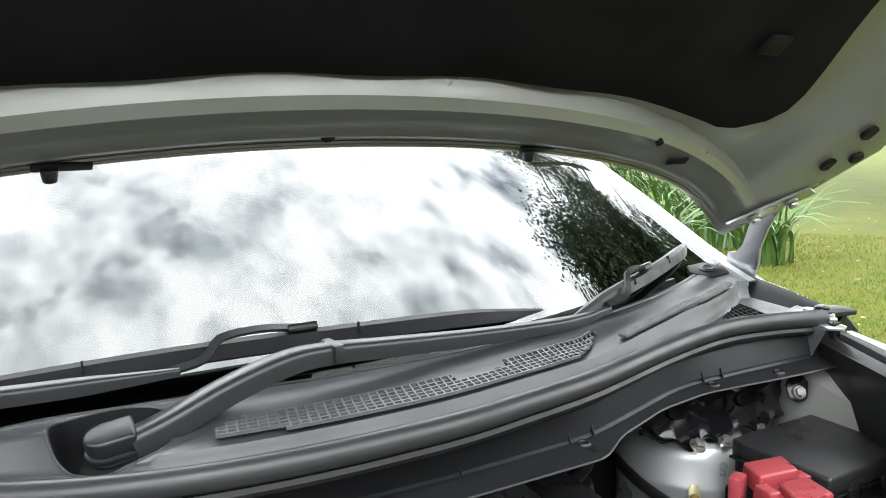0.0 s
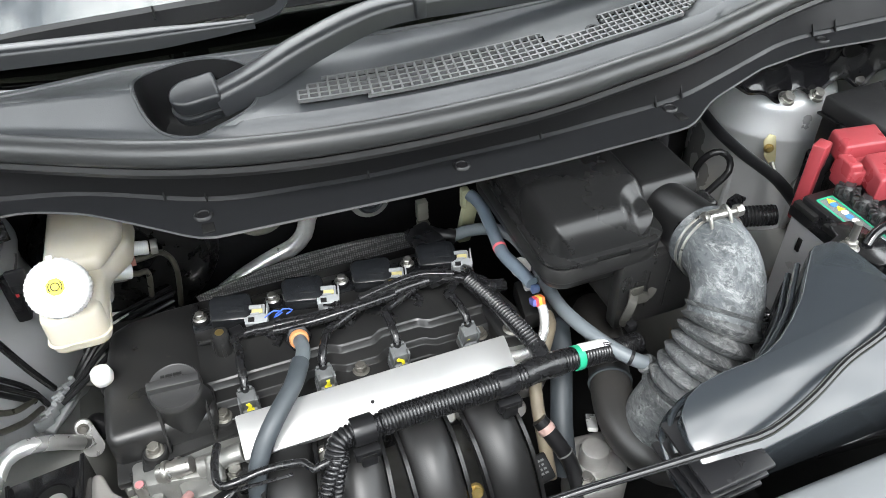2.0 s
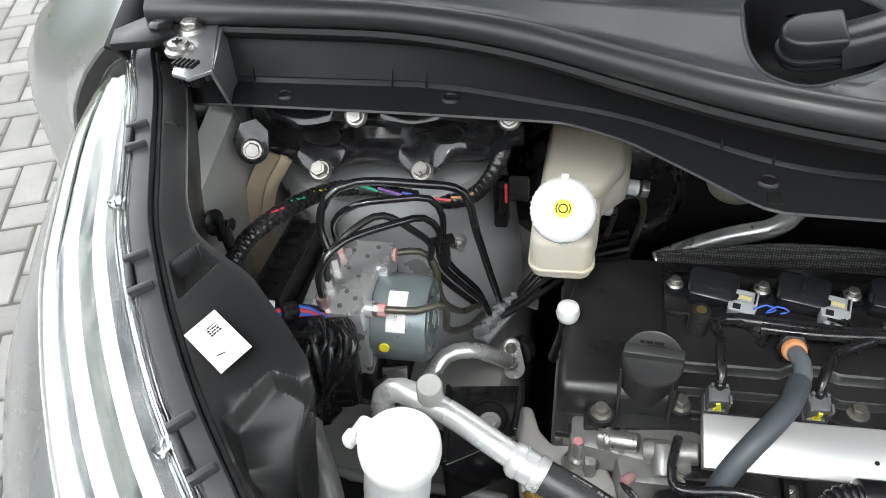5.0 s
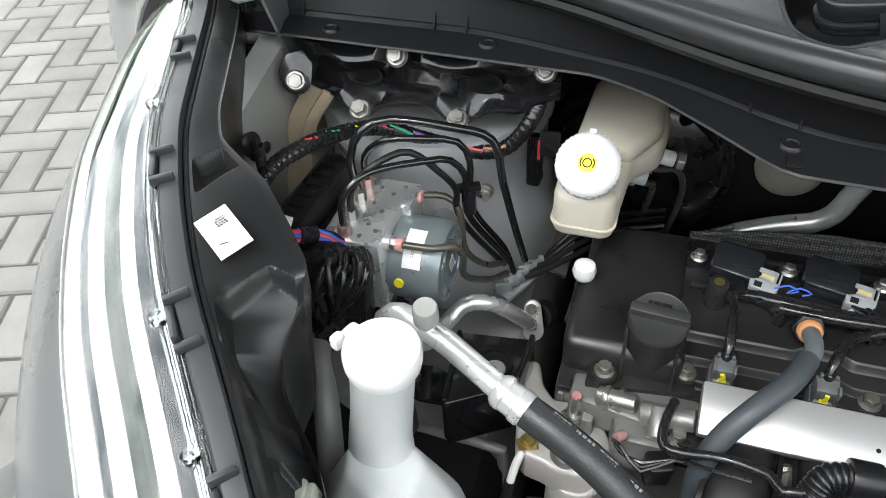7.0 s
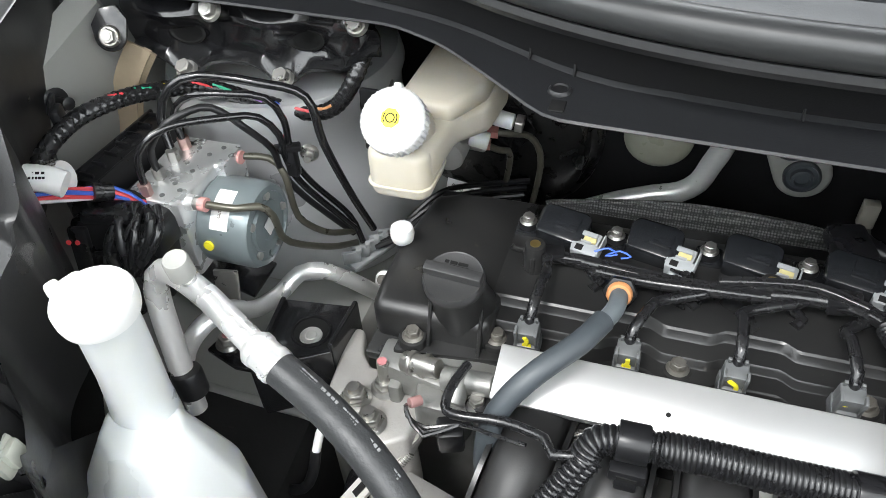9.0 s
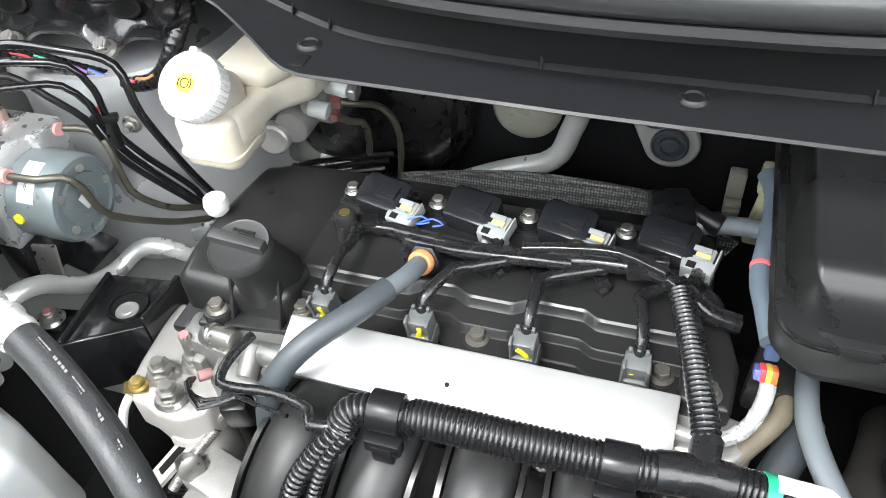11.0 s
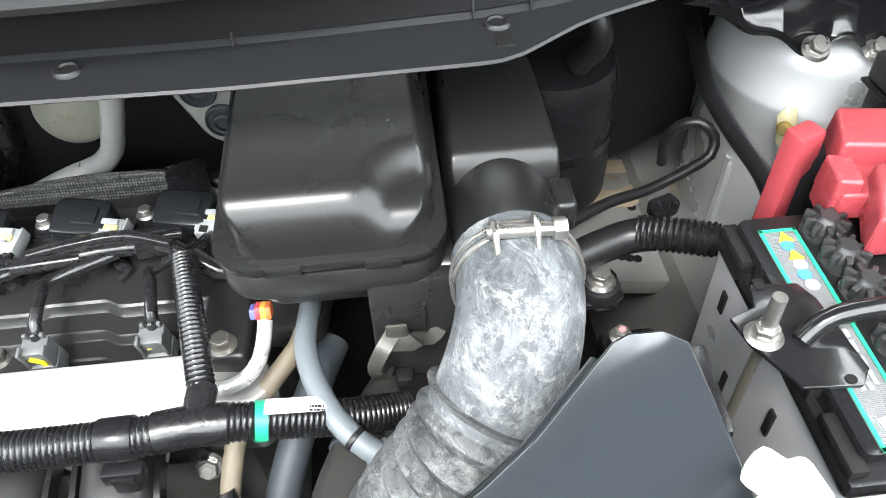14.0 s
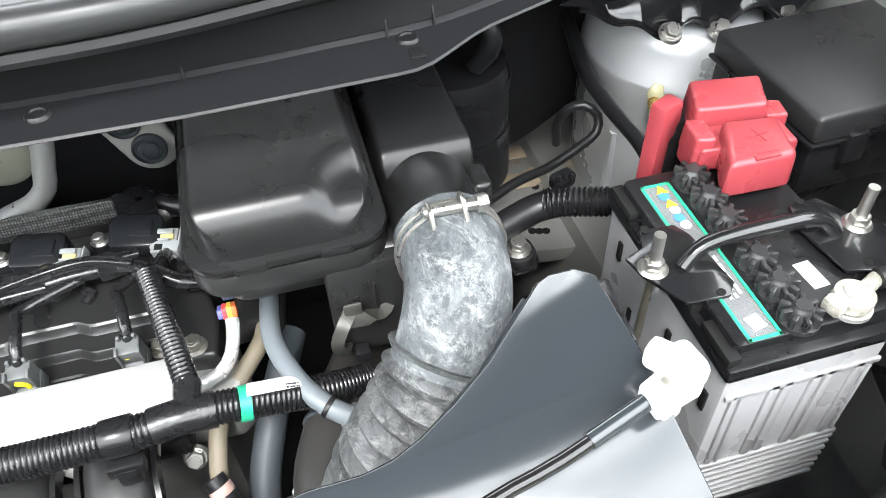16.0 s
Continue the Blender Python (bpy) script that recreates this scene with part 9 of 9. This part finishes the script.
# ---- brake fluid reservoir, master cylinder, booster ----
rs = thing("brake_fluid_reservoir", (-0.13, 0.78, 0.93), "yellowed plastic brake fluid reservoir with a white cap", "fluid reservoir")
k = B()
prism(k, round_rect(-0.167, -0.108, 0.728, 0.790, 0.014), 0.924, 0.975, 0.008, None, 3)
cyl(k, (-0.138, 0.772, 0.972), (-0.138, 0.752, 0.992), 0.0255, 0.0235, 32, 0.003)
prism(k, [(-0.166, 0.740), (-0.106, 0.740), (-0.102, 0.800), (-0.076, 0.830), (-0.072, 0.880), (-0.080, 0.920), (-0.160, 0.920)], 0.940, 0.976, 0.010, None, 3)
prism(k, [(-0.160, 0.790), (-0.104, 0.790), (-0.080, 0.834), (-0.078, 0.915), (-0.156, 0.915)], 0.970, 0.992, 0.009, None, 3)
body = part("body", k, AGED, rs, "translucent yellowed body")
k = B()
prism(k, round_rect(-0.169, -0.106, 0.726, 0.790, 0.014), 0.9365, 0.9395, 0.001)
part("seam", k, AGED, body)
k = B()
CAX = Vector((0.0, -0.68, 0.73)).normalized()
lathe(k, Vector((-0.138, 0.733, 1.011)) - CAX * 0.0275, CAX, [(0.022, 0), (0.0275, 0.004)] + [(0.0285 + (0.0006 if i % 2 else 0), 0.006 + 0.0012 * i) for i in range(14)] + [(0.0275, 0.0245), (0.024, 0.027), (0.001, 0.0275)], 44)
cap = part("cap", k, WHITE, rs, "white ribbed screw cap")
k = B()
for i in range(36):
    a = 2 * math.pi * i / 36
    box(k, (0.0288 * math.cos(a), 0.0288 * math.sin(a), -0.0135), (0.0018, 0.0018, 0.016), 0.0004, (0, 0, math.degrees(a)))
box(k, (0.0, 0.0295, -0.006), (0.007, 0.005, 0.010), 0.0015)
k.transform(pose(-0.138, 0.733, 1.011, 43, 0, 0))
part("grip_ribs", k, WHITE, cap)
CM = pose(-0.138, 0.7329, 1.0112, 43, 0, 0)
k = B()
prism(k, [(0.0088 * math.cos(math.pi * (i + 0.5) / 4), 0.0088 * math.sin(math.pi * (i + 0.5) / 4)) for i in range(8)], 0, 0.0007, 0, CM)
part("yellow_badge", k, YELLOW, cap)
k = B()
tube(k, [CM @ Vector((0.0038 * math.cos(a), 0.0038 * math.sin(a), 0.0008)) for a in [2 * math.pi * i / 20 for i in range(21)]], 0.0005, 6, 0.01)
for s in (0, 1):
    tube(k, [CM @ Vector((0.0062 * math.cos(a + s * math.pi), 0.0062 * math.sin(a + s * math.pi), 0.0008)) for a in [-0.7 + 1.4 * i / 8 for i in range(9)]], 0.0005, 6, 0.01)
part("brake_symbol", k, INK, cap)
k = B()
cyl(k, (-0.085, 0.866, 0.936), (-0.062, 0.866, 0.932), 0.0085, bev=0.002)
cyl(k, (-0.108, 0.862, 0.91), (-0.088, 0.864, 0.905), 0.0095, bev=0.002)
part("port", k, MILK, rs)
k = B()
cyl(k, (-0.060, 0.866, 0.932), (-0.052, 0.866, 0.931), 0.010, seg=6, bev=0.001)
part("port_nut", k, ZINC, rs)
k = B()
box(k, (-0.182, 0.79, 0.985), (0.020, 0.006, 0.03), 0.003)
part("side_tab", k, BLACK, rs)
mc = thing("master_cylinder", (-0.12, 0.89, 0.86), "cast brake master cylinder with two pipes", "master cylinder")
k = B()
cyl(k, (-0.135, 0.86, 0.880), (-0.135, 0.985, 0.880), 0.019, bev=0.003)
cyl(k, (-0.125, 0.88, 0.900), (-0.095, 0.885, 0.905), 0.012, bev=0.002)
cyl(k, (-0.125, 0.90, 0.880), (-0.100, 0.895, 0.882), 0.012, bev=0.002)
lathe(k, (-0.155, 0.862, 0.868), (0.1, -1, 0.1), [(0.0175, 0), (0.0175, 0.012), (0.015, 0.014), (0.001, 0.014)], 24)
part("casting", k, CAST, mc)
k = B()
prism(k, [(-0.20, 0.835), (-0.15, 0.93), (-0.10, 0.93), (-0.055, 0.86), (-0.09, 0.82)], 0, 0.006, 0.002, Matrix.Translation((0, 0.96, 0)) @ pose(0, 0, 0, 90, 0, 0))
part("flange", k, STEELBLK, mc)
for pts in ([(-0.094, 0.885, 0.903), (-0.075, 0.890, 0.900), (-0.055, 0.918, 0.880), (-0.046, 0.935, 0.835), (-0.058, 0.945, 0.75)], [(-0.105, 0.893, 0.880), (-0.088, 0.905, 0.866), (-0.080, 0.925, 0.845), (-0.094, 0.940, 0.76)]):
    k = B()
    tube(k, pts, 0.0038, 10)
    part("pipe", k, OLIVE, mc)
    x, y, z = pts[0]
    k = B()
    cyl(k, (x - 0.004, y, z), (x + 0.010, y + 0.002, z - 0.001), 0.0072, seg=6)
    part("flare_nut", k, surface("pink_nut", (0.55, 0.25, 0.22), 0.4, 0.6), mc)
bo = thing("brake_booster", (-0.11, 1.0, 0.69), "black round brake booster on the firewall", "brake booster")
k = B()
lathe(k, (-0.11, 1.045, 0.815), (0, -1, 0), [(0.125, 0), (0.125, 0.03), (0.120, 0.04), (0.112, 0.044), (0.108, 0.060), (0.090, 0.072), (0.055, 0.080), (0.03, 0.082), (0.001, 0.082)], 56)
part("shell", k, surface("scuffed_black_paint", (0.010, 0.010, 0.010), 0.3, scale=60, fine=220, bump=0.5, coat=0.4, wear=((0.08, 0.08, 0.08), 0.66, 90)), bo)
LM = pose(-0.150, 0.956, 0.752, 68, 4, -6)
k = B()
box(k, (0, 0, 0), (0.045, 0.030, 0.0006), 0)
k.transform(LM)
lb = part("label", k, PAPER, bo, "white label reading 056")
lettering(lb, "056", LM @ Matrix.Translation((-0.008, 0.005, 0.0006)), 0.011, INK)
print_bars(lb, LM @ Matrix.Translation((0.013, 0.005, 0.0004)), 0.009, 0.009, 5, INK)
print_bars(lb, LM @ Matrix.Translation((0.004, -0.006, 0.0004)), 0.026, 0.007, 3, INK)
hexbolt(bo, (-0.080, 0.972, 0.850), 0.008, (0, -1, 0.2))
k = B()
tube(k, [(-0.06, 0.99, 0.90), (-0.04, 0.96, 0.94), (-0.02, 0.95, 0.985), (0.0, 0.98, 1.03)], 0.008, 12)
solo("vacuum_hose", k, RUBBER, (-0.06, 0.99, 0.89), "black vacuum hose rising from the booster", "hose")

# ---- air conditioning lines ----
ac = thing("air_conditioning_line", (-0.22, 0.53, 0.93), "bright aluminium air conditioning pipe joined to a black hose", "refrigerant line")
k = B()
tube(k, [(-0.252, 0.520, 0.84), (-0.258, 0.530, 0.90), (-0.267, 0.546, 0.955), (-0.258, 0.551, 0.973), (-0.240, 0.547, 0.976), (-0.212, 0.537, 0.972), (-0.185, 0.523, 0.968), (-0.155, 0.508, 0.962)], 0.0098, 16)
part("pipe", k, ALU, ac)
k = B()
lathe(k, (-0.150, 0.506, 0.960), Vector((-0.163, 0.512, 0.964)) - Vector((-0.13, 0.498, 0.955)), [(0.0125, -0.014), (0.0140, -0.012), (0.0140, -0.006), (0.0128, -0.005), (0.0128, 0.004), (0.0138, 0.005), (0.0138, 0.010), (0.011, 0.014)], 24)
part("ferrule", k, ALU, ac, "crimped aluminium ferrule")
k = B()
HPT = [(-0.145, 0.504, 0.958), (-0.114, 0.492, 0.952), (-0.082, 0.477, 0.945), (-0.050, 0.460, 0.930), (-0.020, 0.440, 0.905), (0.0, 0.42, 0.87)]
tube(k, HPT, 0.0128, 20)
hs = part("rubber_hose", k, surface("ribbed_hose_rubber", (0.026, 0.027, 0.028), 0.46, col2=(0.019, 0.020, 0.021), scale=60, fine=420, bump=0.35), ac, "ribbed black hose with pale print")
c = smooth(HPT, 0.004)
for j in range(8, len(c) - 10, 5):
    d = (c[j + 3] - c[j]).normalized()
    rot = math.degrees(math.atan2(d.y, d.x))
    print_bars(hs, Matrix.Translation(c[j] + Vector((0.003, 0.0035, 0.0119))) @ pose(0, 0, 0, 16, 10, rot), 0.016, 0.0042, 1 + (j // 5) % 2, PALEINK, 0.0003)
k = B()
cyl(k, (-0.226, 0.541, 0.980), (-0.224, 0.536, 0.996), 0.0062, bev=0.001)
port = part("service_port", k, ALU, ac)
k = B()
lathe(k, (-0.2235, 0.535, 0.994), (0.08, -0.2, 1), [(0.0088, 0), (0.0098, 0.001), (0.0096, 0.017), (0.0084, 0.019), (0.001, 0.019)], 24)
part("port_cap", k, surface("grey_port_cap", (0.32, 0.32, 0.30), 0.5), port, "grey ribbed port cap")
k = B()
tube(k, [(-0.300, 0.560, 0.80), (-0.290, 0.568, 0.845), (-0.275, 0.585, 0.868), (-0.270, 0.615, 0.858), (-0.274, 0.655, 0.815), (-0.268, 0.690, 0.802), (-0.254, 0.715, 0.812), (-0.232, 0.722, 0.816), (-0.214, 0.733, 0.800), (-0.202, 0.746, 0.778), (-0.193, 0.762, 0.752), (-0.189, 0.774, 0.737)], 0.0088, 16)
p2 = thing("suction_pipe", (-0.22, 0.72, 0.76), "bright bent aluminium suction pipe with a flange", "refrigerant line")
part("pipe", k, ALU, p2)
k = B()
prism(k, [(0.0125 * math.cos(radians(a)), -0.012 + 0.0125 * math.sin(radians(a))) for a in range(180, 361, 18)] + [(0.0100 * math.cos(radians(a)), 0.016 + 0.0100 * math.sin(radians(a))) for a in range(0, 181, 18)], -0.004, 0.004, 0.0015, pose(-0.188, 0.774, 0.742, 60, 0, 18))
part("flange", k, ALU, p2)
hexbolt(p2, (-0.191, 0.778, 0.757), 0.0052, (0.25, -0.82, 0.5), DULL)
k = B()
cyl(k, (-0.184, 0.790, 0.733), (-0.178, 0.806, 0.726), 0.017, bev=0.003)
part("gasket", k, RUBBER, p2)

# ---- washer tank ----
wt = thing("washer_tank", (-0.23, 0.45, 0.75), "milky white washer tank with a tall capped filler neck", "washer tank")
k = B()
rings = [((-0.2290, 0.4660, 1.030), 0.0205), ((-0.2330, 0.4690, 1.00), 0.0205), ((-0.2390, 0.4720, 0.960), 0.0210), ((-0.2440, 0.4735, 0.930), 0.0220), ((-0.2470, 0.4735, 0.895), 0.0245)]
t = bmesh.new()
vs = [[t.verts.new(Vector(p) + Vector((r * 1.12 * math.cos(a), r * 0.95 * math.sin(a), 0))) for a in [2 * math.pi * i / 28 for i in range(28)]] for p, r in rings]
for a, e in zip(vs, vs[1:]):
    for i in range(28):
        t.faces.new((a[i], a[(i + 1) % 28], e[(i + 1) % 28], e[i]))
t.faces.new(vs[0])
bmesh.ops.recalc_face_normals(t, faces=t.faces)
merge(k, t)
part("filler_neck", k, MILK, wt)
k = B()
TM = [(-0.300, 0.455), (-0.285, 0.410), (-0.235, 0.380), (-0.172, 0.390), (-0.166, 0.462), (-0.190, 0.490), (-0.235, 0.504), (-0.280, 0.492)]
t = bmesh.new()
lo = [t.verts.new((x + (x + 0.235) * 0.15, y + (y - 0.45) * 0.1, 0.74)) for x, y in TM]
mi = [t.verts.new((x, y, 0.852)) for x, y in TM]
hi = [t.verts.new((-0.243 + (x + 0.243) * 0.46, 0.468 + (y - 0.468) * 0.46, 0.912)) for x, y in TM]
for a, e in ((lo, mi), (mi, hi)):
    for i in range(8):
        t.faces.new((a[i], a[(i + 1) % 8], e[(i + 1) % 8], e[i]))
t.faces.new(hi)
t.faces.new(lo[::-1])
bmesh.ops.recalc_face_normals(t, faces=t.faces)
bevel(t, 0.005, 3, 12)
merge(k, t)
part("tank", k, MILK, wt)
k = B()
lathe(k, (-0.2265, 0.4640, 1.028), (0.02, -0.05, 1), [(0.0220, 0), (0.0252, 0.001), (0.0262, 0.006), (0.0262, 0.0140), (0.0250, 0.0165), (0.0215, 0.0178), (0.001, 0.0182)], 36)
box(k, (-0.254, 0.474, 1.036), (0.012, 0.020, 0.009), 0.004, (0, 0, -20))
box(k, (-0.259, 0.466, 1.038), (0.008, 0.010, 0.012), 0.003, (0, 0, -20))
part("cap", k, WHITE, wt, "white snap-on filler cap")
k = B()
cyl(k, (-0.248, 0.522, 0.86), (-0.252, 0.526, 0.885), 0.013, bev=0.003)
solo("grommet", k, RUBBER, (-0.25, 0.524, 0.85), "black rubber grommet round the vertical pipe", "grommet")
# front frame rail below the headlamp
k = B()
tube(k, [(-0.36, 0.60, 0.86), (-0.345, 0.56, 0.88), (-0.32, 0.52, 0.87), (-0.30, 0.47, 0.80), (-0.29, 0.45, 0.70)], 0.012, 12)
solo("splash_shield_edge", k, PRIMER, (-0.29, 0.45, 0.69), "grey rolled edge of the splash shield", "panel edge")

# ---- outdoors ----
def paver_mat():
    m = surface("concrete_paver", (0.185, 0.18, 0.17), 0.85, col2=(0.13, 0.127, 0.118), scale=9, mix=0.7, fine=160, bump=0.5, spec=0.25, depth=0.003)
    n, l = m.node_tree.nodes, m.node_tree.links
    p = n["Principled BSDF"]
    oi = n.new("ShaderNodeObjectInfo")
    hs = n.new("ShaderNodeHueSaturation")
    mr = n.new("ShaderNodeMapRange")
    mr.inputs["To Min"].default_value, mr.inputs["To Max"].default_value = 0.82, 1.12
    l.new(oi.outputs["Random"], mr.inputs["Value"])
    src = p.inputs["Base Color"].links[0].from_socket
    l.new(src, hs.inputs["Color"])
    l.new(mr.outputs["Result"], hs.inputs["Value"])
    l.new(hs.outputs["Color"], p.inputs["Base Color"])
    return m


PAVER = paver_mat()
k = B()
box(k, (-3.2, 1.5, GROUND - 0.035), (8.5, 14, 0.07), 0)
pave = solo("pavement", k, surface("sand_joint", (0.055, 0.052, 0.046), 0.95, fine=200, bump=0.5), (-3.2, 1.5, GROUND - 0.07), "grey concrete block paving beside the car", "pavement", kind="structure")

# unseen wall and hedge, added so that upright faces reflect something dark
k = B()
box(k, (-1.0, -7.0, GROUND + 1.9), (26, 0.4, 3.8), 0)
solo("garden_wall", k, surface("rendered_wall", (0.10, 0.095, 0.085), 0.9, scale=2, fine=40, bump=0.3), (-1, -7, GROUND), "plain unseen wall added in front of the car to darken reflections", "wall", kind="structure")
k = B()
box(k, (-9.5, 2.0, GROUND + 1.5), (0.8, 22, 3.0), 0)
solo("hedge", k, surface("hedge_green", (0.03, 0.05, 0.015), 0.9, scale=4, fine=20, bump=0.8, depth=0.05), (-9.5, 2, GROUND), "plain dark unseen hedge added beside the paving to darken reflections", "hedge", kind="structure")

# plant clumps, lawn blades and the tree on the lawn side
rng = random.Random(11)


def blades(bm, cx, cy, n, length, width, spread, rng):
    for _ in range(n):
        a = rng.uniform(0, 2 * math.pi)
        ln = length * rng.uniform(0.6, 1.15)
        lean = rng.uniform(0.25, 1.0) * spread
        p = Vector((cx + rng.gauss(0, 0.09), cy + rng.gauss(0, 0.09), GROUND - 0.01))
        side = Vector((-math.sin(a), math.cos(a), 0)) * width * rng.uniform(0.7, 1.2)
        prev = None
        for i in range(6):
            u = i / 5
            q = p + Vector((math.cos(a), math.sin(a), 0)) * (lean * ln * u * u) + Vector((0, 0, ln * (u - 0.62 * lean * u * u * u)))
            w = side * (1 - u**2.2) * 0.5
            pair = (bm.verts.new(q - w), bm.verts.new(q + w + Vector((0, 0, width * 0.2))))
            if prev:
                bm.faces.new((prev[0], prev[1], pair[1], pair[0]))
            prev = pair


LEAFG = surface("strap_leaf", (0.045, 0.11, 0.022), 0.42, col2=(0.10, 0.16, 0.04), scale=5, mix=0.9, fine=90, bump=0.1)
for cx, cy, n, ln in ((5.75, 4.95, 110, 0.95), (5.2, 5.6, 80, 0.9), (6.6, 6.6, 90, 1.0), (7.5, 8.2, 90, 1.0), (6.9, 7.5, 70, 0.95), (8.6, 10.0, 90, 1.05), (9.8, 12.0, 90, 1.1), (6.2, 5.8, 70, 0.9)):
    base = thing("strap_leaf_plant", (cx, cy, GROUND), "clump of long arching green strap leaves on the lawn", "plant", "strap leaf plants")
    k = B()
    blades(k, cx, cy, n, ln, 0.035, 0.95, rng)
    part("leaves", k, LEAFG, base, "arching green leaves")
k = B()
for _ in range(60000):
    d = 1.6 + 7 * rng.random() ** 1.4
    a = radians(rng.uniform(24, 66))
    x, y = 1.2 + d * math.cos(a), 0.2 + d * math.sin(a)
    h = rng.uniform(0.012, 0.03)
    s = rng.uniform(0, 6.28)
    o = Vector((math.cos(s), math.sin(s), 0)) * 0.004
    b0 = Vector((x, y, GROUND - 0.005))
    tip = b0 + Vector((rng.gauss(0, 0.012), rng.gauss(0, 0.012), h))
    k.faces.new((k.verts.new(b0 - o), k.verts.new(b0 + o), k.verts.new(tip)))
solo("lawn_grass", k, surface("grass_blades", (0.10, 0.14, 0.014), 0.8, col2=(0.18, 0.17, 0.04), scale=3, mix=0.9, bump=0, spec=0.05), (2, 2, GROUND), "short mown grass with dry patches", "grass", kind="stuff")
k = B()
for _ in range(260):
    d = 2.0 + 8 * rng.random()
    a = radians(rng.uniform(18, 60))
    x, y = 1.2 + d * math.cos(a), 0.2 + d * math.sin(a)
    s = rng.uniform(0.010, 0.022)
    r = rng.uniform(0, 6.28)
    k.faces.new([k.verts.new((x + s * math.cos(r + u) * (1.6 if u in (0, 3.14) else 0.7), y + s * math.sin(r + u), GROUND + 0.03 + rng.uniform(0, 0.01))) for u in (0, 1.57, 3.14, 4.71)])
solo("fallen_leaves", k, surface("dry_leaf", (0.28, 0.23, 0.12), 0.8, bump=0), (3, 2, GROUND), "scattered dry fallen leaves on the lawn", "leaves", kind="stuff")


def tree(cx, cy, height, spread, leaves, seed):
    r = random.Random(seed)
    base = thing("tree", (cx, cy, GROUND), "tall tree with a dense ragged green crown", "tree")
    k = B()
    tube(k, [(cx, cy, GROUND - 0.05), (cx + 0.1, cy, height * 0.25), (cx - 0.1, cy + 0.1, height * 0.55), (cx, cy, height * 0.85)], (0.28, 0.06), 12, 0.4)
    tips = []
    for i in range(26):
        h = height * r.uniform(0.25, 0.9)
        a = r.uniform(0, 6.28)
        reach = spread * r.uniform(0.55, 1.05) * (1.0 - 0.55 * abs(h / height - 0.5))
        e = Vector((cx + reach * math.cos(a), cy + reach * math.sin(a), h + reach * r.uniform(0.1, 0.45)))
        m = Vector((cx, cy, h)).lerp(e, 0.5) + Vector((0, 0, 0.25))
        tube(k, [(cx, cy, h), m, e], (0.07, 0.015), 6, 0.4)
        tips += [(m, 0.55), (e, 0.75), (m.lerp(e, 0.5), 0.7)]
    part("trunk", k, surface("bark", (0.09, 0.07, 0.05), 0.9, fine=30, bump=0.6, depth=0.02), base)
    k = B()
    verts, faces = [], []
    for _ in range(leaves):
        c, s = r.choice(tips)
        p = c + Vector((r.gauss(0, s * 0.75), r.gauss(0, s * 0.75), r.gauss(0, s * 0.6)))
        u = Vector((r.gauss(0, 1), r.gauss(0, 1), r.gauss(0, 0.6))).normalized()
        w = u.orthogonal().normalized()
        w = (w * math.cos(r.uniform(0, 3)) + u.cross(w) * math.sin(r.uniform(0, 3))).normalized()
        L, W = r.uniform(0.05, 0.09), r.uniform(0.024, 0.040)
        i = len(verts)
        verts += [p - u * L, p + w * W, p + u * L, p - w * W]
        faces.append((i, i + 1, i + 2, i + 3))
    k.free()
    me = bpy.data.meshes.new("crown")
    me.from_pydata([v - Vector((cx, cy, GROUND)) for v in verts], [], faces)
    me.materials.append(surface("foliage", (0.022, 0.042, 0.012), 0.5, col2=(0.05, 0.075, 0.022), scale=1.5, mix=0.9, bump=0))
    ob = new("crown", me)
    ob.parent = base


tree(12.6, 5.9, 10.5, 3.5, 110000, 21)
tree(15.0, 13.5, 13.0, 4.5, 20000, 22)
k = B()
tube(k, [(-30, 12, 9), (-10, 12.3, 8.4), (12, 12, 9), (34, 11, 10)], 0.012, 5, 2)
solo("overhead_cable", k, INK, (-30, 12, 9), "thin overhead cable across the sky", "cable")

# paving blocks in a herringbone bond, laid where the paving shows nearest
me = bpy.data.meshes.new("paving_block")
bmp = B()
box(bmp, (0, 0, 0), (0.205, 0.099, 0.06), 0.006, seg=1)
bmp.to_mesh(me)
bmp.free()
me.materials.append(PAVER)
ang = radians(20)
for i in range(-14, 15):
    for j in range(-18, 19):
        q = (i - j) % 4
        if q == 0:
            x, y, r = (i + 0.5) * 0.104, j * 0.104, 0
        elif q == 2:
            x, y, r = i * 0.104, (j - 0.5) * 0.104, 90
        else:
            continue
        wx, wy = -1.95 + math.cos(ang) * x - math.sin(ang) * y, 1.75 + math.sin(ang) * x + math.cos(ang) * y
        ob = new("paving_block", me)
        ob.parent = pave
        ob.matrix_local = Matrix.Translation((wx + 3.2, wy - 1.5, 0.044 + rng.uniform(-0.0015, 0.0015))) @ pose(0, 0, 0, 0, 0, r + 20)
